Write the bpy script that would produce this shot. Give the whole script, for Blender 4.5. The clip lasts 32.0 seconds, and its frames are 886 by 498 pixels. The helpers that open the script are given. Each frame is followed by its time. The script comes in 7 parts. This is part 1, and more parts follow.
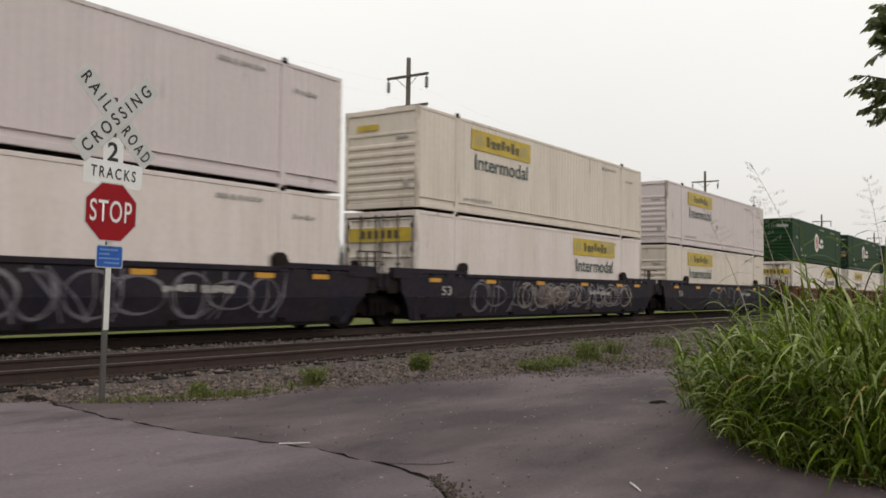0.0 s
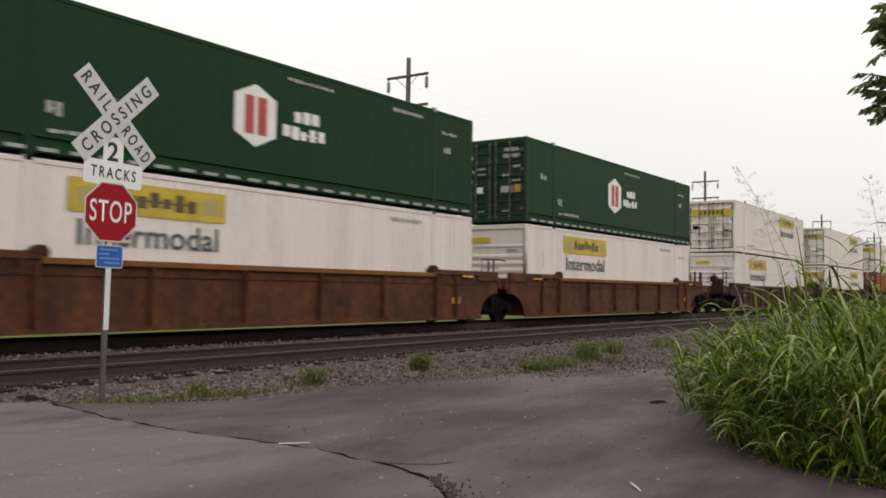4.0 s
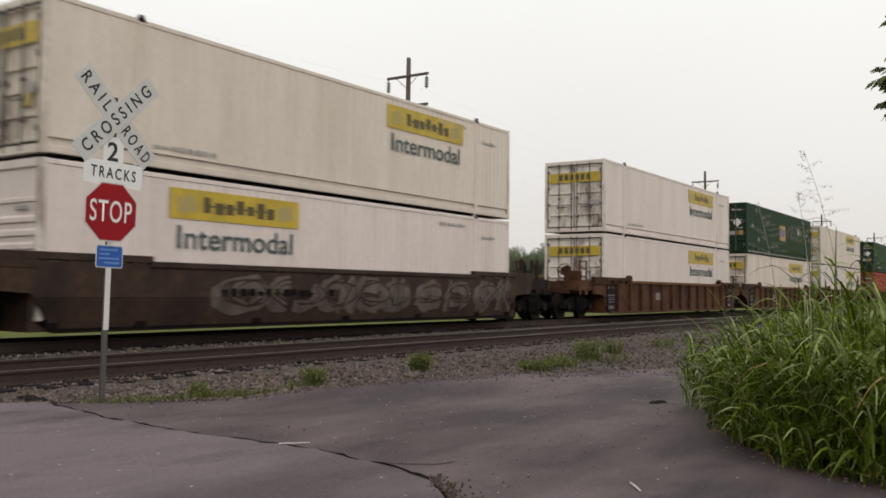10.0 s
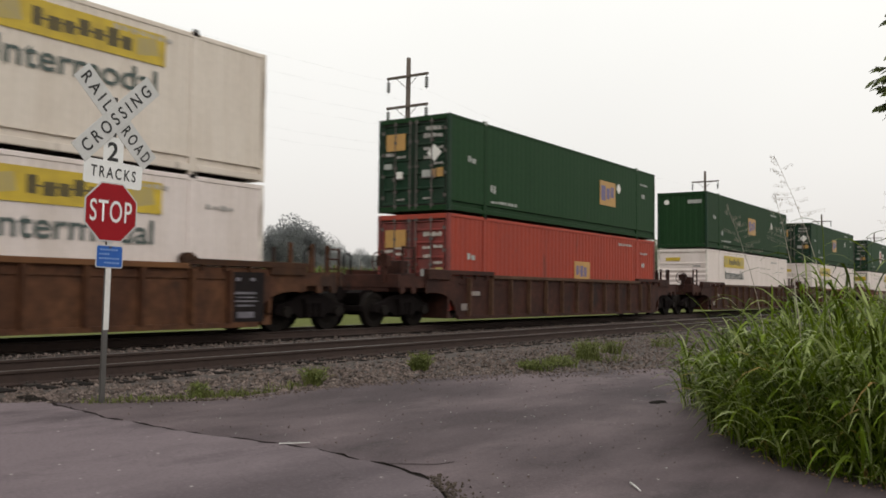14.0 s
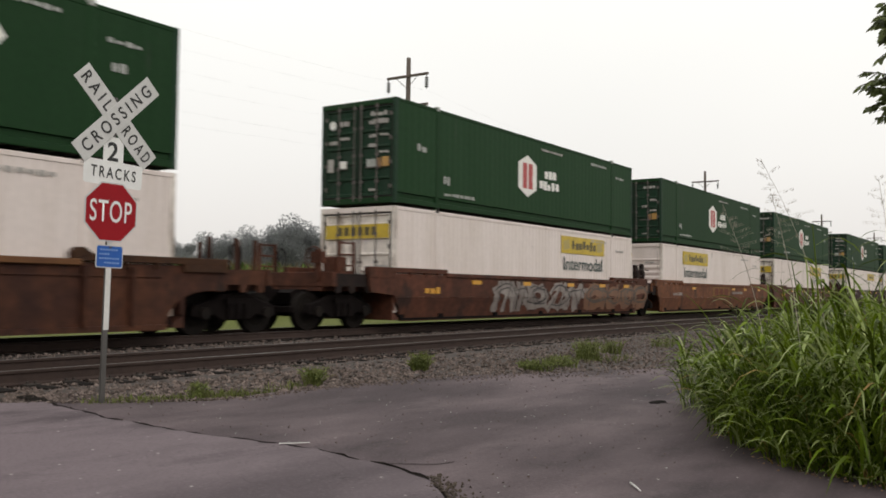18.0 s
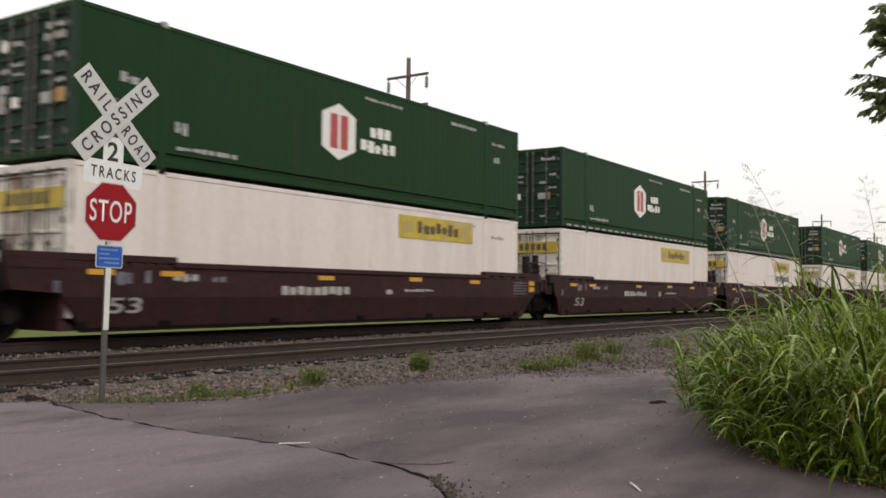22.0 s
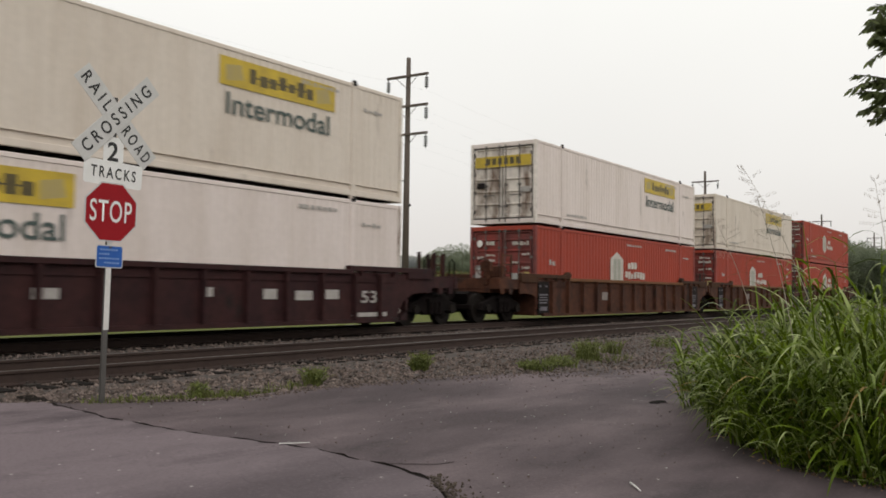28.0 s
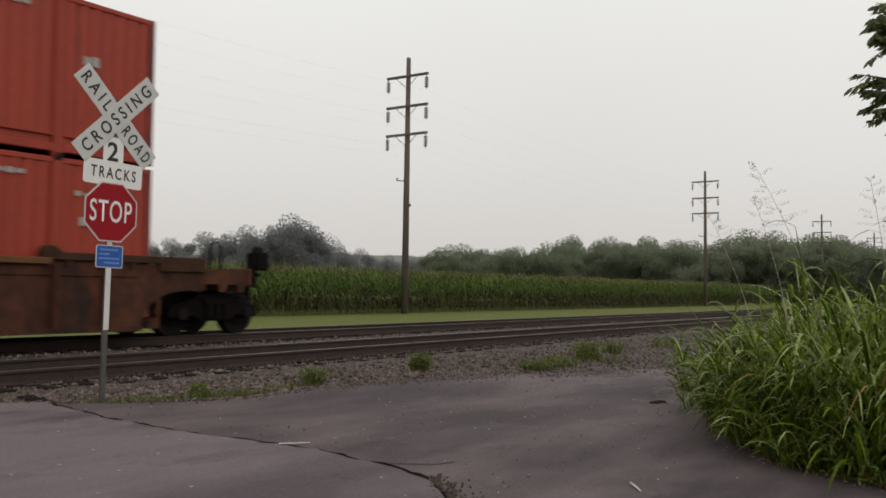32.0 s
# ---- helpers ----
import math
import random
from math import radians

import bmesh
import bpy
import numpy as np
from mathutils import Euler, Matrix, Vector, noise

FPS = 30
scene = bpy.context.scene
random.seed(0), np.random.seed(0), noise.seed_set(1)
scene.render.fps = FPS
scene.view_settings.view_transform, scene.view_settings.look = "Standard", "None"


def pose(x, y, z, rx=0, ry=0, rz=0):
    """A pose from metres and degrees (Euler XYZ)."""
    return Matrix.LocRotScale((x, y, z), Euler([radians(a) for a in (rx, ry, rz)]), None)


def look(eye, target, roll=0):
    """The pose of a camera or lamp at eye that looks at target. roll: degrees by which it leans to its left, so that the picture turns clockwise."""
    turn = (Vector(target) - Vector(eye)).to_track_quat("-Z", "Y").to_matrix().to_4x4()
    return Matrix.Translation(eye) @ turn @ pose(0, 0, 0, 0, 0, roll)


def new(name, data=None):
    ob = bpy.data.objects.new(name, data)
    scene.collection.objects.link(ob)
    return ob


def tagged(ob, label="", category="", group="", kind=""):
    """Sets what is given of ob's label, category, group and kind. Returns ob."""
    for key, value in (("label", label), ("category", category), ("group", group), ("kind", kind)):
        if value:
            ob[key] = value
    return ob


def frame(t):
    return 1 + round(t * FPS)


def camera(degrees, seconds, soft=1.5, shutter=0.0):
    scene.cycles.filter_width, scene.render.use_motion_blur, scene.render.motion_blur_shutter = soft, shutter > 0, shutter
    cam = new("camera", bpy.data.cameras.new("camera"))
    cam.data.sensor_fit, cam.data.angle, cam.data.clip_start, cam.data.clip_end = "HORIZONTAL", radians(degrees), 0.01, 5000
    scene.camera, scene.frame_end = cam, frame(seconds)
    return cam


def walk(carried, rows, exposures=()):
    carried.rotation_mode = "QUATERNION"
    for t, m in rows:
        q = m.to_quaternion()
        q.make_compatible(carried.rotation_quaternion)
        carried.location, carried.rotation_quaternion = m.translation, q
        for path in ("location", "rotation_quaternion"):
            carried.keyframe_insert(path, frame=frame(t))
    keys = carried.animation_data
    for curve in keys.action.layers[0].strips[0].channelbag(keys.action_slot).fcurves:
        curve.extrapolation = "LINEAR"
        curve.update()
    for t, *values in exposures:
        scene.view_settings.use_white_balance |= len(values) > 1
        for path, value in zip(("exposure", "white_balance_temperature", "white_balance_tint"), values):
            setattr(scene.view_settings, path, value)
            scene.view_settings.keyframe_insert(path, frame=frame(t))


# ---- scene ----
# Plan: x runs along the tracks towards the tail of the train, y away from the
# camera across the tracks, z up from the top of the rails.
SECONDS = 32.0
EYE = (0.0, 0.0, 0.958)
cam = camera(51.847, SECONDS, soft=1.7, shutter=0.22)
HEADING, TILT, LEAN = 33.952, 2.680, 0.583
view = pose(0, 0, 0, 0, 0, HEADING - 90) @ pose(0, 0, 0, 90 + TILT) @ pose(0, 0, 0, 0, 0, LEAN)
view.translation = EYE
walk(cam, [(0.0, view), (SECONDS, view)],
     exposures=[(t, e, 6750, 11.5) for t, e in ((0, -0.1), (2, -0.02), (3, 0.05), (3.5, 0.04), (6, -0.18), (7, -0.23), (8, -0.19), (9, -0.08), (10, -0.12), (11, -0.18), (12, -0.02), (13, 0.12), (14, -0.04), (17, -0.07), (18, 0.0), (20, 0.1), (23, 0.2), (24, 0.18), (25, 0.08), (28, -0.09), (29, 0.02), (30, 0.1), (31, 0.08), (31.5, 0.02), (32, -0.33))])

# ---------------------------------------------------------------- world and light
SUN_ELEVATION, SUN_HEADING = 36.0, 246.0
world = bpy.data.worlds.new("overcast_sky")
scene.world = world
world.use_nodes = True
wn, wl = world.node_tree.nodes, world.node_tree.links
wn.clear()
sky = wn.new("ShaderNodeTexSky")
sky.sky_type, sky.sun_disc = "NISHITA", False
sky.sun_elevation, sky.sun_rotation = radians(SUN_ELEVATION), radians(90 - SUN_HEADING)
sky.dust_density = 4.0
sky_bg = wn.new("ShaderNodeBackground")
sky_bg.inputs[1].default_value = 0.06
coord = wn.new("ShaderNodeTexCoord")
cloud = wn.new("ShaderNodeTexNoise")
cloud.inputs["Scale"].default_value, cloud.inputs["Detail"].default_value = 1.6, 4.0
wl.new(coord.outputs["Generated"], cloud.inputs["Vector"])
split = wn.new("ShaderNodeSeparateXYZ")
wl.new(coord.outputs["Generated"], split.inputs[0])
# thick cloud: bright overhead, duller and pinker towards the horizon
height = wn.new("ShaderNodeValToRGB")
height.color_ramp.elements[0].position, height.color_ramp.elements[0].color = 0.0, (0.80, 0.785, 0.775, 1)
height.color_ramp.elements[1].position, height.color_ramp.elements[1].color = 0.38, (1.13, 1.165, 1.145, 1)
mid = height.color_ramp.elements.new(0.14)
mid.color = (0.955, 0.965, 0.95, 1)
top = height.color_ramp.elements.new(1.0)
top.color = (1.15, 1.18, 1.17, 1)
wl.new(split.outputs["Z"], height.inputs[0])
mottle = wn.new("ShaderNodeMapRange")
mottle.inputs["To Min"].default_value, mottle.inputs["To Max"].default_value = 0.93, 1.07
wl.new(cloud.outputs["Fac"], mottle.inputs["Value"])
tone = wn.new("ShaderNodeVectorMath")
tone.operation = "SCALE"
wl.new(height.outputs["Color"], tone.inputs[0])
wl.new(mottle.outputs[0], tone.inputs["Scale"])
cloud_bg = wn.new("ShaderNodeBackground")
cloud_bg.inputs[1].default_value = 1.0
wl.new(sky.outputs[0], sky_bg.inputs[0])
wl.new(tone.outputs[0], cloud_bg.inputs[0])
both = wn.new("ShaderNodeMixShader")
both.inputs[0].default_value = 0.93
wl.new(sky_bg.outputs[0], both.inputs[1])
wl.new(cloud_bg.outputs[0], both.inputs[2])
world_out = wn.new("ShaderNodeOutputWorld")
wl.new(both.outputs[0], world_out.inputs[0])

sun = new("sun", bpy.data.lights.new("sun", "SUN"))
sun.data.energy, sun.data.angle, sun.data.color = 0.6, radians(35), (1.0, 0.965, 0.92)
e, h = radians(SUN_ELEVATION), radians(SUN_HEADING)
sun.matrix_world = look((math.cos(e) * math.cos(h) * 50, math.cos(e) * math.sin(h) * 50, math.sin(e) * 50), (0, 0, 0))


# ---------------------------------------------------------------- materials
def material(name, base, rough=0.7, metal=0.0, second=None, scale=3.0, amount=0.5, stretch=(1, 1, 1),
             fine=0.0, fine_scale=60.0, bump=0.0, bump_scale=40.0, random_tone=0.0, spec=0.5, island=False,
             lo=0.35, hi=0.7, translucent=0.0, scuff=None):
    """A surface with broad stains of a second colour, fine grain and relief."""
    m = bpy.data.materials.new(name)
    m.use_nodes = True
    n, l = m.node_tree.nodes, m.node_tree.links
    b = n["Principled BSDF"]
    b.inputs["Roughness"].default_value, b.inputs["Metallic"].default_value = rough, metal
    b.inputs["Specular IOR Level"].default_value = spec
    tc = n.new("ShaderNodeTexCoord")
    info = n.new("ShaderNodeObjectInfo")
    shift = n.new("ShaderNodeVectorMath")
    shift.operation = "MULTIPLY_ADD"
    shift.inputs[1].default_value = stretch
    spread = n.new("ShaderNodeVectorMath")
    spread.operation = "SCALE"
    spread.inputs[0].default_value = (37.0, 11.0, 5.0)
    l.new(info.outputs["Random"], spread.inputs["Scale"])
    l.new(tc.outputs["Object"], shift.inputs[0])
    l.new(spread.outputs[0], shift.inputs[2])
    colour = None
    if second:
        t = n.new("ShaderNodeTexNoise")
        t.inputs["Scale"].default_value, t.inputs["Detail"].default_value, t.inputs["Roughness"].default_value = scale, 6.0, 0.65
        l.new(shift.outputs[0], t.inputs["Vector"])
        r = n.new("ShaderNodeMapRange")
        r.inputs["From Min"].default_value, r.inputs["From Max"].default_value = lo, hi
        r.inputs["To Max"].default_value = amount
        l.new(t.outputs["Fac"], r.inputs["Value"])
        mix = n.new("ShaderNodeMix")
        mix.data_type = "RGBA"
        mix.inputs["A"].default_value, mix.inputs["B"].default_value = (*base, 1), (*second, 1)
        l.new(r.outputs[0], mix.inputs["Factor"])
        colour = mix.outputs["Result"]
    if scuff:
        # sparse smudges: colour, scale, amount, threshold
        t = n.new("ShaderNodeTexNoise")
        t.inputs["Scale"].default_value, t.inputs["Detail"].default_value, t.inputs["Roughness"].default_value = scuff[1], 5.0, 0.6
        l.new(shift.outputs[0], t.inputs["Vector"])
        r = n.new("ShaderNodeMapRange")
        r.inputs["From Min"].default_value, r.inputs["From Max"].default_value = scuff[3], scuff[3] + 0.06
        r.inputs["To Max"].default_value = scuff[2]
        l.new(t.outputs["Fac"], r.inputs["Value"])
        mix = n.new("ShaderNodeMix")
        mix.data_type = "RGBA"
        mix.inputs["B"].default_value = (*scuff[0], 1)
        if colour:
            l.new(colour, mix.inputs["A"])
        else:
            mix.inputs["A"].default_value = (*base, 1)
        l.new(r.outputs[0], mix.inputs["Factor"])
        colour = mix.outputs["Result"]
    if fine:
        t = n.new("ShaderNodeTexNoise")
        t.inputs["Scale"].default_value, t.inputs["Detail"].default_value = fine_scale, 3.0
        l.new(tc.outputs["Object"], t.inputs["Vector"])
        r = n.new("ShaderNodeMapRange")
        r.inputs["From Min"].default_value, r.inputs["From Max"].default_value = 0.3, 0.7
        r.inputs["To Min"].default_value, r.inputs["To Max"].default_value = 1 - fine, 1 + fine
        l.new(t.outputs["Fac"], r.inputs["Value"])
        colour = scaled(n, l, colour, base, r.outputs[0])
    if random_tone:
        r = n.new("ShaderNodeMapRange")
        r.inputs["To Min"].default_value, r.inputs["To Max"].default_value = 1 - random_tone, 1 + random_tone
        source = n.new("ShaderNodeNewGeometry").outputs["Random Per Island"] if island else info.outputs["Random"]
        l.new(source, r.inputs["Value"])
        colour = scaled(n, l, colour, base, r.outputs[0])
    if colour:
        l.new(colour, b.inputs["Base Color"])
    else:
        b.inputs["Base Color"].default_value = (*base, 1)
    if bump:
        t = n.new("ShaderNodeTexNoise")
        t.inputs["Scale"].default_value, t.inputs["Detail"].default_value = bump_scale, 5.0
        l.new(tc.outputs["Object"], t.inputs["Vector"])
        k = n.new("ShaderNodeBump")
        k.inputs["Strength"].default_value, k.inputs["Distance"].default_value = bump, 0.01
        l.new(t.outputs["Fac"], k.inputs["Height"])
        l.new(k.outputs[0], b.inputs["Normal"])
    if translucent:
        tr = n.new("ShaderNodeBsdfTranslucent")
        if colour:
            l.new(colour, tr.inputs[0])
        else:
            tr.inputs[0].default_value = (*base, 1)
        ms = n.new("ShaderNodeMixShader")
        ms.inputs[0].default_value = translucent
        l.new(b.outputs[0], ms.inputs[1])
        l.new(tr.outputs[0], ms.inputs[2])
        l.new(ms.outputs[0], n["Material Output"].inputs["Surface"])
    return m


def scaled(n, l, colour, base, factor):
    s = n.new("ShaderNodeVectorMath")
    s.operation = "SCALE"
    if colour:
        l.new(colour, s.inputs[0])
    else:
        s.inputs[0].default_value = base
    l.new(factor, s.inputs["Scale"])
    return s.outputs[0]


def road_surface(name, dark, light, patch, broad, seed):
    """Weathered asphalt: broad wear, tar-dark patches, pale stone chips and a net of hairline cracks."""
    m = bpy.data.materials.new(name)
    m.use_nodes = True
    n, l = m.node_tree.nodes, m.node_tree.links
    b = n["Principled BSDF"]
    b.inputs["Specular IOR Level"].default_value = 0.28
    tc = n.new("ShaderNodeTexCoord")
    off = n.new("ShaderNodeVectorMath")
    off.inputs[1].default_value = (seed, seed * 1.7, 0)
    l.new(tc.outputs["Object"], off.inputs[0])

    def ramp(source, lo, hi, top):
        r = n.new("ShaderNodeMapRange")
        r.inputs["From Min"].default_value, r.inputs["From Max"].default_value, r.inputs["To Max"].default_value = lo, hi, top
        l.new(source, r.inputs["Value"])
        return r.outputs[0]

    def cloud_of(scale, detail, squeeze=(1, 1, 1)):
        k = n.new("ShaderNodeVectorMath")
        k.operation = "MULTIPLY"
        k.inputs[1].default_value = squeeze
        l.new(off.outputs[0], k.inputs[0])
        t = n.new("ShaderNodeTexNoise")
        t.inputs["Scale"].default_value, t.inputs["Detail"].default_value, t.inputs["Roughness"].default_value = scale, detail, 0.6
        l.new(k.outputs[0], t.inputs["Vector"])
        return t.outputs["Fac"]

    def blend(under, over, factor):
        x = n.new("ShaderNodeMix")
        x.data_type = "RGBA"
        for slot, c in (("A", under), ("B", over)):
            if isinstance(c, tuple):
                x.inputs[slot].default_value = (*c, 1)
            else:
                l.new(c, x.inputs[slot])
        l.new(factor, x.inputs["Factor"])
        return x.outputs["Result"]

    colour = blend(light, dark, ramp(cloud_of(broad, 4.0, (0.6, 1.5, 1)), 0.41, 0.59, 1.0))
    colour = blend(colour, patch, ramp(cloud_of(1.0, 5.0, (0.6, 1.3, 1)), 0.52, 0.70, 0.8))
    # coarse grain of the stone in the binder
    grain = cloud_of(34.0, 4.0)
    colour = blend(colour, tuple(v * 1.9 for v in light), ramp(grain, 0.55, 0.8, 0.35))
    colour = blend(colour, patch, ramp(grain, 0.45, 0.2, 0.55))
    chips = n.new("ShaderNodeTexVoronoi")
    chips.inputs["Scale"].default_value = 7.0
    l.new(off.outputs[0], chips.inputs["Vector"])
    pick = n.new("ShaderNodeMath")
    pick.operation = "MULTIPLY"
    l.new(ramp(chips.outputs["Distance"], 0.10, 0.06, 0.8), pick.inputs[0])
    l.new(ramp(chips.outputs["Color"], 0.60, 0.72, 1.0), pick.inputs[1])
    colour = blend(colour, (0.44, 0.41, 0.39), pick.outputs[0])
    # cracks: the borders of large cells, bent by noise and only here and there
    bend = n.new("ShaderNodeTexNoise")
    bend.inputs["Scale"].default_value, bend.inputs["Detail"].default_value = 2.2, 4.0
    l.new(off.outputs[0], bend.inputs["Vector"])
    push = n.new("ShaderNodeVectorMath")
    push.operation = "MULTIPLY_ADD"
    push.inputs[1].default_value = (0.5, 0.5, 0.5)
    l.new(bend.outputs["Color"], push.inputs[0])
    l.new(off.outputs[0], push.inputs[2])
    net = n.new("ShaderNodeTexVoronoi")
    net.feature = "DISTANCE_TO_EDGE"
    net.inputs["Scale"].default_value = 0.9
    l.new(push.outputs[0], net.inputs["Vector"])
    line = n.new("ShaderNodeMath")
    line.operation = "MULTIPLY"
    l.new(ramp(net.outputs["Distance"], 0.008, 0.002, 1.0), line.inputs[0])
    l.new(ramp(cloud_of(0.55, 3.0), 0.56, 0.64, 0.4), line.inputs[1])
    colour = blend(colour, (0.018, 0.014, 0.014), line.outputs[0])
    l.new(colour, b.inputs["Base Color"])
    b.inputs["Roughness"].default_value = 0.85
    bump = n.new("ShaderNodeBump")
    bump.inputs["Strength"].default_value, bump.inputs["Distance"].default_value = 0.7, 0.008
    l.new(grain, bump.inputs["Height"])
    l.new(bump.outputs[0], b.inputs["Normal"])
    return m


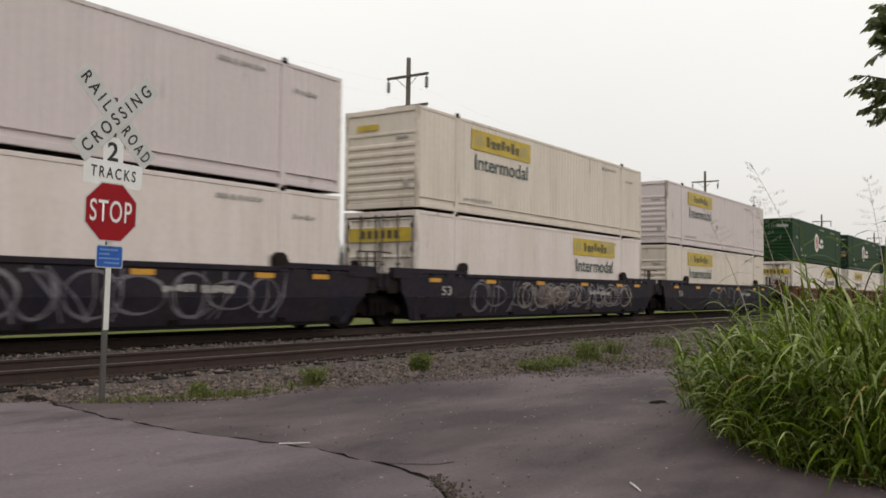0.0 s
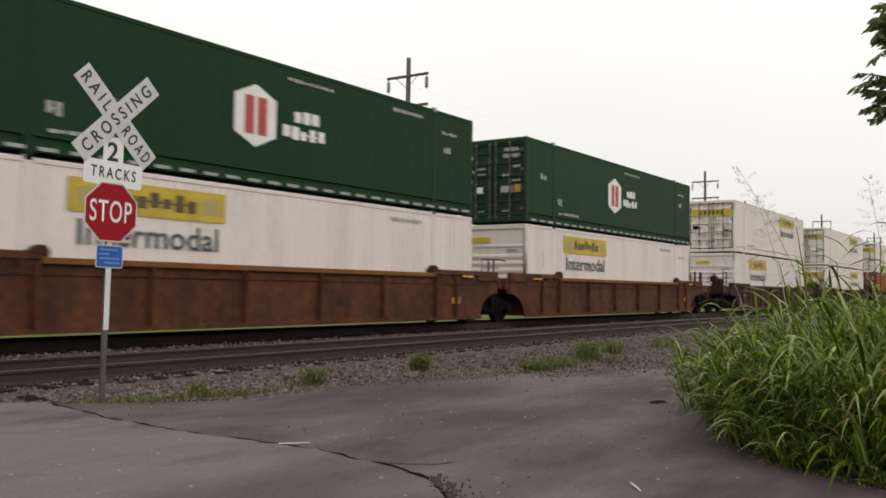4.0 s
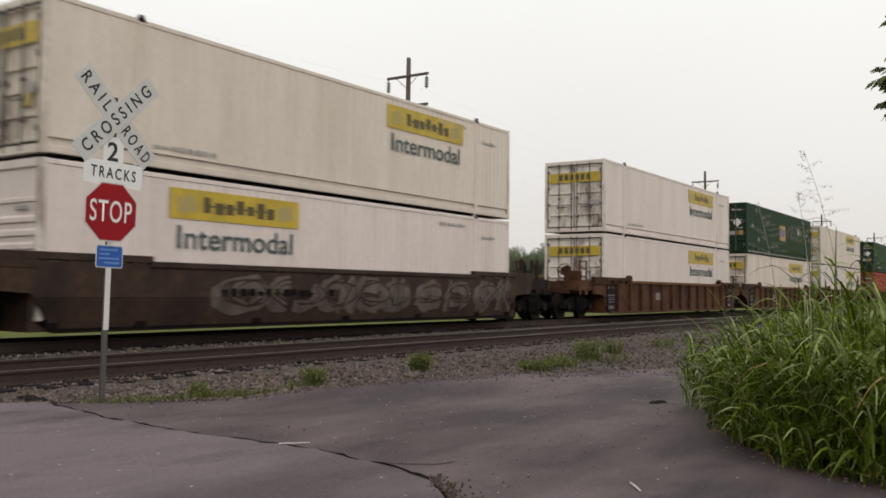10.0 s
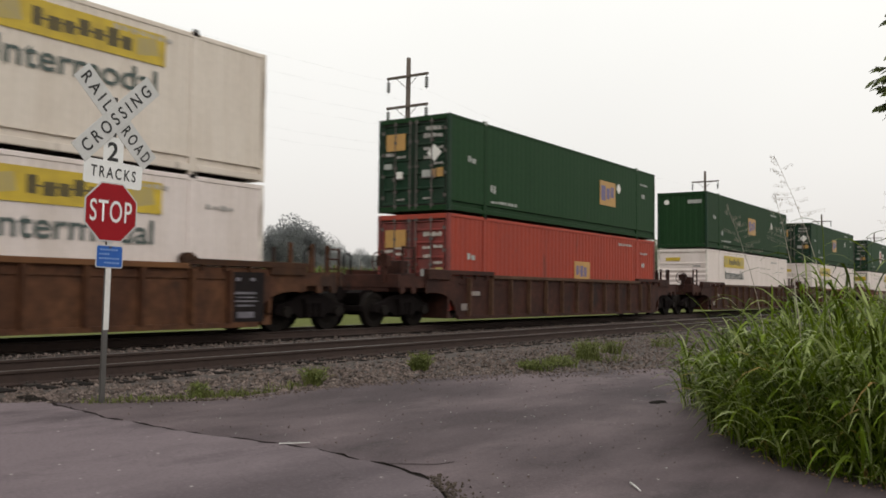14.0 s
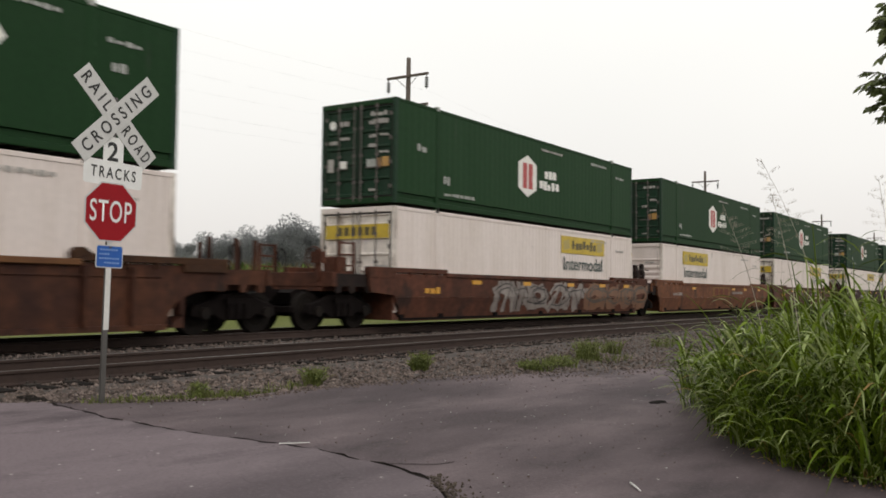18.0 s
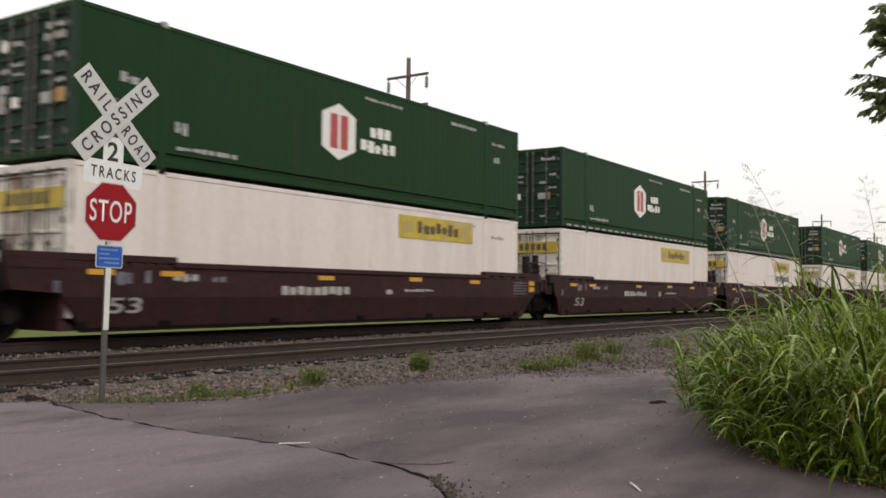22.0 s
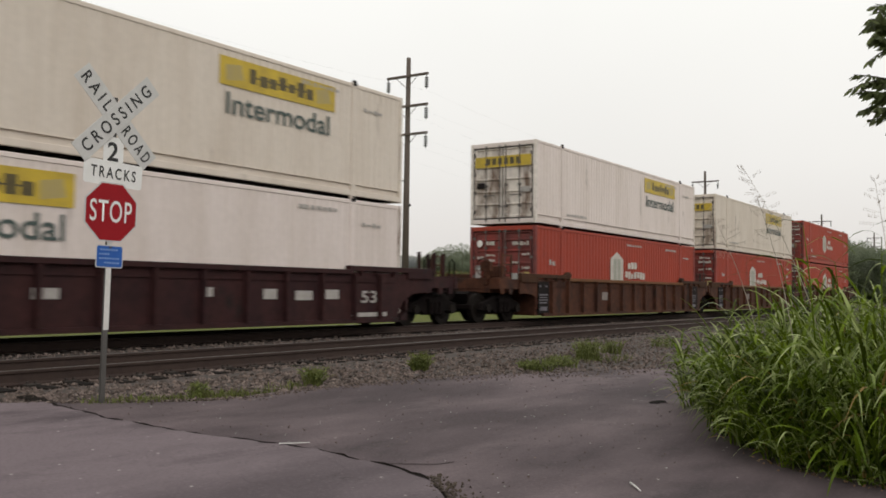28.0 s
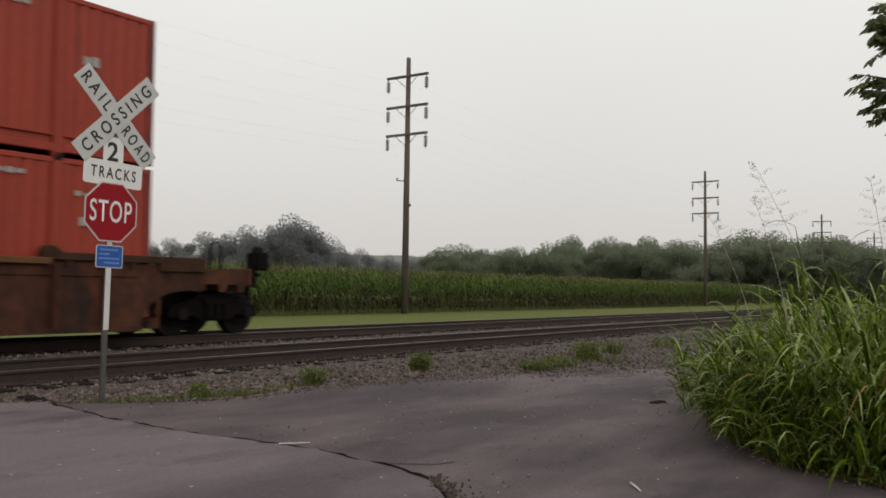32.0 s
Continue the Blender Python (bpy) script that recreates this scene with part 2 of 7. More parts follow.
STREAK = (0.9, 0.9, 0.12)
MAT = {
    "white": material("white_paint", (0.685, 0.602, 0.572), 0.5, scuff=((0.14, 0.10, 0.075), 2.4, 0.5, 0.665), second=(0.42, 0.34, 0.27), scale=1.5, amount=0.4, stretch=STREAK, fine=0.035, fine_scale=9, random_tone=0.04, lo=0.42, hi=0.75),
    "cream": material("cream_paint", (0.65, 0.575, 0.505), 0.5, scuff=((0.15, 0.10, 0.07), 2.4, 0.5, 0.66), second=(0.40, 0.31, 0.23), scale=1.6, amount=0.42, stretch=STREAK, fine=0.035, fine_scale=9, random_tone=0.04, lo=0.42, hi=0.75),
    "pale": material("pale_grey_paint", (0.62, 0.535, 0.54), 0.5, scuff=((0.16, 0.13, 0.12), 2.4, 0.45, 0.66), second=(0.43, 0.39, 0.375), scale=1.6, amount=0.3, stretch=STREAK, fine=0.03, fine_scale=9),
    "green": material("green_paint", (0.0085, 0.036, 0.0110), 0.62, scuff=((0.030, 0.038, 0.028), 2.2, 0.5, 0.64), second=(0.014, 0.043, 0.016), scale=1.5, amount=0.6, stretch=STREAK, fine=0.08, fine_scale=7, random_tone=0.1, spec=0.14),
    "red": material("red_paint", (0.33, 0.044, 0.022), 0.55, scuff=((0.09, 0.03, 0.025), 2.2, 0.6, 0.63), second=(0.22, 0.035, 0.025), scale=1.6, amount=0.6, stretch=STREAK, fine=0.08, fine_scale=7, random_tone=0.06, spec=0.3),
    "yellow": material("yellow_vinyl", (0.55, 0.385, 0.025), 0.5, second=(0.33, 0.235, 0.03), scale=2.2, amount=0.8),
    "faded": material("faded_yellow_vinyl", (0.40, 0.31, 0.09), 0.6, second=(0.34, 0.28, 0.15), scale=2.0, amount=0.8),
    "letter": material("dark_green_lettering", (0.035, 0.06, 0.055), 0.5, second=(0.1, 0.12, 0.11), scale=4, amount=0.5),
    "brown_letter": material("brown_lettering", (0.055, 0.042, 0.014), 0.5, second=(0.16, 0.115, 0.02), scale=4, amount=0.5),
    "mark": material("white_marking", (0.38, 0.38, 0.36), 0.55, second=(0.2, 0.22, 0.2), scale=6, amount=0.7),
    "grey_mark": material("grey_marking", (0.30, 0.28, 0.265), 0.6, second=(0.45, 0.42, 0.39), scale=8, amount=0.7),
    "hex": material("white_vinyl", (0.76, 0.74, 0.71), 0.5, second=(0.6, 0.57, 0.52), scale=3, amount=0.5),
    "hex_worn": material("worn_white_vinyl", (0.52, 0.485, 0.44), 0.6, second=(0.36, 0.30, 0.26), scale=3, amount=0.8),
    "hex_pale": material("faded_green_vinyl", (0.27, 0.28, 0.24), 0.6, second=(0.36, 0.36, 0.30), scale=5, amount=0.7),
    "hex_red": material("red_vinyl", (0.40, 0.05, 0.05), 0.5, fine=0.1),
    "orange": material("orange_vinyl", (0.46, 0.25, 0.06), 0.5, second=(0.30, 0.17, 0.06), scale=4, amount=0.6),
    "violet": material("violet_vinyl", (0.11, 0.09, 0.2), 0.5, fine=0.1),
    "black": material("black_steel", (0.010, 0.0075, 0.008), 0.75, second=(0.020, 0.015, 0.013), scale=6, amount=0.6, spec=0.12),
    "rod": material("galvanised_rod", (0.12, 0.105, 0.098), 0.6, metal=0.2, second=(0.045, 0.03, 0.022), scale=5, amount=0.6),
    "underside": material("dark_floor_timber", (0.05, 0.04, 0.035), 0.8, second=(0.09, 0.07, 0.05), scale=4),
    "rust": material("rust_stain", (0.20, 0.11, 0.06), 0.8, second=(0.32, 0.2, 0.11), scale=3, amount=0.8),
    "tag_dark": material("dark_spray_paint", (0.022, 0.018, 0.018), 0.6, second=(0.04, 0.03, 0.028), scale=3, amount=0.8),
    "tag_grey": material("grey_spray_paint", (0.17, 0.155, 0.175), 0.6, second=(0.05, 0.042, 0.055), scale=2.5, amount=0.9),
    "tag_light": material("pale_spray_paint", (0.27, 0.235, 0.215), 0.6, second=(0.11, 0.085, 0.075), scale=2.5, amount=0.85),
    "tag_orange": material("orange_spray_paint", (0.19, 0.090, 0.045), 0.6, second=(0.11, 0.048, 0.030), scale=2.5, amount=0.85),
    "amber": material("amber_reflector", (0.62, 0.30, 0.02), 0.4, second=(0.4, 0.2, 0.03), scale=9, amount=0.6),
    "truck": material("truck_black", (0.0052, 0.0036, 0.0038), 0.85, second=(0.011, 0.008, 0.007), scale=5, amount=0.8, spec=0.08),
    "wheel": material("wheel_steel", (0.008, 0.0065, 0.006), 0.8, second=(0.018, 0.013, 0.010), scale=8, amount=0.7, spec=0.12),
    "rail": material("rusty_rail", (0.042, 0.0285, 0.0250), 0.8, second=(0.066, 0.044, 0.036), scale=5, amount=0.6, fine=0.12, spec=0.2),
    "rail_head": material("polished_rail_head", (0.105, 0.094, 0.088), 0.40, metal=0.8, second=(0.05, 0.042, 0.038), scale=3, amount=0.6, stretch=(0.2, 1, 1)),
    "tie": material("creosoted_timber", (0.009, 0.0072, 0.0065), 0.95, second=(0.020, 0.016, 0.014), scale=5, amount=0.7, stretch=(6, 0.7, 6), bump=0.5, random_tone=0.3, spec=0.1),
    "plate": material("tie_plate_steel", (0.03, 0.022, 0.018), 0.8, fine=0.15),
    "ballast": material("ballast_bed", (0.064, 0.050, 0.044), 0.95, second=(0.026, 0.021, 0.018), scale=5, amount=0.8, fine=0.4, fine_scale=16, bump=1.0, bump_scale=22),
    "stone": material("crushed_stone", (0.138, 0.109, 0.098), 0.9, second=(0.074, 0.053, 0.042), scale=1.1, amount=0.8, fine=0.15, fine_scale=30, random_tone=0.65, island=True, spec=0.2),
    "asphalt": road_surface("worn_asphalt", (0.054, 0.0395, 0.0435), (0.128, 0.097, 0.103), (0.034, 0.0255, 0.028), 0.34, 4.3),
    "old_asphalt": road_surface("pale_old_asphalt", (0.078, 0.060, 0.067), (0.150, 0.118, 0.129), (0.050, 0.038, 0.043), 0.36, 11.9),
    "crack": material("open_joint_soil", (0.010, 0.008, 0.007), 0.95, second=(0.03, 0.024, 0.02), scale=14, amount=0.5, spec=0.05, bump=0.6),
    "soil": material("leaf_litter_soil", (0.045, 0.034, 0.026), 0.95, second=(0.09, 0.065, 0.045), scale=9, amount=0.7, bump=0.8, bump_scale=30),
    "lawn": material("mown_grass", (0.096, 0.114, 0.024), 0.9, second=(0.130, 0.136, 0.044), scale=0.9, amount=0.8, fine=0.25, fine_scale=14, bump=0.8, bump_scale=25, spec=0.1),
    "blade": material("grass_blade", (0.140, 0.196, 0.010), 0.5, second=(0.034, 0.068, 0.005), scale=1.6, amount=0.9, random_tone=0.7, island=True, translucent=0.38, spec=0.25),
    # pale blades carry the glint of light on the grass in their colour
    "blade_glint": material("pale_glint_grass_blade", (0.42, 0.47, 0.19), 0.4, second=(0.15, 0.22, 0.04), scale=2, amount=0.8, random_tone=0.3, island=True, translucent=0.35),
    "dry_blade": material("dry_grass_blade", (0.34, 0.22, 0.07), 0.6, random_tone=0.3, island=True, translucent=0.25),
    "seed": material("grass_seed_head", (0.55, 0.51, 0.44), 0.7, second=(0.3, 0.2, 0.17), scale=8, amount=0.7, translucent=0.3),
    "weed": material("weed_leaf", (0.092, 0.118, 0.026), 0.65, second=(0.15, 0.15, 0.055), scale=6, amount=0.8, random_tone=0.4, island=True, translucent=0.25, spec=0.2),
    "corn": material("corn_leaf", (0.068, 0.125, 0.018), 0.65, second=(0.110, 0.165, 0.032), scale=1.2, amount=0.8, random_tone=0.5, island=True, translucent=0.25, spec=0.2),
    # low corn leaves: brownish, and darkened for the shade between the stalks
    "corn_dry_shaded": material("shaded_withered_corn_leaf", (0.052, 0.055, 0.022), 0.8, second=(0.035, 0.045, 0.014), scale=1.5, amount=0.8, random_tone=0.4, island=True, spec=0.1),
    "tassel": material("corn_tassel", (0.17, 0.125, 0.05), 0.8, random_tone=0.3, island=True),
    "stalk": material("corn_stalk", (0.10, 0.10, 0.035), 0.7, random_tone=0.3, island=True),
    "leaf": material("tree_leaf", (0.17, 0.20, 0.085), 0.5, second=(0.06, 0.075, 0.025), scale=2, amount=0.8, random_tone=0.4, island=True, translucent=0.7),
    # woodland leaves paled: some distance haze sits in their base colour
    "hazed_wood_leaf": material("hazed_woodland_leaf", (0.198, 0.230, 0.150), 0.85, second=(0.230, 0.250, 0.190), scale=0.25, amount=0.8, random_tone=0.10, island=True, translucent=0.6, spec=0.05),
    # far leaves: haze of the distance mixed into a pale grey base
    "far_haze_leaf": material("hazed_distant_leaf", (0.245, 0.255, 0.258), 0.9, second=(0.215, 0.225, 0.228), random_tone=0.06, island=True, spec=0.0, translucent=0.55),
    "bark": material("tree_bark", (0.07, 0.055, 0.045), 0.9, second=(0.03, 0.025, 0.02), scale=5, stretch=(3, 3, 0.6), bump=0.8),
    "pole": material("weathered_pole", (0.12, 0.095, 0.08), 0.85, second=(0.07, 0.055, 0.045), scale=4, stretch=(4, 4, 0.3), amount=0.8, bump=0.4),
    "insulator": material("grey_insulator", (0.05, 0.05, 0.052), 0.3, fine=0.1),
    "wire": material("aluminium_wire", (0.3, 0.3, 0.3), 0.5, metal=0.6, fine=0.05),
    "sign_white": material("aged_reflective_white", (0.56, 0.555, 0.545), 0.6, second=(0.46, 0.455, 0.44), scale=7, amount=0.6, fine=0.04, spec=0.2),
    "plate_white": material("bright_reflective_white", (0.76, 0.76, 0.75), 0.6, second=(0.66, 0.65, 0.63), scale=7, amount=0.6, fine=0.03, spec=0.2),
    "door_white": material("grimy_white_paint", (0.67, 0.61, 0.56), 0.55, second=(0.13, 0.07, 0.04), scale=1.8, amount=0.95, stretch=(1, 1, 0.22), fine=0.14, fine_scale=7, lo=0.49, hi=0.67),
    "door_cream": material("grimy_cream_paint", (0.60, 0.53, 0.45), 0.55, second=(0.12, 0.07, 0.045), scale=1.8, amount=0.9, stretch=(1, 1, 0.22), fine=0.14, fine_scale=7, lo=0.49, hi=0.67),
    "door_red": material("grimy_red_paint", (0.22, 0.030, 0.022), 0.6, second=(0.07, 0.022, 0.02), scale=1.5, amount=0.8, stretch=(1, 1, 0.4), fine=0.12, fine_scale=7, lo=0.4, hi=0.65),
    "door_green": material("grimy_green_paint", (0.009, 0.036, 0.018), 0.55, second=(0.028, 0.040, 0.030), scale=1.5, amount=0.7, stretch=(1, 1, 0.4), fine=0.12, fine_scale=7, spec=0.15),
    "sign_black": material("black_sign_lettering", (0.012, 0.012, 0.012), 0.5, fine=0.1),
    "sign_red": material("red_reflective_sheet", (0.30, 0.010, 0.016), 0.6, second=(0.23, 0.010, 0.015), scale=5, amount=0.6, spec=0.15),
    # dark steel; on recessed sills this tone paints in the shade
    "dark_steel": material("near_black_steel", (0.012, 0.0088, 0.009), 0.8, second=(0.03, 0.018, 0.014), scale=4, amount=0.7, spec=0.15),
    "plate_text": material("pale_blue_lettering", (0.20, 0.32, 0.58), 0.6, second=(0.12, 0.22, 0.5), scale=20, amount=0.7),
    "tag_brown": material("brown_spray_paint", (0.085, 0.052, 0.040), 0.6, second=(0.04, 0.028, 0.026), scale=2.5, amount=0.9),
    "sign_blue": material("blue_reflective_sheet", (0.022, 0.095, 0.36), 0.6, second=(0.035, 0.13, 0.42), scale=9, amount=0.6, spec=0.2),
    "post": material("galvanised_post", (0.10, 0.094, 0.09), 0.6, metal=0.2, second=(0.055, 0.05, 0.046), scale=6, stretch=(1, 1, 0.3), amount=0.7),
    "post_white": material("white_post_band", (0.66, 0.65, 0.63), 0.5, second=(0.45, 0.43, 0.4), scale=7, amount=0.6),
    "haze": material("hazy_distant_hill", (0.34, 0.345, 0.345), 1.0, second=(0.40, 0.40, 0.40), scale=0.01, amount=0.7, spec=0.0),
}


# ---------------------------------------------------------------- mesh helpers
class Shape:
    """Vertices and faces, collected piece by piece."""

    def __init__(self):
        self.v, self.f = [], []

    def add(self, verts, faces):
        n = len(self.v)
        self.v.extend(verts)
        self.f.extend([tuple(i + n for i in f) for f in faces])
        return self

    def box(self, x0, x1, y0, y1, z0, z1, c=0.0):
        """A box; with c its edges along the longest side are cut at 45 degrees."""
        if not c:
            return self.add([(x, y, z) for x in (x0, x1) for y in (y0, y1) for z in (z0, z1)],
                            [(0, 1, 3, 2), (4, 6, 7, 5), (0, 4, 5, 1), (2, 3, 7, 6), (0, 2, 6, 4), (1, 5, 7, 3)])
        d = (x1 - x0, y1 - y0, z1 - z0)
        k = d.index(max(d))
        lo, hi = ((x0, x1), (y0, y1), (z0, z1))[k]
        (a0, a1), (b0, b1) = [r for i, r in enumerate(((x0, x1), (y0, y1), (z0, z1))) if i != k]
        ring = [(a0 + c, b0), (a1 - c, b0), (a1, b0 + c), (a1, b1 - c), (a1 - c, b1), (a0 + c, b1), (a0, b1 - c), (a0, b0 + c)]
        return self.extrude(ring, k, lo, hi)

    def extrude(self, ring, axis, lo, hi):
        """A prism: the ring lies in the plane across the axis."""
        n = len(ring)

        def place(a, b, s):
            p = [a, b]
            p.insert(axis, s)
            return tuple(p)
        verts = [place(a, b, lo) for a, b in ring] + [place(a, b, hi) for a, b in ring]
        faces = [(i, (i + 1) % n, n + (i + 1) % n, n + i) for i in range(n)]
        return self.add(verts, faces + [tuple(range(n))[::-1], tuple(range(n, 2 * n))])

    def tube(self, points, radii, n=8):
        """A round tube through the points."""
        points = [Vector(p) for p in points]
        if not isinstance(radii, (list, tuple)):
            radii = [radii] * len(points)
        verts, faces = [], []
        for i, p in enumerate(points):
            way = (points[min(i + 1, len(points) - 1)] - points[max(i - 1, 0)]).normalized()
            side = way.cross(Vector((0.31, 0.17, 1.0)) if abs(way.z) < 0.9 else Vector((1.0, 0.13, 0))).normalized()
            up = side.cross(way)
            for j in range(n):
                a = 2 * math.pi * j / n
                verts.append(tuple(p + (side * math.cos(a) + up * math.sin(a)) * radii[i]))
        for i in range(len(points) - 1):
            faces += [(i * n + j, i * n + (j + 1) % n, (i + 1) * n + (j + 1) % n, (i + 1) * n + j) for j in range(n)]
        last = (len(points) - 1) * n
        faces += [tuple(range(n))[::-1], tuple(range(last, last + n))]
        return self.add(verts, faces)

    def ribbon(self, points, widths, across):
        """A thin strip through the points, widened along the way given."""
        across = Vector(across).normalized()
        verts = []
        for p, w in zip(points, widths):
            p = Vector(p)
            verts += [tuple(p - across * w / 2), tuple(p + across * w / 2)]
        return self.add(verts, [(2 * i, 2 * i + 1, 2 * i + 3, 2 * i + 2) for i in range(len(points) - 1)])

    def mesh(self, name, mat, smooth=False):
        me = bpy.data.meshes.new(name)
        me.from_pydata(self.v, [], self.f)
        me.materials.append(MAT[mat])
        if smooth:
            me.polygons.foreach_set("use_smooth", [True] * len(me.polygons))
        me.update()
        return me


def rounded(shape, width, segments=1):
    """The same shape with its edges bevelled."""
    bm = bmesh.new()
    vs = [bm.verts.new(v) for v in shape.v]
    for f in shape.f:
        bm.faces.new([vs[i] for i in f])
    bmesh.ops.recalc_face_normals(bm, faces=bm.faces)
    bmesh.ops.bevel(bm, geom=list(bm.edges), offset=width, segments=segments, affect="EDGES", clamp_overlap=True)
    out = Shape()
    bm.verts.index_update()
    out.add([tuple(v.co) for v in bm.verts], [tuple(v.index for v in f.verts) for f in bm.faces])
    bm.free()
    return out


def part(name, mesh, parent, label="", at=None):
    """Link a mesh as one part of a thing, or of a part of it."""
    ob = new(name, mesh)
    ob.parent = parent
    if at is not None:
        ob.matrix_basis = at
    return tagged(ob, label)


def thing(name, m, label, category, group="", mesh=None):
    ob = new(name, mesh)
    ob.matrix_basis = m
    return tagged(ob, label, category, group)


def setting(name, shape, mat, label=""):
    me = shape if isinstance(shape, bpy.types.Mesh) else shape.mesh(name, mat)
    return tagged(new(name, me), label, kind="structure")


def word(body, width, height, mat, depth=0.006, bold=0.0, space=1.0):
    """Lettering as a mesh in the x-z plane, its lower left corner at the origin, facing -y."""
    cu = bpy.data.curves.new("lettering", "FONT")
    cu.body, cu.size, cu.extrude, cu.offset, cu.resolution_u = body, 1.0, 0.0, bold, 6
    cu.space_character = space
    ob = bpy.data.objects.new("lettering", cu)
    scene.collection.objects.link(ob)
    me = bpy.data.meshes.new_from_object(ob.evaluated_get(bpy.context.evaluated_depsgraph_get()))
    bpy.data.objects.remove(ob)
    xs, ys = [v.co.x for v in me.vertices], [v.co.y for v in me.vertices]
    x0, x1, y0, y1 = min(xs), max(xs), min(ys), max(ys)
    for v in me.vertices:
        v.co = ((v.co.x - x0) / (x1 - x0) * width, -depth, (v.co.y - y0) / (y1 - y0) * height)
    me.materials.clear()
    me.materials.append(MAT[mat])
    return me


KEEP = {}


def kept(key, build):
    """Alike pieces share one mesh."""
    if key not in KEEP:
        KEEP[key] = build()
    return KEEP[key]


def comb(x0, x1, z0, z1, count, rnd):
    """Outline of a row of lettering as plain blocks of uneven width and height, held by a thin line through their middle."""
    up, down, x, step = [], [], x0, (x1 - x0) / count
    tall = z1 - z0
    line = (z0 + tall * 0.42, z0 + tall * 0.52)
    for i in range(count):
        w = step * rnd.uniform(0.55, 0.86)
        hi = z1 - tall * rnd.choice((0.0, 0.0, 0.12, 0.28))
        lo = z0 + tall * rnd.choice((0.0, 0.0, 0.05, 0.14))
        up += [(x, line[1]), (x, hi), (x + w, hi), (x + w, line[1])]
        down += [(x, line[0]), (x, lo), (x + w, lo), (x + w, line[0])]
        x += step
    return down + up[::-1]


def bars(x0, x1, z0, z1, count, y, mat, seed=0, depth=0.004):
    """Unreadable lettering as plain blocks of its size."""
    ring = comb(x0, x1, z0, z1, count, random.Random(seed))
    return Shape().extrude(ring[::-1], 1, y - depth, y).mesh("lettering_bars", mat)


# ---------------------------------------------------------------- the train's containers
LONG, HALF, TALL = 16.15, 1.295, 2.896
POSTS = (2.0, 14.15)
SKIN = {"white": (0.232, 0.015), "cream": (0.232, 0.016), "pale": (0.232, 0.028), "green": (0.30, 0.0025), "red": (0.27, 0.036), "plain": (1.02, 0.007)}


def side_panel(style, mat):
    """One corrugated side between the corner posts, broken by the two stacking posts."""
    pitch, deep = SKIN[style]
    out, inn = HALF - 0.012, HALF - 0.012 - deep
    xs = []
    for a, b in ((0.09, POSTS[0] - 0.09), (POSTS[0] + 0.09, POSTS[1] - 0.09), (POSTS[1] + 0.09, LONG - 0.09)):
        n = max(2, round((b - a) / pitch))
        p = (b - a) / n
        xs.append((a, inn))
        for i in range(n):
            for k, y in ((0.12, inn), (0.34, out), (0.66, out), (0.88, inn)):
                xs.append((a + (i + k) * p, y))
        xs.append((b, inn))
    s = Shape()
    verts = []
    for x, y in xs:
        verts += [(x, -y, 0.36), (x, -y, 2.79), (x, -(HALF - 0.075), 0.36), (x, -(HALF - 0.075), 2.79)]
    faces = []
    for i in range(len(xs) - 1):
        a, b = 4 * i, 4 * i + 4
        faces += [(a, b, b + 1, a + 1), (a + 2, a + 3, b + 3, b + 2), (a + 1, b + 1, b + 3, a + 3), (a, a + 2, b + 2, b)]
    return s.add(verts, faces).mesh("side_panel", mat)


def bottom_rail(mat):
    s = Shape()
    for a, b in ((0.05, POSTS[0] - 0.1), (POSTS[0] + 0.1, POSTS[1] - 0.1), (POSTS[1] + 0.1, LONG - 0.05)):
        s.extrude([(-HALF + 0.012, 0.07), (-HALF + 0.004, 0.085), (-HALF + 0.004, 0.20), (-HALF + 0.06, 0.215), (-HALF + 0.06, 0.335),
                   (-HALF + 0.003, 0.35), (-HALF + 0.003, 0.375), (-HALF + 0.08, 0.375), (-HALF + 0.08, 0.07)], 0, a, b)
    return s.mesh("bottom_rail", mat)


def top_rail(mat):
    return Shape().box(0.05, LONG - 0.05, -HALF + 0.002, -HALF + 0.09, 2.77, 2.868, 0.012).mesh("top_rail", mat)


def stacking_post(mat):
    s = Shape().box(-0.095, 0.095, -HALF + 0.001, -HALF + 0.10, 0.0, 2.90, 0.014)
    return s.mesh("stacking_post", mat)


def stacking_fitting():
    s = rounded(Shape().box(-0.09, 0.09, -HALF - 0.012, -HALF + 0.10, 2.815, 2.892), 0.012)
    t = rounded(Shape().box(-0.035, 0.055, -HALF - 0.02, -HALF + 0.07, 2.89, 2.955), 0.01)
    s.add(t.v, t.f)
    return s.mesh("stacking_fitting", "black")


def corner_post(mat):
    s = Shape().box(0.0, 0.13, -HALF, -HALF + 0.12, 0.05, 2.87, 0.016)
    return s.mesh("corner_post", mat)


def roof_panel(mat):
    s, n = Shape(), 36
    verts, faces = [], []
    for i in range(n * 2 + 1):
        x = 0.06 + (LONG - 0.12) * i / (n * 2)
        z = 2.862 if i % 2 else 2.846
        verts += [(x, -HALF + 0.06, z), (x, HALF - 0.06, z), (x, -HALF + 0.06, 2.80), (x, HALF - 0.06, 2.80)]
    for i in range(n * 2):
        a, b = 4 * i, 4 * i + 4
        faces += [(a, b, b + 1, a + 1), (a + 2, a + 3, b + 3, b + 2)]
    return s.add(verts, faces).mesh("roof", mat)


def floor_frame():
    s = Shape().box(0.05, LONG - 0.05, -HALF + 0.09, HALF - 0.09, 0.16, 0.24)
    for i in range(34):
        x = 0.3 + i * 0.47
        s.box(x, x + 0.05, -HALF + 0.085, HALF - 0.085, 0.07, 0.16)
    return s.mesh("floor_frame", "underside")


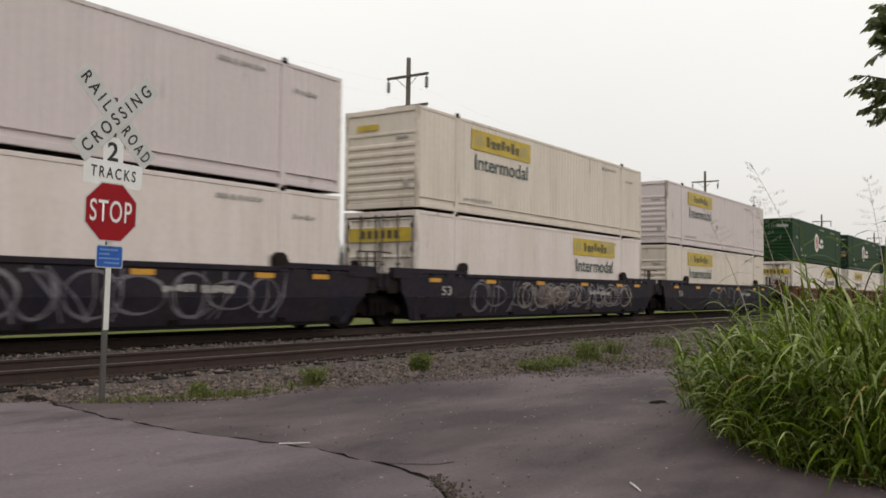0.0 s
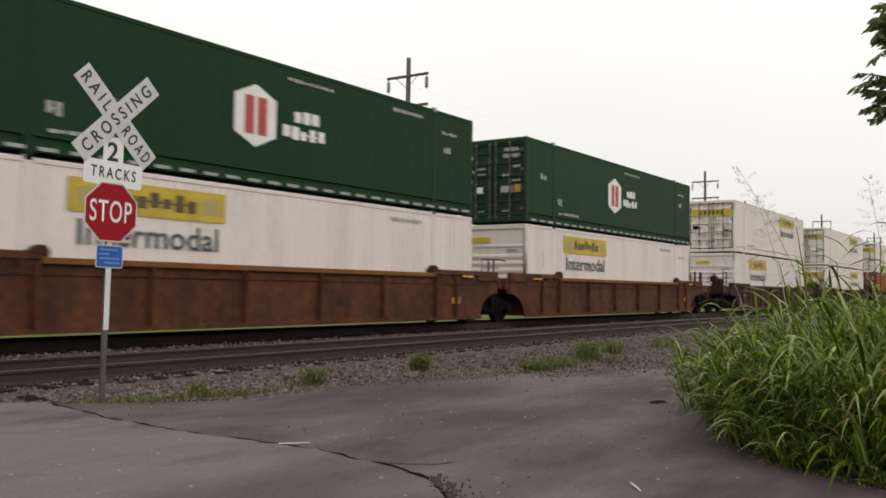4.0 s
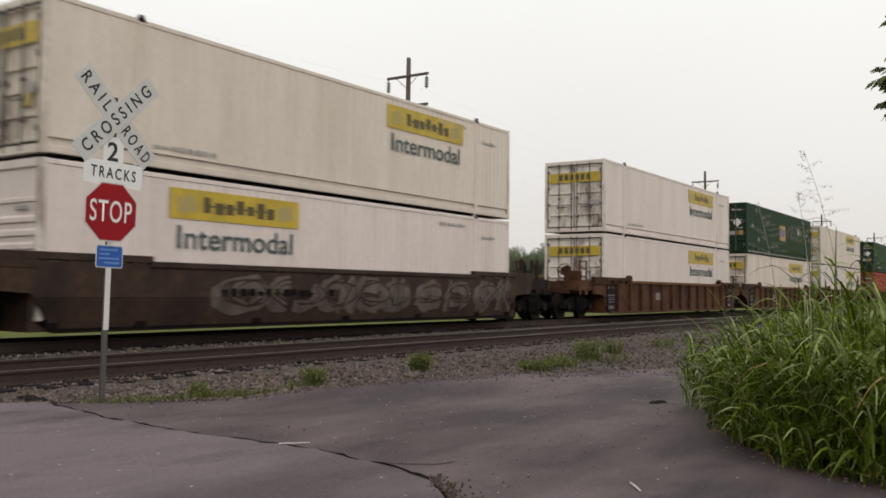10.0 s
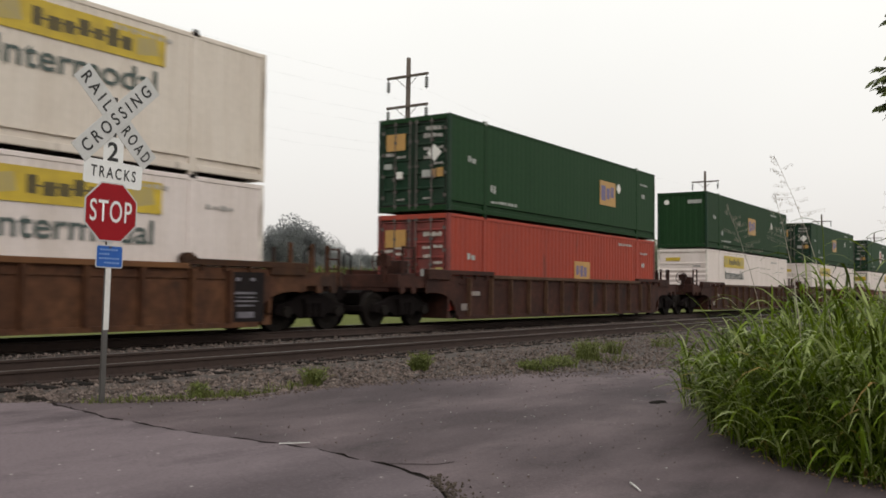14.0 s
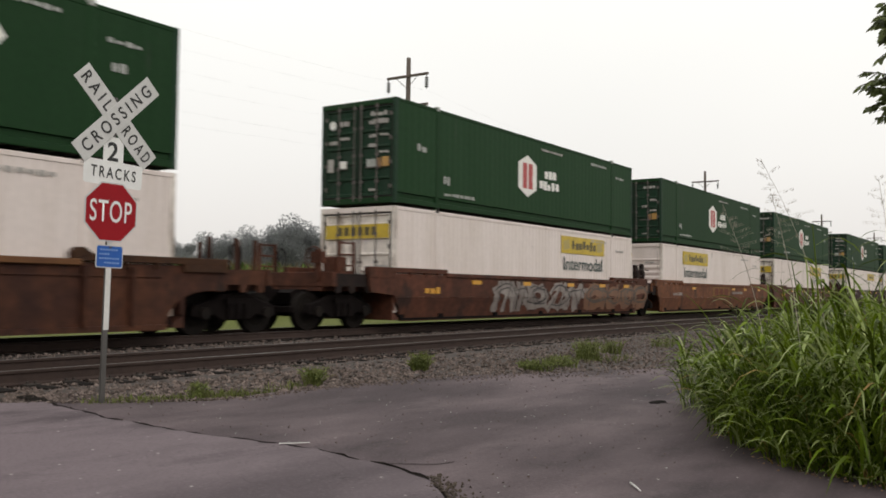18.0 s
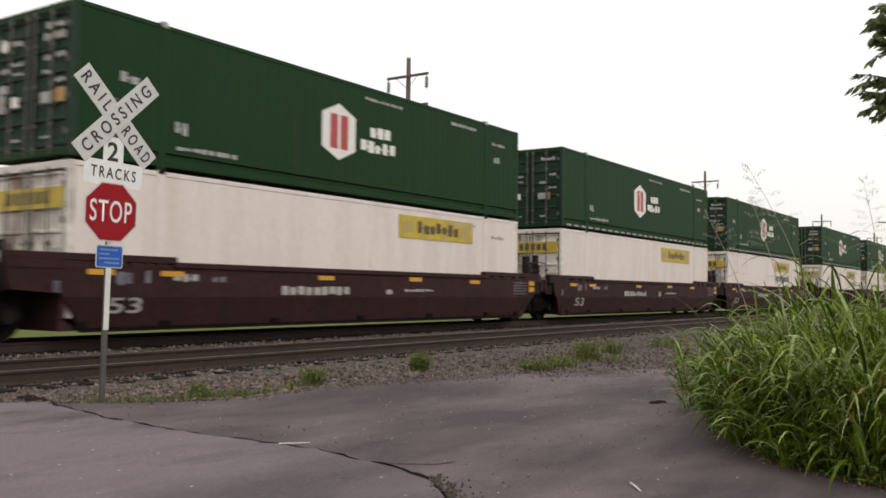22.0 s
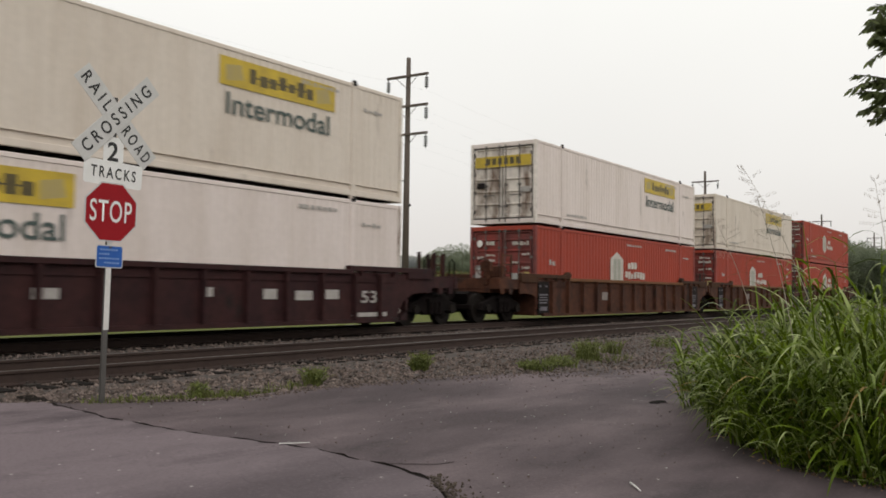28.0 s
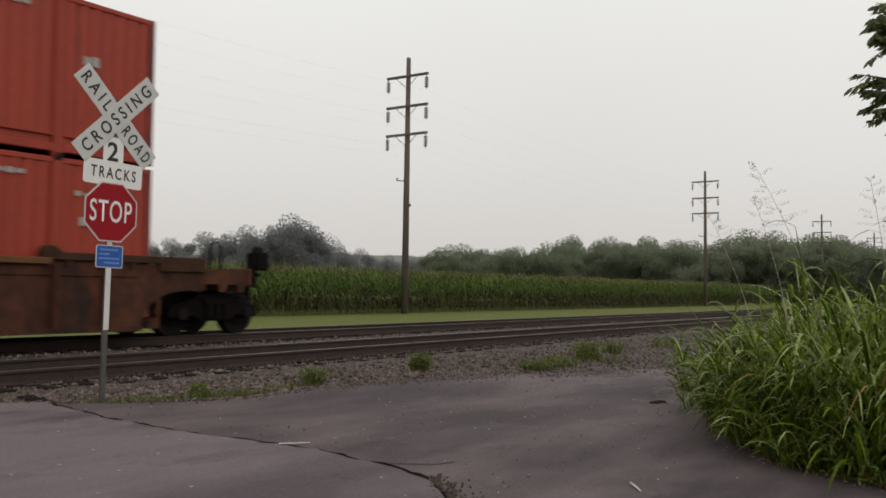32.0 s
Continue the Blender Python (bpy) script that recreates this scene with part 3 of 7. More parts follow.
def end_header(mat):
    return Shape().box(0.002, 0.11, -HALF + 0.12, HALF - 0.12, 2.715, 2.868, 0.014).mesh("header", mat)


def end_sill(mat):
    return Shape().box(0.002, 0.13, -HALF + 0.12, HALF - 0.12, 0.06, 0.22, 0.014).mesh("door_sill", mat)


def door_leaf(mat):
    """One leaf with six pressed-in panels, a single sheet with turned-back edges."""
    panels = ((0.36, 0.70), (0.78, 1.13), (1.21, 1.56), (1.64, 1.99), (2.07, 2.36), (2.44, 2.62))
    ys = [0.012, 0.075, 0.10, 1.06, 1.085, 1.155]
    zs = [0.25] + [z for a, b in panels for z in (a - 0.02, a, b, b + 0.02)] + [2.685]

    def depth(y, z):
        return 0.072 if 0.10 <= y <= 1.06 and any(a <= z <= b for a, b in panels) else 0.02
    s, n = Shape(), len(zs)
    verts = [(depth(y, z), y, z) for y in ys for z in zs]
    faces = [(i * n + j, i * n + j + 1, (i + 1) * n + j + 1, (i + 1) * n + j) for i in range(len(ys) - 1) for j in range(n - 1)]
    rim = [j for j in range(n)] + [i * n + n - 1 for i in range(1, len(ys))] + [(len(ys) - 1) * n + j for j in range(n - 2, -1, -1)] + [i * n for i in range(len(ys) - 2, 0, -1)]
    k = len(verts)
    verts += [(0.09, verts[r][1], verts[r][2]) for r in rim]
    m = len(rim)
    faces += [(rim[a], rim[(a + 1) % m], k + (a + 1) % m, k + a) for a in range(m)]
    return s.add(verts, faces).mesh("door_leaf", mat)


def door_gasket():
    """The black rubber seal round both leaves and between them."""
    s = Shape().box(0.013, 0.03, -1.17, 1.17, 2.672, 2.706).box(0.013, 0.03, -1.17, 1.17, 0.236, 0.268)
    for y in (-1.17, -0.018, 1.138):
        s.box(0.011, 0.03, y, y + 0.034, 0.24, 2.70)
    return s.mesh("door_gasket", "black")


def lock_rod():
    s = Shape().tube([(-0.012, 0, 0.12), (-0.012, 0, 2.78)], 0.019, 6)
    for z in (0.2, 0.62, 1.35, 2.1, 2.66):
        s.box(-0.025, 0.03, -0.05, 0.05, z, z + 0.07)
    return s.mesh("lock_rod", "rod")


def lock_handle():
    s = Shape().box(-0.04, -0.02, 0.0, 0.46, 1.02, 1.05)
    s.box(-0.035, 0.03, 0.36, 0.42, 0.98, 1.09)
    return s.mesh("lock_handle", "rod")


def hinge():
    s = Shape().tube([(0.0, 0, -0.06), (0.0, 0, 0.06)], 0.02, 6)
    s.box(0.0, 0.035, 0.0, 0.12, -0.04, 0.04)
    return s.mesh("hinge", "rod")


def front_wall(mat, ribbed):
    """The blind end: pressed horizontal ribs, or pressed uprights."""
    if ribbed:
        ring = [(0.09, 0.22), (0.05, 0.22), (0.05, 0.34), (0.015, 0.36), (0.015, 0.42), (0.05, 0.44)]
        for i in range(6):
            z = 0.56 + i * 0.235
            ring += [(0.055, z), (0.008, z + 0.03), (0.008, z + 0.105), (0.055, z + 0.15)]
        ring += [(0.05, 2.10), (0.012, 2.12), (0.012, 2.18), (0.05, 2.20), (0.05, 2.715), (0.09, 2.715)]
        return Shape().extrude(ring, 1, -HALF + 0.12, HALF - 0.12).mesh("front_wall", mat)
    ring = [(0.09, -HALF + 0.12)]
    for i in range(7):
        y = -1.05 + i * 0.3
        ring += [(0.05, y), (0.025, y + 0.04), (0.025, y + 0.15), (0.05, y + 0.19)]
    ring += [(0.05, HALF - 0.12), (0.09, HALF - 0.12)]
    return Shape().extrude(ring, 2, 0.22, 2.715).mesh("front_wall", mat)


def plate(x0, x1, z0, z1, mat, depth=0.005, name="panel"):
    """A flat decal on the near side."""
    s = Shape().box(x0, x1, -HALF - depth, -HALF + 0.006, z0, z1)
    return s.mesh(name, mat)


def hexagon(x, z, w, t, mat, depth=0.005):
    ring = [(x, z - t / 2), (x + w / 2, z - t * 0.3), (x + w / 2, z + t * 0.3), (x, z + t / 2), (x - w / 2, z + t * 0.3), (x - w / 2, z - t * 0.3)]
    return Shape().extrude(ring, 1, -HALF - depth, -HALF + 0.006).mesh("emblem", mat)


TURN = Matrix.Rotation(math.pi, 4, "Z")
FLIP = Matrix.Translation((LONG, 0, 0)) @ TURN
FAR = Matrix.Translation((LONG, 0, 0)) @ TURN          # the far side, on which the near side's pieces are repeated


DOOR = {"white": "door_white", "cream": "door_cream", "pale": "door_white", "red": "door_red", "green": "door_green"}


def container(style, mark, left, tier, seed, note, m, dashed=False):
    """style: paint and skin. mark: livery. left: 'doors' or 'front', the end that leads. tier: upper or lower."""
    rnd = random.Random(seed)
    mat = {"plain": "white"}.get(style, style)
    colour = {"white": "white", "cream": "cream-coloured", "pale": "pale grey", "green": "dark green", "red": "orange-red", "plain": "smooth white"}[style]
    box = thing("shipping_container", m, f"{colour} steel shipping container with {note}, {tier} tier", "container", "containers on the train")
    here = Matrix.Identity(4) if left == "doors" else FLIP
    for side in (Matrix.Identity(4), FAR):
        part("side_panel", kept(("side", style), lambda: side_panel(style, mat)), box, at=side)
        part("bottom_rail", kept(("rail", mat), lambda: bottom_rail(mat)), box, at=side)
        part("top_rail", kept(("top", mat), lambda: top_rail(mat)), box, at=side)
        for x in POSTS:
            post = part("stacking_post", kept(("post", mat), lambda: stacking_post(mat)), box, at=side @ Matrix.Translation((x, 0, 0)))
            if not (mat == "green" and tier == "upper"):
                part("fitting", kept("fitting", stacking_fitting), post, "black cast stacking fitting")
            else:
                part("fitting", kept("pale fitting", lambda: rounded(Shape().box(-0.08, 0.08, -HALF - 0.008, -HALF + 0.10, 2.80, 2.93), 0.012).mesh("fitting", "mark")), post)
        part("corner_post", kept(("corner", mat), lambda: corner_post(DOOR.get(mat, mat))), box, at=side)
        mirror = Matrix.Translation((LONG, 0, 0)) @ Matrix.Diagonal((-1, 1, 1, 1))
        part("corner_post", kept(("corner", mat), lambda: corner_post(DOOR.get(mat, mat))), box, at=side @ mirror)
    part("roof", kept(("roof", mat), lambda: roof_panel(mat)), box)
    part("floor_frame", kept("floor frame", floor_frame), box)
    # the door end
    for end in (here, here @ FLIP):
        part("header", kept(("header", mat), lambda: end_header(mat)), box, at=end)
        part("sill", kept(("sill", mat), lambda: end_sill(mat)), box, at=end)
    part("door_gasket", kept("gasket", door_gasket), box, "black rubber door seal", at=here)
    for turn in (0, 1):
        leaf_at = here @ (Matrix.Identity(4) if not turn else Matrix.Diagonal((1, -1, 1, 1)))
        leaf = part("door", kept(("leaf", mat), lambda: door_leaf(DOOR.get(mat, mat))), box, at=leaf_at)
        for y in (0.12, 0.66):
            part("lock_rod", kept("rod", lock_rod), leaf, at=Matrix.Translation((0.012, y, 0)))
        part("handle", kept("lock handle", lock_handle), leaf, at=Matrix.Translation((0.012, 0.3, 0)))
        for z in (0.5, 1.15, 1.8, 2.45):
            part("hinge", kept("hinge", hinge), leaf, at=Matrix.Translation((0.01, 1.09, z)))
    far_end = here @ FLIP
    part("front_wall", kept(("front", mat, mark != "square"), lambda: front_wall(mat, mark != "square")), box, at=far_end)
    livery(box, style, mark, here, far_end, tier, rnd, dashed)
    return box


def door_sticker(box, here, y0, y1, z0, z1, mat, name="placard"):
    s = Shape().box(0.006, 0.03, y0, y1, z0, z1)
    part(name, s.mesh(name, mat), box, at=here)


def door_bars(y0, y1, z0, z1, count, mat, seed):
    """A row of unreadable lettering on a door leaf."""
    return kept(("door row", y0, z0, mat, seed), lambda: Shape().extrude(comb(y0, y1, z0, z1, count, random.Random(seed)), 0, 0.008, 0.03).mesh("lettering_bars", mat))


def livery(box, style, mark, here, far_end, tier, rnd, dashed):
    """Emblems, lettering and small marks, on both sides and both ends."""
    near_left = 0 if here == Matrix.Identity(4) else 1
    for side in (Matrix.Identity(4), FAR):
        # along the near side the front end lies on the right when the doors lead; on the far side it is the other way round
        front_right = (near_left == 0) == (side == Matrix.Identity(4))
        if mark in ("panel", "panel_only", "old_panel"):
            x0 = 9.73 if front_right else 2.77
            sheet = "faded" if mark == "old_panel" else "yellow"
            p = part("sign_panel", kept(("panel", x0, sheet), lambda: plate(x0, x0 + 3.66, 2.02, 2.63, sheet, name="sign_panel")), box, "yellow vinyl panel", at=side)
            part("lettering", kept(("panel bars", x0), lambda: bars(x0 + 0.85, x0 + 2.95, 2.16, 2.50, 7, -HALF - 0.005, "brown_letter", 3)), p)
            for dx in (0.18, 3.0):
                part("arrow", kept(("arrow", x0, dx), lambda: Shape().extrude([(x0 + dx, 2.12), (x0 + dx + 0.5, 2.2), (x0 + dx + 0.42, 2.52), (x0 + dx - 0.02, 2.45)], 1, -HALF - 0.008, -HALF).mesh("arrow", "brown_letter" if sheet == "faded" else "faded")), p)
            if mark != "panel_only":
                part("word", kept("word intermodal", lambda: word("Intermodal", 3.28, 0.47, "letter", bold=0.012)), box, "dark lettering",
                     at=side @ Matrix.Translation((x0 + 0.2, -HALF, 1.42)))
        elif mark == "hexagon":
            red = style == "red"
            x = 6.8 if red else 7.25
            if side == FAR:
                x = LONG - x - 1.2
            p = part("emblem", kept(("hex", x, red), lambda: hexagon(x, 1.55, 1.24, 1.38, "hex_worn" if red else "hex")), box, "white six-sided emblem", at=side)
            ink = "hex_pale" if red else "hex_red"
            s = Shape()
            for a0, a1 in ((-0.33, -0.05), (0.05, 0.33)):
                s.box(x + a0, x + a1, -HALF - 0.009, -HALF - 0.003, 1.13, 1.97)
            part("emblem_mark", kept(("hexbars", x, red), lambda: s.mesh("emblem_mark", ink)), p)
            part("lettering", kept(("hexword", x, red), lambda: bars(x + 1.12 if red else x + 1.22, x + 2.1, 1.60, 1.88, 3, -HALF, "hex_worn" if red else "hex", 5)), box, at=side)
            part("lettering", kept(("hexword2", x, red), lambda: bars(x + 0.84, x + (3.0 if red else 2.34), 1.20, 1.50, 7 if red else 5, -HALF, "hex_worn" if red else "hex", 6)), box, at=side)
            part("number_mark", kept(("hexnum", x), lambda: bars(x + 1.0, x + 2.6, 2.52, 2.60, 9, -HALF, "grey_mark" if not red else "mark", 7)), box, at=side)
        elif mark in ("square", "square_far"):
            x = 7.33 if mark == "square" else 10.4
            p = part("emblem", kept(("square", x), lambda: plate(x, x + 1.48, 1.10, 2.04, "orange", name="emblem")), box, "orange square emblem", at=side)
            for k, ring in enumerate((((0.12, 1.28), (0.52, 1.28), (0.52, 1.86), (0.12, 1.86)),
                                      ((0.62, 1.36), (0.92, 1.36), (0.92, 1.78), (0.62, 1.78)), ((1.0, 1.44), (1.3, 1.44), (1.3, 1.86), (1.0, 1.86)))):
                part("emblem_mark", kept(("squarebars", x, k), lambda: Shape().extrude([(x + a, c) for a, c in ring][::-1], 1, -HALF - 0.009, -HALF).mesh("emblem_mark", "violet")), p)
            dx = 12.35 if mark == "square" else 12.2
            part("placard", kept(("diamond", dx), lambda: Shape().extrude([(dx, 1.63), (dx + 0.2, 1.86), (dx, 2.09), (dx - 0.2, 1.86)], 1, -HALF - 0.006, -HALF).mesh("placard", "hex")), box, "white diamond placard", at=side)
        elif mark == "small_square":
            p = part("emblem", kept("small square", lambda: plate(8.2, 9.5, 1.05, 1.75, "orange", name="emblem")), box, "small orange emblem", at=side)
            part("emblem_mark", kept("small bars", lambda: bars(8.35, 9.35, 1.2, 1.6, 3, -HALF - 0.005, "violet", 4)), p)
        # small marks and data plates
        ink = {"green": "mark", "red": "mark"}.get(style, "grey_mark")
        for i, (x0, x1, z0, z1, n) in enumerate(((2.35, 4.0, 0.44, 0.54, 8), (14.5, 15.3, 2.22, 2.32, 4), (12.2, 13.6, 2.50, 2.60, 7), (1.0, 1.45, 1.55, 1.75, 2), (2.3, 2.65, 0.75, 1.0, 2), (14.6, 14.95, 1.7, 1.88, 2))):
            if style in ("green", "red") or i < 3:
                if rnd.random() < 0.85:
                    part("number_mark", kept(("data", i, ink), lambda: bars(x0, x1, z0, z1, n, -HALF - 0.001, ink, i)), box, at=side)
        if dashed:
            for i in range(26):
                part("reflective_strip", kept("dash", lambda: Shape().box(0, 0.36, -HALF - 0.008, -HALF + 0.01, 0.10, 0.165).mesh("reflective_strip", "mark")), box, at=side @ Matrix.Translation((0.35 + i * 0.61, 0, 0)))
    # the ends
    if mark in ("panel", "old_panel", "panel_only"):
        p = part("sign_panel", kept(("door panel", mark == "old_panel"), lambda: Shape().box(0.004, 0.03, -1.1, 1.1, 2.02, 2.40).mesh("sign_panel", "faded" if mark == "old_panel" else "yellow")), box, "yellow vinyl panel on the doors", at=here)
        s = Shape()
        for i in range(6):
            y = -0.68 + i * 0.235
            s.box(-0.001, 0.01, y, y + 0.16, 2.10, 2.33)
        part("lettering", kept("door bars", lambda: s.mesh("lettering_bars", "brown_letter")), p)
        door_sticker(box, here, -1.08, -0.62, 1.12, 1.30, "grey_mark")
        if rnd.random() < 0.6:
            door_sticker(box, here, -0.95, -0.62, 0.9, 1.25, "faded")
        if rnd.random() < 0.5:
            door_sticker(box, here, 0.72, 1.02, 1.3, 1.5, "black")
        door_sticker(box, far_end, 0.1, 0.85, 2.28, 2.45, "yellow", "sign_panel")
        part("latch_box", kept("latch box", lambda: rounded(Shape().box(-0.005, 0.03, -1.0, -0.8, 0.6, 0.82), 0.008).mesh("latch_box", "grey_mark")), box, at=far_end)
        part("vent", kept("vent", lambda: rounded(Shape().box(0.0, 0.03, -0.95, -0.55, 1.98, 2.06), 0.008).mesh("vent", "grey_mark")), box, at=far_end)
    else:
        pale = "grey_mark" if style == "green" else "hex_worn"
        # rows of lettering on the leaves: from, to, foot, top, blocks
        for y0, y1, z0, z1, n in ((-0.98, -0.40, 2.42, 2.54, 4), (-1.02, -0.36, 2.20, 2.34, 6), (0.32, 0.68, 2.22, 2.36, 3), (-0.62, -0.36, 1.84, 1.93, 3), (-1.04, -0.74, 1.86, 1.95, 3), (0.30, 0.66, 1.84, 1.92, 4),
                                  (0.74, 1.04, 1.74, 1.84, 3), (0.30, 0.62, 1.66, 1.74, 3), (-0.62, -0.36, 1.58, 1.68, 3), (-1.04, -0.72, 1.40, 1.48, 3), (-0.60, -0.34, 0.40, 0.46, 2), (0.34, 0.6, 0.40, 0.46, 2)):
            if rnd.random() < 0.9:
                part("lettering", door_bars(y0, y1, z0, z1, n, pale, rnd.randrange(6)), box, at=here)
        for y0, y1, z0, z1, ink in ((0.80, 1.08, 1.36, 1.52, "mark"), (0.86, 1.06, 0.98, 1.34, "grey_mark"), (0.40, 0.62, 1.06, 1.26, "hex"), (-0.62, -0.32, 1.04, 1.26, "mark"),
                                    (-1.06, -0.84, 1.04, 1.30, "orange" if style == "green" else "faded"), (-0.80, -0.68, 1.02, 1.28, "rust")):
            if rnd.random() < 0.85:
                door_sticker(box, here, y0, y1, z0, z1, ink)
        if mark == "hexagon":
            part("emblem", kept("door hexagon", lambda: Shape().extrude([(0.9 + 0.12 * math.sin(a * math.pi / 3), 2.28 + 0.135 * math.cos(a * math.pi / 3)) for a in range(6)], 0, 0.004, 0.03).mesh("emblem", "hex")), box, "small white six-sided emblem", at=here)
        if mark.startswith("square"):
            door_sticker(box, here, 0.3, 1.0, 1.9, 2.4, "orange", "emblem")
            part("placard", kept("door diamond", lambda: Shape().extrude([(-0.75, 1.5), (-0.5, 1.75), (-0.75, 2.0), (-1.0, 1.75)], 0, 0.004, 0.03).mesh("placard", "hex")), box, "white diamond placard", at=here)
        if mark == "small_square":
            door_sticker(box, here, 0.25, 1.0, 1.9, 2.42, "orange", "emblem")
        door_sticker(box, far_end, -1.0, -0.3, 2.28, 2.46, "mark", "lettering")
        part("emblem", kept("end dot", lambda: Shape().extrude([(-0.8 + 0.13 * math.cos(a * math.pi / 4), 2.38 + 0.13 * math.sin(a * math.pi / 4)) for a in range(8)], 0, 0.004, 0.03).mesh("emblem", "hex")), box, at=far_end @ Matrix.Translation((0, 1.6, 0)))


# ---------------------------------------------------------------- well cars
RAIL_Y = 15.713
SIDE = 1.47                       # half width over the side posts
CAR = {                           # paint, ribbed side, posts, upper chord, marks
    "blue": ("car_blue", False), "orange": ("car_orange", True), "brown": ("car_brown", True), "tan": ("car_tan", True),
    "oxide": ("car_oxide", False), "ochre": ("car_ochre", False), "maroon": ("car_maroon", False), "wine": ("car_wine", True), "rusty": ("car_rusty", True), "russet": ("car_russet", True), "grimy": ("car_grimy", False),
}
for key, base, second in (("blue", (0.0105, 0.0085, 0.0180), (0.020, 0.0130, 0.0165)), ("orange", (0.105, 0.033, 0.013), (0.045, 0.016, 0.009)),
                          ("brown", (0.024, 0.0080, 0.0060), (0.052, 0.0175, 0.0105)), ("tan", (0.092, 0.0385, 0.0175), (0.046, 0.0175, 0.0092)),
                          ("oxide", (0.092, 0.031, 0.0170), (0.050, 0.0180, 0.0105)), ("ochre", (0.150, 0.0590, 0.0270), (0.095, 0.0350, 0.0180)), ("maroon", (0.023, 0.0072, 0.0078), (0.036, 0.0115, 0.011)),
                          ("wine", (0.021, 0.0060, 0.0074), (0.036, 0.0112, 0.0105)), ("rusty", (0.080, 0.0275, 0.0130), (0.036, 0.0130, 0.0078)), ("russet", (0.075, 0.027, 0.013), (0.034, 0.0125, 0.0085)), ("grimy", (0.05, 0.028, 0.018), (0.022, 0.013, 0.010))):
    MAT["car_" + key] = material("car_paint_" + key, base, 0.75, second=second, spec=0.25, scale=1.6, scuff=((0.012, 0.009, 0.0085), 1.5, 0.7, 0.60), amount=1.0, stretch=(0.8, 0.8, 0.45), fine=0.28, fine_scale=6, bump=0.15, bump_scale=20, lo=0.36, hi=0.64)
MAT["chord_orange"] = material("car_chord_orange", (0.20, 0.078, 0.022), 0.75, second=(0.11, 0.042, 0.018), scale=1.5, amount=0.8, fine=0.1, spec=0.25)
MAT["tag_tan"] = material("dull_tan_paint", (0.190, 0.105, 0.036), 0.7, second=(0.13, 0.06, 0.025), scale=1.5, amount=0.8, fine=0.15, fine_scale=8, spec=0.2)
MAT["tag_rust"] = material("dark_red_paint", (0.105, 0.024, 0.015), 0.7, second=(0.14, 0.05, 0.025), scale=2.5, amount=0.7, fine=0.15, fine_scale=8, spec=0.2)
MAT["chord_brown"] = material("car_chord_brown", (0.088, 0.046, 0.027), 0.75, second=(0.040, 0.017, 0.011), scale=1.5, amount=0.9, fine=0.15, fine_scale=6, spec=0.2)
MAT["tag_dust"] = material("dusty_spray_paint", (0.135, 0.110, 0.094), 0.65, second=(0.06, 0.044, 0.036), scale=2.0, amount=0.9, spec=0.2)
MAT["ledge_dark"] = material("sooty_brown_ledge", (0.036, 0.019, 0.013), 0.8, second=(0.075, 0.034, 0.017), scale=2.0, amount=0.8, fine=0.2, fine_scale=6, spec=0.15)
# tan chord, made paler than the sides for the light falling on it
MAT["chord_tan_lit"] = material("car_chord_tan_lit", (0.15, 0.066, 0.026), 0.75, second=(0.09, 0.038, 0.018), scale=1.5, amount=0.8, fine=0.1, spec=0.25)

A0, A1 = -1.28, LONG + 1.28       # ends of the side sheets


ARCH = ((0.03, 0.34), (0.11, 0.51), (0.24, 0.67), (0.42, 0.79), (0.66, 0.875), (0.95, 0.92))


def side_outline(left, right):
    """left, right: where the lower edge turns up over the truck, from the container's ends."""
    b = LONG - right
    return [(left, 0.17), (b, 0.17)] + [(b + u, z) for u, z in ARCH] + [(A1, 0.93), (A1, 1.42), (A0, 1.42), (A0, 0.93)] + [(left - u, z) for u, z in ARCH[::-1]]


def side_sheet(mat, left, right):
    """One side, cut up over the trucks at both ends; thin plate with a lower flange."""
    s = Shape().extrude(side_outline(left, right), 1, -SIDE + 0.06, -SIDE + 0.085)
    s.box(left, LONG - right, -SIDE + 0.0, -SIDE + 0.09, 0.165, 0.27)
    s.box(left + 0.1, LONG - right - 0.1, -SIDE + 0.03, -SIDE + 0.07, 1.175, 1.205)
    return s.mesh("side_sheet", mat)


def smooth_sheet(mat, left, right):
    """Upright upper plate; below a fold the plate leans inwards to the lower flange."""
    b, fold = LONG - right, 0.80
    x0, x1 = (-0.85 if left < 0 else A0 + 0.12), (LONG + 0.85 if right < 0 else A1 - 0.12)
    y = -SIDE + 0.01
    s = Shape().extrude([(left - 0.45, fold), (b + 0.45, fold), (b + 0.5, 0.86), (x1, 0.93), (x1 + 0.12, 1.42), (x0 - 0.12, 1.42), (x0, 0.93), (left - 0.5, 0.86)], 1, y, y + 0.075)
    low = Shape().extrude([(left, 0.17), (b, 0.17), (b + 0.22, 0.55), (b + 0.45, fold - 0.002), (left - 0.45, fold - 0.002), (left - 0.22, 0.55)], 1, y + 0.004, y + 0.06)
    s.add([(p[0], p[1] + 0.24 * (fold - p[2]), p[2]) for p in low.v], low.f)
    s.box(left + 0.05, b - 0.05, y + 0.12, y + 0.2, 0.165, 0.20)
    return s.mesh("side_sheet", mat)


def top_chord(mat):
    s = Shape().box(2.2, 13.95, -SIDE - 0.03, -SIDE + 0.12, 1.36, 1.475, 0.012)
    return s.mesh("top_chord", mat)


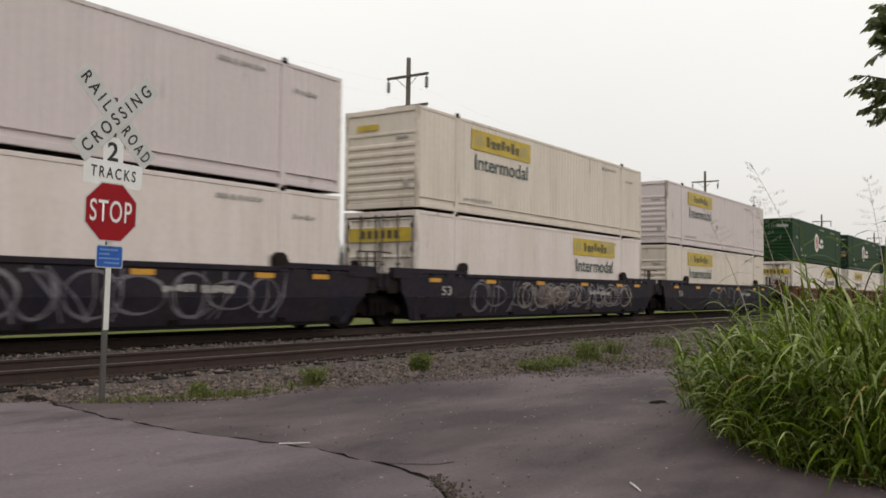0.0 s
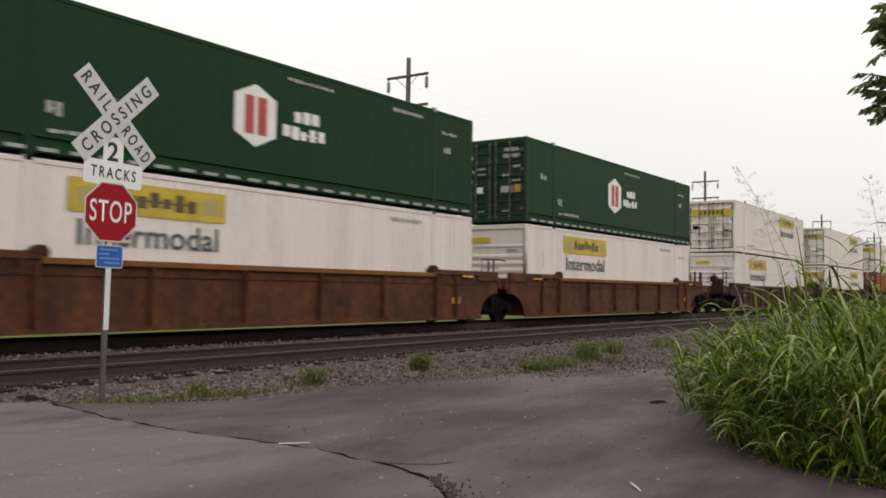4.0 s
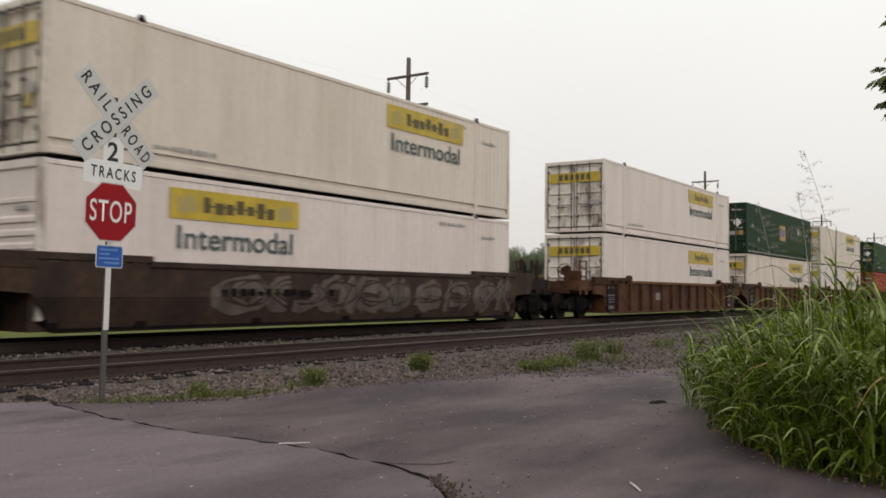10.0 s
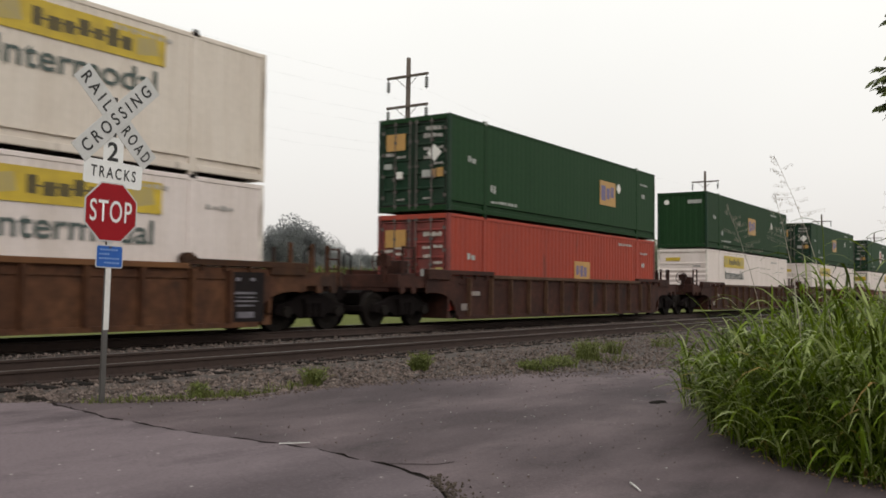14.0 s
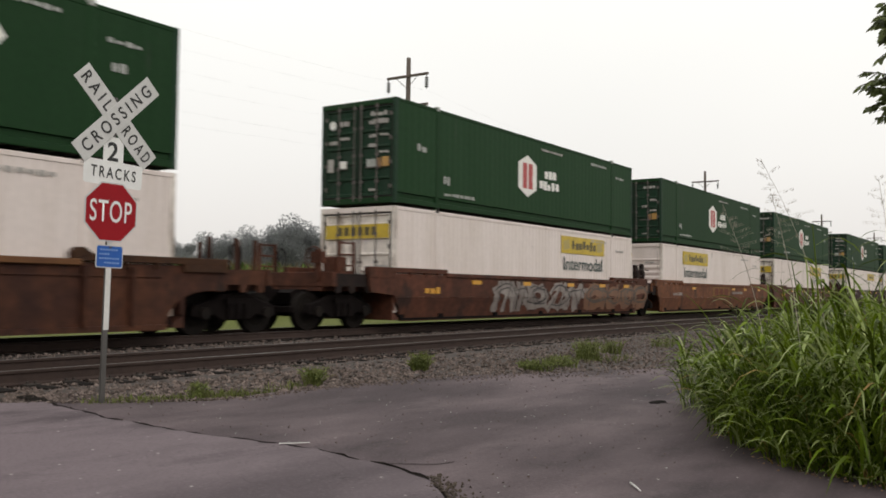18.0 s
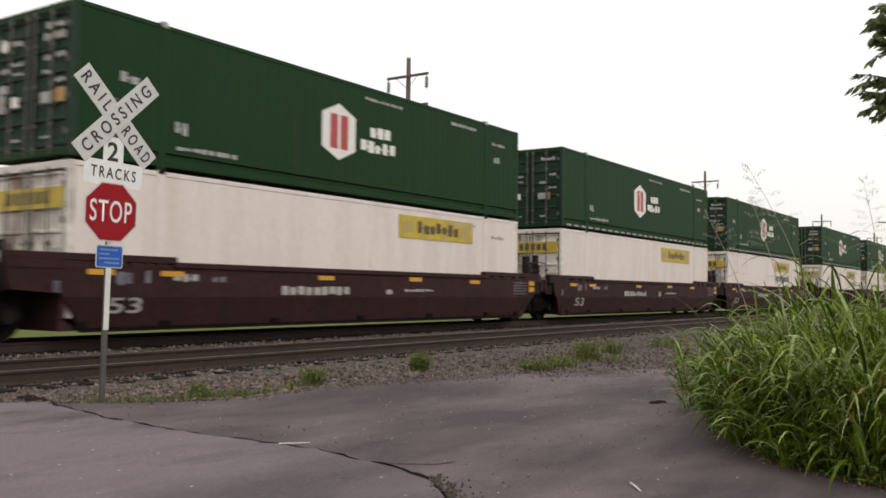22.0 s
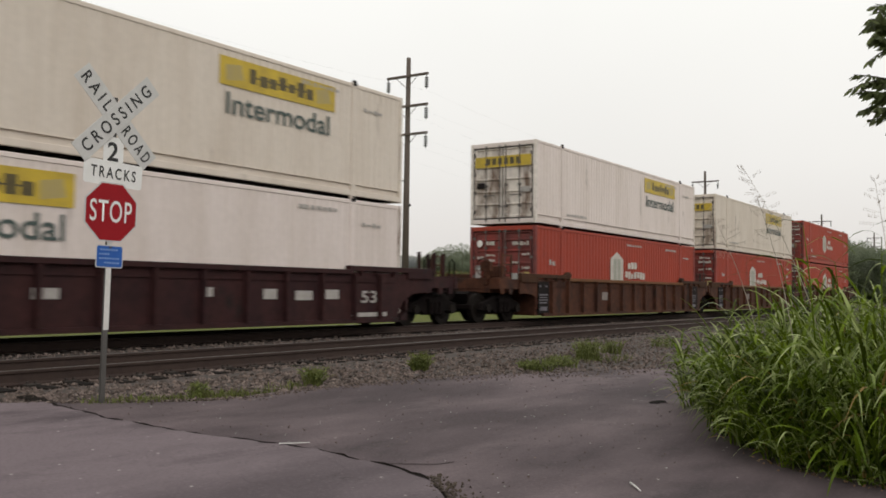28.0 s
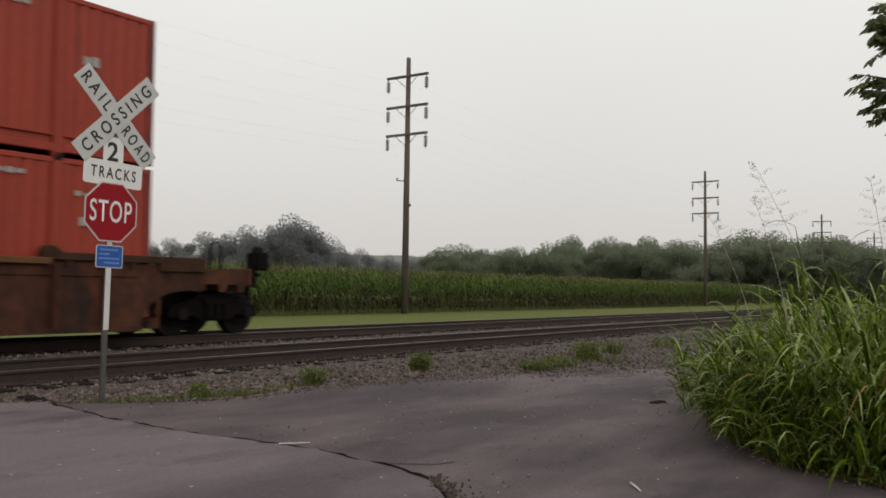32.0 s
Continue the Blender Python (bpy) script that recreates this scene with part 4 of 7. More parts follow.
def end_ledge(mat):
    """The raised walkway edge at one end of the side, with its step."""
    s = Shape().box(-1.25, 2.28, -SIDE - 0.006, -SIDE + 0.16, 1.44, 1.575, 0.014)
    s.box(-1.25, -0.1, -SIDE - 0.008, -SIDE + 0.17, 1.30, 1.45)
    for x in (-0.9, -0.2, 0.5, 1.2, 1.8):
        s.box(x, x + 0.05, -SIDE - 0.012, -SIDE + 0.1, 1.33, 1.45)
    return s.mesh("end_ledge", mat)


def container_guide(mat, low):
    """The flared guide block on the side's top, where the ledge ends."""
    s = Shape().extrude([(1.92, 1.56), (2.34, 1.46), (2.36, 1.70 - low), (2.28, 1.79 - low), (2.12, 1.80 - low), (2.0, 1.72 - low)], 1, -SIDE - 0.015, -SIDE + 0.15)
    return rounded(s, 0.02).mesh("container_guide", mat)


def side_post(mat, deep=0.135):
    s = Shape().extrude([(-0.05, -SIDE + 0.07), (-0.035, -SIDE + 0.07 - deep), (0.035, -SIDE + 0.07 - deep), (0.05, -SIDE + 0.07)], 2, 0.26, 1.36)
    return s.mesh("side_post", mat)


def well_floor():
    s = Shape().box(0.2, 15.95, -1.38, 1.38, 0.20, 0.25)
    for x in (0.15, 2.0, 5.0, 8.0, 11.0, 14.0, 15.8):
        s.box(x, x + 0.22, -1.38, 1.38, 0.25, 0.35)
    return s.mesh("well_floor", "truck")


def bulkhead(mat):
    s = Shape().box(-0.18, -0.10, -1.40, 1.40, 0.45, 1.40)
    s.extrude([(-0.1, 0.4), (0.1, 0.25), (0.1, 0.2), (-0.18, 0.2), (-0.18, 0.45)], 1, -1.38, 1.38)
    return s.mesh("bulkhead", mat)


def end_deck(mat, reach):
    """The deck and centre sill over a truck, from the well's bulkhead outwards."""
    s = Shape().box(-reach, -0.18, -1.32, 1.32, 1.22, 1.34)
    s.box(-reach, -0.15, -1.05, 1.05, 0.94, 1.23)
    s.box(-reach - 0.02, -reach + 0.12, -1.42, 1.42, 1.05, 1.40)
    return rounded(s, 0.012).mesh("end_deck", mat)


def side_sill(mat, reach):
    """The edge beam of an end deck, with brackets hanging from it."""
    low = [(-0.16, 1.06)]
    for x in (-0.5, -reach * 0.45, -reach * 0.7, -reach + 0.25):
        low += [(x + 0.12, 1.06), (x + 0.08, 0.9), (x - 0.08, 0.9), (x - 0.12, 1.06)]
    low += [(-reach, 1.06), (-reach, 1.37), (-0.16, 1.37)]
    return Shape().extrude(low[::-1], 1, -1.375, -1.325).mesh("side_sill", mat)


def coupler():
    s = Shape().box(-3.45, -2.4, -0.13, 0.13, 0.78, 0.98)
    s.box(-3.62, -3.3, -0.2, 0.16, 0.70, 1.06)
    s.box(-3.72, -3.58, 0.02, 0.2, 0.72, 1.04)
    return rounded(s, 0.03, 2).mesh("coupler", "truck")


def brake_stand(mat):
    """An upright with its hand wheel at a car's end."""
    s = Shape().box(-2.62, -2.5, -1.0, -0.86, 1.2, 1.95).box(-2.66, -2.46, -1.1, -0.76, 1.62, 1.9)
    return s.mesh("brake_stand", mat)


def hand_wheel(mat):
    n = 14
    ring = [(-2.72, -0.93 + 0.27 * math.cos(2 * math.pi * i / n), 1.74 + 0.27 * math.sin(2 * math.pi * i / n)) for i in range(n + 1)]
    s = Shape().tube(ring, 0.02, 5)
    for i in (0, 5, 10):
        s.tube([(-2.7, -0.93, 1.74), ring[i]], 0.014, 4)
    return s.mesh("hand_wheel", mat)


def end_ladder(mat):
    s = Shape()
    for x in (-2.3, -1.75):
        s.box(x, x + 0.06, -1.36, -1.31, 1.3, 2.16)
    for z in (1.55, 1.82, 2.1):
        s.box(-2.27, -1.72, -1.35, -1.32, z, z + 0.04)
    return s.mesh("ladder", mat)


def platform(mat):
    return rounded(Shape().box(-2.34, -1.66, -1.36, -0.7, 1.34, 1.44), 0.01).mesh("platform", mat)


def valve_box(mat):
    return rounded(Shape().box(-2.2, -1.8, -1.2, -0.75, 1.44, 1.78), 0.02).mesh("valve_box", mat)


def hose_rack():
    s = Shape().tube([(-2.5, 0.5, 1.35), (-2.5, 0.5, 1.9), (-2.35, 0.5, 2.0), (-2.2, 0.5, 1.9), (-2.2, 0.5, 1.35)], 0.025, 6)
    s.tube([(-2.55, 0.45, 0.95), (-2.9, 0.42, 0.55), (-3.3, 0.36, 0.5), (-3.6, 0.3, 0.75)], 0.03, 6)
    return s.mesh("brake_hose", "truck")


def grab_iron(x, z, w):
    return Shape().tube([(x, -SIDE, z), (x, -SIDE - 0.07, z), (x + w, -SIDE - 0.07, z), (x + w, -SIDE, z)], 0.011, 5).mesh("grab_iron", "mark")


WHEEL = 0.457


def side_frame():
    """Cast truck side: arched top, a window for the springs, journal boxes at both ends."""
    s = Shape()
    s.extrude([(-1.22, 0.40), (-1.15, 0.62), (-0.75, 0.72), (-0.4, 0.86), (0.4, 0.86), (0.75, 0.72), (1.15, 0.62), (1.22, 0.40), (0.95, 0.34), (0.6, 0.42),
               (0.42, 0.30), (-0.42, 0.30), (-0.6, 0.42), (-0.95, 0.34)], 1, -0.09, 0.09)
    return rounded(s, 0.02).mesh("side_frame", "truck")


def spring_nest():
    s = Shape()
    for x in (-0.22, 0.0, 0.22):
        s.tube([(x, -0.14, 0.34), (x, -0.14, 0.66)], 0.085, 10)
    s.box(-0.36, 0.36, -0.2, 0.2, 0.66, 0.76)
    return s.mesh("spring_nest", "truck")


def journal():
    s = Shape().tube([(0, -0.16, 0), (0, 0.05, 0)], 0.13, 10)
    return s.mesh("bearing_cap", "wheel")


def wheelset():
    s = Shape()
    for y in (-0.715, 0.715):
        o = 1 if y > 0 else -1
        profile = [(0.0, 0.10), (0.30, 0.05), (0.36, 0.07), (WHEEL, 0.07), (WHEEL, -0.05), (WHEEL + 0.028, -0.06), (WHEEL + 0.028, -0.085), (0.36, -0.085), (0.30, -0.05), (0.1, -0.09), (0.0, -0.09)]
        n, verts, faces = 22, [], []
        for r, dy in profile:
            for i in range(n):
                a = 2 * math.pi * i / n
                verts.append((r * math.cos(a), y + o * dy, r * math.sin(a)))
        for k in range(len(profile) - 1):
            faces += [(k * n + i, k * n + (i + 1) % n, (k + 1) * n + (i + 1) % n, (k + 1) * n + i) for i in range(n)]
        s.add(verts, faces)
    s.tube([(0, -1.0, 0), (0, 1.0, 0)], 0.085, 10)
    return s.mesh("wheelset", "wheel")


WHEELS_LEADING, WHEELS_TRAILING = [], []


def brake_rigging():
    """The mass of levers and cylinders between the wheels and the deck, as one block with stepped ends."""
    return Shape().extrude([(-1.3, 0.9), (-1.18, 0.62), (-0.4, 0.6), (-0.34, 0.3), (0.34, 0.3), (0.4, 0.6), (1.18, 0.62), (1.3, 0.9), (1.1, 0.98), (-1.1, 0.98)], 1, -0.58, 0.58).mesh("brake_rigging", "truck")


def brake_beam():
    return rounded(Shape().box(-0.05, 0.05, -0.8, 0.8, 0.42, 0.58), 0.02).mesh("brake_beam", "truck")


def truck(car, x):
    """A two-axle truck under a car, centred at x."""
    t = part("truck", kept("bolster", lambda: rounded(Shape().box(-0.24, 0.24, -1.1, 1.1, 0.56, 0.88), 0.03).mesh("bolster", "truck")), car, "black cast steel truck", at=Matrix.Translation((x, 0, 0)))
    for y, turn in ((-1.0, Matrix.Identity(4)), (1.0, TURN)):
        part("side_frame", kept("side frame", side_frame), t, at=Matrix.Translation((0, y, 0)) @ turn)
        part("spring_nest", kept("springs", spring_nest), t, at=Matrix.Translation((0, y, 0)) @ turn)
        for dx in (-0.89, 0.89):
            part("bearing_cap", kept("journal", journal), t, at=Matrix.Translation((dx, y, WHEEL)) @ turn)
    part("brake_rigging", kept("rigging", brake_rigging), t)
    for dx in (-1.42, 1.42):
        part("brake_beam", kept("brake beam", brake_beam), t, at=Matrix.Translation((dx, 0, 0)))
    for dx, kind in ((-0.89, WHEELS_LEADING), (0.89, WHEELS_TRAILING)):
        w = part("wheelset", kept("wheelset", wheelset), t, at=Matrix.Translation((dx, 0, WHEEL)))
        kind.append(w)
    return t


def stroke(shape, pts, half, y):
    """A flat painted band of given half widths along a line on the car's side."""
    verts, n = [], len(pts)
    for i, (px, pz) in enumerate(pts):
        qx, qz = pts[min(i + 1, n - 1)][0] - pts[max(i - 1, 0)][0], pts[min(i + 1, n - 1)][1] - pts[max(i - 1, 0)][1]
        d = math.hypot(qx, qz) or 1.0
        w = half[i] if isinstance(half, list) else half
        for ex, ez in ((px - qz / d * w, pz + qx / d * w), (px + qz / d * w, pz - qx / d * w)):
            verts.append((ex, y + 0.24 * max(0.0, 0.80 - ez), ez))
    shape.add(verts, [(2 * i, 2 * i + 1, 2 * i + 3, 2 * i + 2) for i in range(n - 1)])


def spray(car, seed, x0, x1, z0, z1, paint, line, bold, filled=True, label=""):
    """Sprayed shapes that cannot be read: fat curved strokes side by side with thin outlines and highlights round them."""
    rnd = random.Random(seed)
    body, edge = Shape(), Shape()
    y, x, mid, tall = -SIDE + 0.004, x0, (z0 + z1) / 2, (z1 - z0) / 2
    layer = 0
    while x < x1:
        w = rnd.uniform(1.3, 2.0) * (1 if filled else 0.85)
        cx, fat = x + w / 2, (rnd.uniform(0.14, 0.21) if filled else bold)
        for k in range(4 if filled else 3):
            layer += 1
            yy = y - 0.0006 * (layer % 9)
            form = rnd.choice(("arc", "arc", "slant", "bar", "loop"))
            if form in ("arc", "loop"):
                a0, sweep = rnd.uniform(0, 6.28), (6.28 if form == "loop" else rnd.uniform(2.4, 4.8))
                rx, rz = w * rnd.uniform(0.28, 0.46), (tall - fat) * rnd.uniform(0.55, 1.0)
                ox = rnd.uniform(-0.15, 0.15) * w
                pts = [(cx + ox + rx * math.cos(a0 + sweep * i / 22), mid + rz * math.sin(a0 + sweep * i / 22)) for i in range(23)]
            else:
                lean = rnd.uniform(-0.35, 0.35) * w if form == "slant" else 0.06 * w
                px = cx + rnd.uniform(-0.35, 0.35) * w
                pts = [(px + lean * (u - 0.5) * 2 + 0.05 * math.sin(u * 5 + seed), z0 + fat * 0.3 + (z1 - z0 - fat * 0.6) * u) for u in [i / 10 for i in range(11)]]
            wide = [fat * rnd.uniform(0.75, 1.15) * (0.8 + 0.3 * math.sin(i * 0.5 + layer)) for i in range(len(pts))]
            stroke(body, pts, wide, yy)
            if filled:
                rim = [(p[0] + 0.02, p[1] - 0.015) for p in pts]
                stroke(edge, [(p[0] + wide[i] * 0.7, p[1] + wide[i] * 0.5) for i, p in enumerate(rim)], bold * 0.4, yy - 0.006)
        x += w * rnd.uniform(0.72, 0.92)
    ob = part("graffiti", body.mesh("graffiti", paint), car, label)
    tagged(ob, kind="stuff")
    if filled:
        tagged(part("graffiti_outline", edge.mesh("graffiti_outline", line), ob), kind="stuff")


def side_bars(car, specs, mat, seed=1, inset=0.0):
    """Lines of lettering on a car's side, each a part of its own."""
    rnd = random.Random(seed)
    for x0, x1, z0, z1, n in specs:
        part("number_mark", Shape().extrude(comb(x0, x1, z0, z1, n, rnd)[::-1], 1, -SIDE + inset, -SIDE + 0.02 + inset).mesh("number_mark", mat), car)


def well_car(kind, joint_left, joint_right, seed, m, note):
    """joint: 'coupler' for a free end, 'shared' where the next unit rests on a truck that belongs to this one, 'rest' where it rests on the other's."""
    paint, ribbed = CAR[kind]
    car = thing("well_car", m, note, "rail car", "well cars of the train")
    near, far = Matrix.Identity(4), FAR
    chord = {"brown": "chord_brown", "orange": "chord_orange", "tan": "chord_tan_lit", "rusty": "chord_tan_lit", "russet": "chord_tan_lit"}.get(kind, paint)
    ledge = {"tan": "ledge_dark", "rusty": "ledge_dark", "russet": "ledge_dark"}.get(kind, paint)
    for side in (near, far):
        l, r = [0.28 if j == "coupler" else -0.28 for j in ((joint_left, joint_right) if side == near else (joint_right, joint_left))]
        sheet = part("side_sheet", kept(("sheet", kind, l, r), lambda: (side_sheet if ribbed else smooth_sheet)(paint, l, r)), car, at=side)
        part("top_chord", kept(("chord", kind), lambda: top_chord(chord)), car, at=side)
        mirror = Matrix.Translation((LONG, 0, 0)) @ Matrix.Diagonal((-1, 1, 1, 1))
        for k in (Matrix.Identity(4), mirror):
            part("end_ledge", kept(("ledge", kind), lambda: end_ledge(ledge)), car, at=side @ k)
            if kind in ("blue", "tan", "russet", "orange", "rusty"):
                part("container_guide", kept(("guide", paint), lambda: container_guide("dark_steel" if not ribbed else "ledge_dark", 0 if not ribbed else 0.11)), car, at=side @ k)
        if ribbed:
            wide = {"orange": 2.02, "russet": 1.7}.get(kind, 1.17)
            n = int(11.9 / wide)
            for i in range(n + 1):
                part("side_post", kept(("post", kind), lambda: side_post("chord_brown" if kind == "brown" else paint)), car, at=side @ Matrix.Translation((2.1 + i * 11.95 / n, 0, 0)))
            for x in (0.85, 15.05):
                part("side_post", kept(("post", kind), lambda: side_post("chord_brown" if kind == "brown" else paint)), car, at=side @ Matrix.Translation((x, 0, 0)))
    part("well_floor", kept("well floor", well_floor), car)
    for k, joint, turn in ((0, joint_left, Matrix.Identity(4)), (1, joint_right, FLIP)):
        reach = 2.55 if joint == "coupler" else 1.5
        part("bulkhead", kept(("bulkhead", kind), lambda: bulkhead(paint)), car, at=turn)
        part("end_deck", kept(("deck", kind, reach), lambda: end_deck(paint, reach)), car, at=turn)
        for flip in (Matrix.Identity(4), Matrix.Diagonal((1, -1, 1, 1))):
            # smooth cars: sill near-black, the shade of the recess put into its colour
            part("side_sill", kept(("sill beam", kind, reach), lambda: side_sill(paint if ribbed else "dark_steel", reach)), car, at=turn @ flip)
        if joint == "coupler":
            part("coupler", kept("coupler", coupler), car, at=turn)
            part("brake_hose", kept("hose", hose_rack), car, at=turn)
            if k == 0:
                part("brake_stand", kept(("stand", kind), lambda: brake_stand(paint)), car, at=turn)
                for name, build in (("hand_wheel", hand_wheel), ("ladder", end_ladder), ("platform", platform), ("valve_box", valve_box)):
                    part(name, kept((name, kind), lambda: build(paint)), car, at=turn)
                part("ladder", kept(("ladder", kind), lambda: end_ladder(paint)), car, at=turn @ Matrix.Translation((0, 2.67, 0)))
            elif seed != 27:
                for x, y in ((0, -1.0), (0, -0.45), (0, 0.8), (0.75, -1.2), (1.5, -1.2)):
                    part("end_post", kept(("end post", kind), lambda: Shape().box(-2.5, -2.42, -0.04, 0.04, 1.2, 2.05, 0.01).mesh("end_post", paint)), car, at=turn @ Matrix.Translation((x, -y, 0)))
            if seed == 27:
                rear = turn @ Matrix.Diagonal((1, -1, 1, 1))
                body = rounded(Shape().box(-3.12, -2.74, -1.38, -1.02, 1.38, 1.76).box(-3.20, -3.10, -1.28, -1.12, 1.46, 1.62), 0.035, 2)
                mast = Shape().box(-2.86, -2.80, -1.24, -1.16, 1.0, 1.45).box(-2.95, -2.45, -1.26, -1.14, 1.24, 1.33)
                body.add(mast.v, mast.f)
                device = part("end_of_train_device", body.mesh("end_of_train_device", "truck"), car, "black rear marker box on the last deck", at=rear)
                part("marker_lamp", Shape().tube([(-2.92, -1.2, 1.74), (-2.92, -1.2, 1.86), (-2.92, -1.2, 1.90)], [0.14, 0.13, 0.08], 12).mesh("marker_lamp", "black"), device)
                part("carrying_handle", Shape().tube([(-3.05, -1.3, 1.72), (-3.14, -1.3, 1.80), (-3.16, -1.2, 1.66), (-3.12, -1.1, 1.5), (-3.04, -1.1, 1.46)], 0.022, 6).mesh("carrying_handle", "truck"), device)
                part("air_hose", Shape().tube([(-2.9, -1.12, 1.42), (-3.02, -1.0, 1.15), (-2.95, -0.7, 0.85), (-2.7, -0.4, 0.8)], 0.03, 6).mesh("air_hose", "truck"), device)
            truck(car, -1.85 if k == 0 else LONG + 1.85)
        elif joint == "shared":
            truck(car, LONG + 1.625)
            part("connector", kept("connector", lambda: rounded(Shape().box(LONG + 1.2, LONG + 2.05, -0.42, 0.42, 0.82, 1.28), 0.05).mesh("connector", "truck")), car, "black articulated connector")
            if kind in ("maroon", "oxide", "ochre", "wine"):
                for x, wide, high in ((LONG + 0.85, 0.30, 2.16), (LONG + 1.56, 0.26, 2.22)):
                    part("end_stanchion", kept(("stanchion", x, kind), lambda: rounded(Shape().box(x, x + wide, -1.10, -0.98, 1.30, high).box(x + 0.04, x + wide - 0.04, -1.16, -1.08, 1.6, 1.9), 0.012).mesh("end_stanchion", "dark_steel")), car, "dark upright stanchion between two units")
            if not ribbed:
                # added plate that closes the gap and stands for the darkness between units
                part("walkway_plate", kept("dark filler plate", lambda: rounded(Shape().box(LONG + 0.9, LONG + 2.25, -1.37, -1.27, 0.98, 1.41), 0.01).mesh("walkway_plate", "dark_steel")), car, "dark plate added to close the gap between two units")
            part("handrail", kept("handrail", lambda: Shape().tube([(LONG + 0.9, -1.1, 1.4), (LONG + 0.9, -1.1, 1.95), (LONG + 1.9, -1.1, 1.98), (LONG + 2.3, -1.1, 1.96)], 0.022, 6).tube([(LONG + 0.9, -1.1, 1.7), (LONG + 1.9, -1.1, 1.72)], 0.016, 5).mesh("handrail", "rail")), car)
            for x, y in ((LONG + 1.28, -1.1), (LONG + 1.75, -1.0), (LONG + 1.4, 0.9)):
                part("end_post", kept("slim post", lambda: Shape().tube([(0, 0, 1.0), (0, 0, 1.98)], 0.034, 6).mesh("end_post", "rail")), car, at=Matrix.Translation((x, y, 0)))
    # markings
    rnd = random.Random(seed)
    if kind == "blue":
        if seed == 1:
            spray(car, seed, 5.4, 13.6, 0.42, 1.32, "tag_light", "tag_dark", 0.035, False, "pale sprayed lines")
            spray(car, seed + 90, 6.6, 8.4, 0.5, 1.2, "tag_brown", "tag_light", 0.05, True, "brown sprayed shapes with pale outlines")
        spray(car, seed + 50, 2.4 if seed < 2 else 5.5, 13.6 if seed < 2 else 11.0, 0.34, 1.34, "tag_grey", "tag_dark", 0.03, False, "grey sprayed loops")
        part("lettering", word("53", 0.5, 0.26, "grey_mark", 0.006, 0.012), car, at=Matrix.Translation((1.0, -SIDE + 0.006, 0.86)))
        for x in (0.4, 3.4, 6.6, 10.0, 13.2, 15.0):
            part("reflector", kept(("amber", x), lambda: Shape().box(x, x + 0.55, -SIDE - 0.008, -SIDE + 0.02, 1.22, 1.33).mesh("reflector", "amber")), car)
        side_bars(car, ((10.75, 11.6, 0.9, 1.06, 5), (11.72, 12.6, 0.88, 1.04, 6)), "grey_mark", seed)
    elif kind == "ochre":
        patch = part("sign_panel", Shape().box(6.7, 9.5, -SIDE + 0.002, -SIDE + 0.02, 0.82, 1.34).mesh("sign_panel", "tag_tan"), car, "dull tan painted patch with dark red blocks")
        for x0, x1, z0, z1 in ((6.98, 7.58, 0.90, 1.26), (7.76, 8.36, 0.90, 1.26), (8.54, 9.22, 0.90, 1.26)):
            part("emblem_mark", Shape().box(x0, x1, -SIDE - 0.004, -SIDE + 0.004, z0, z1).mesh("emblem_mark", "tag_rust"), patch)
        for x in (3.6, 9.95, 12.1, 14.9):
            part("reflector", kept(("ochre amber", x), lambda: Shape().box(x, x + 0.45, -SIDE - 0.008, -SIDE + 0.02, 1.18, 1.29).mesh("reflector", "amber")), car)
        side_bars(car, ((10.0, 11.9, 0.98, 1.12, 9), (1.0, 2.2, 0.9, 1.05, 5)), "tag_light", seed)
    elif kind == "oxide":
        if seed == 16:
            spray(car, seed, 4.6, 10.5, 0.30, 1.36, "tag_light", "tag_dark", 0.05, True, "pale sprayed lettering")
            spray(car, seed + 7, 11.2, 16.2, 0.30, 1.36, "tag_orange", "tag_dust", 0.09, True, "orange sprayed lettering")
        else:
            spray(car, seed, 3.0, 9.0, 0.4, 1.3, "tag_brown", "tag_dark", 0.04, False, "faint brown sprayed loops")
        side_bars(car, ((1.2, 2.0, 0.9, 1.1, 3),), "amber", seed)
        for x in (3.6, 6.7, 9.9, 12.6, 14.9):
            part("reflector", kept(("oxide amber", x), lambda: Shape().box(x, x + 0.5, -SIDE - 0.008, -SIDE + 0.02, 1.18, 1.30).mesh("reflector", "amber")), car)
        side_bars(car, ((9.2, 9.9, 0.98, 1.12, 4), (10.2, 11.6, 0.96, 1.14, 8)), "tag_light", seed)
    elif kind == "grimy":
        spray(car, seed, 4.0, 15.0, 0.36, 1.34, "tag_dust", "car_grimy", 0.05, True, "faded sprayed lettering")
        side_bars(car, ((4.0, 7.6, 0.8, 0.98, 14),), "truck", seed)
    elif kind == "maroon":
        for x in (0.3, 1.9, 6.4, 10.0, 13.0):
            part("reflector", kept(("amber", x), lambda: Shape().box(x, x + 0.55, -SIDE - 0.008, -SIDE + 0.02, 1.2, 1.3).mesh("reflector", "amber")), car)
        side_bars(car, ((5.2, 7.6, 0.85, 1.05, 9), (9.0, 9.3, 0.85, 1.05, 1), (9.8, 11.2, 0.95, 1.02, 6), (2.2, 2.9, 1.1, 1.25, 3)), "grey_mark", seed)
        for z in (0.98, 1.18):
            part("reflector", kept(("amber tail", z), lambda: Shape().box(LONG + 0.45, LONG + 0.78, -SIDE - 0.008, -SIDE + 0.02, z, z + 0.15).mesh("reflector", "amber")), car)
        side_bars(car, ((-0.35, -0.2, 0.88, 1.08, 1), (0.95, 1.12, 1.02, 1.3, 1), (1.55, 1.7, 1.05, 1.3, 1)), "tag_grey", seed)
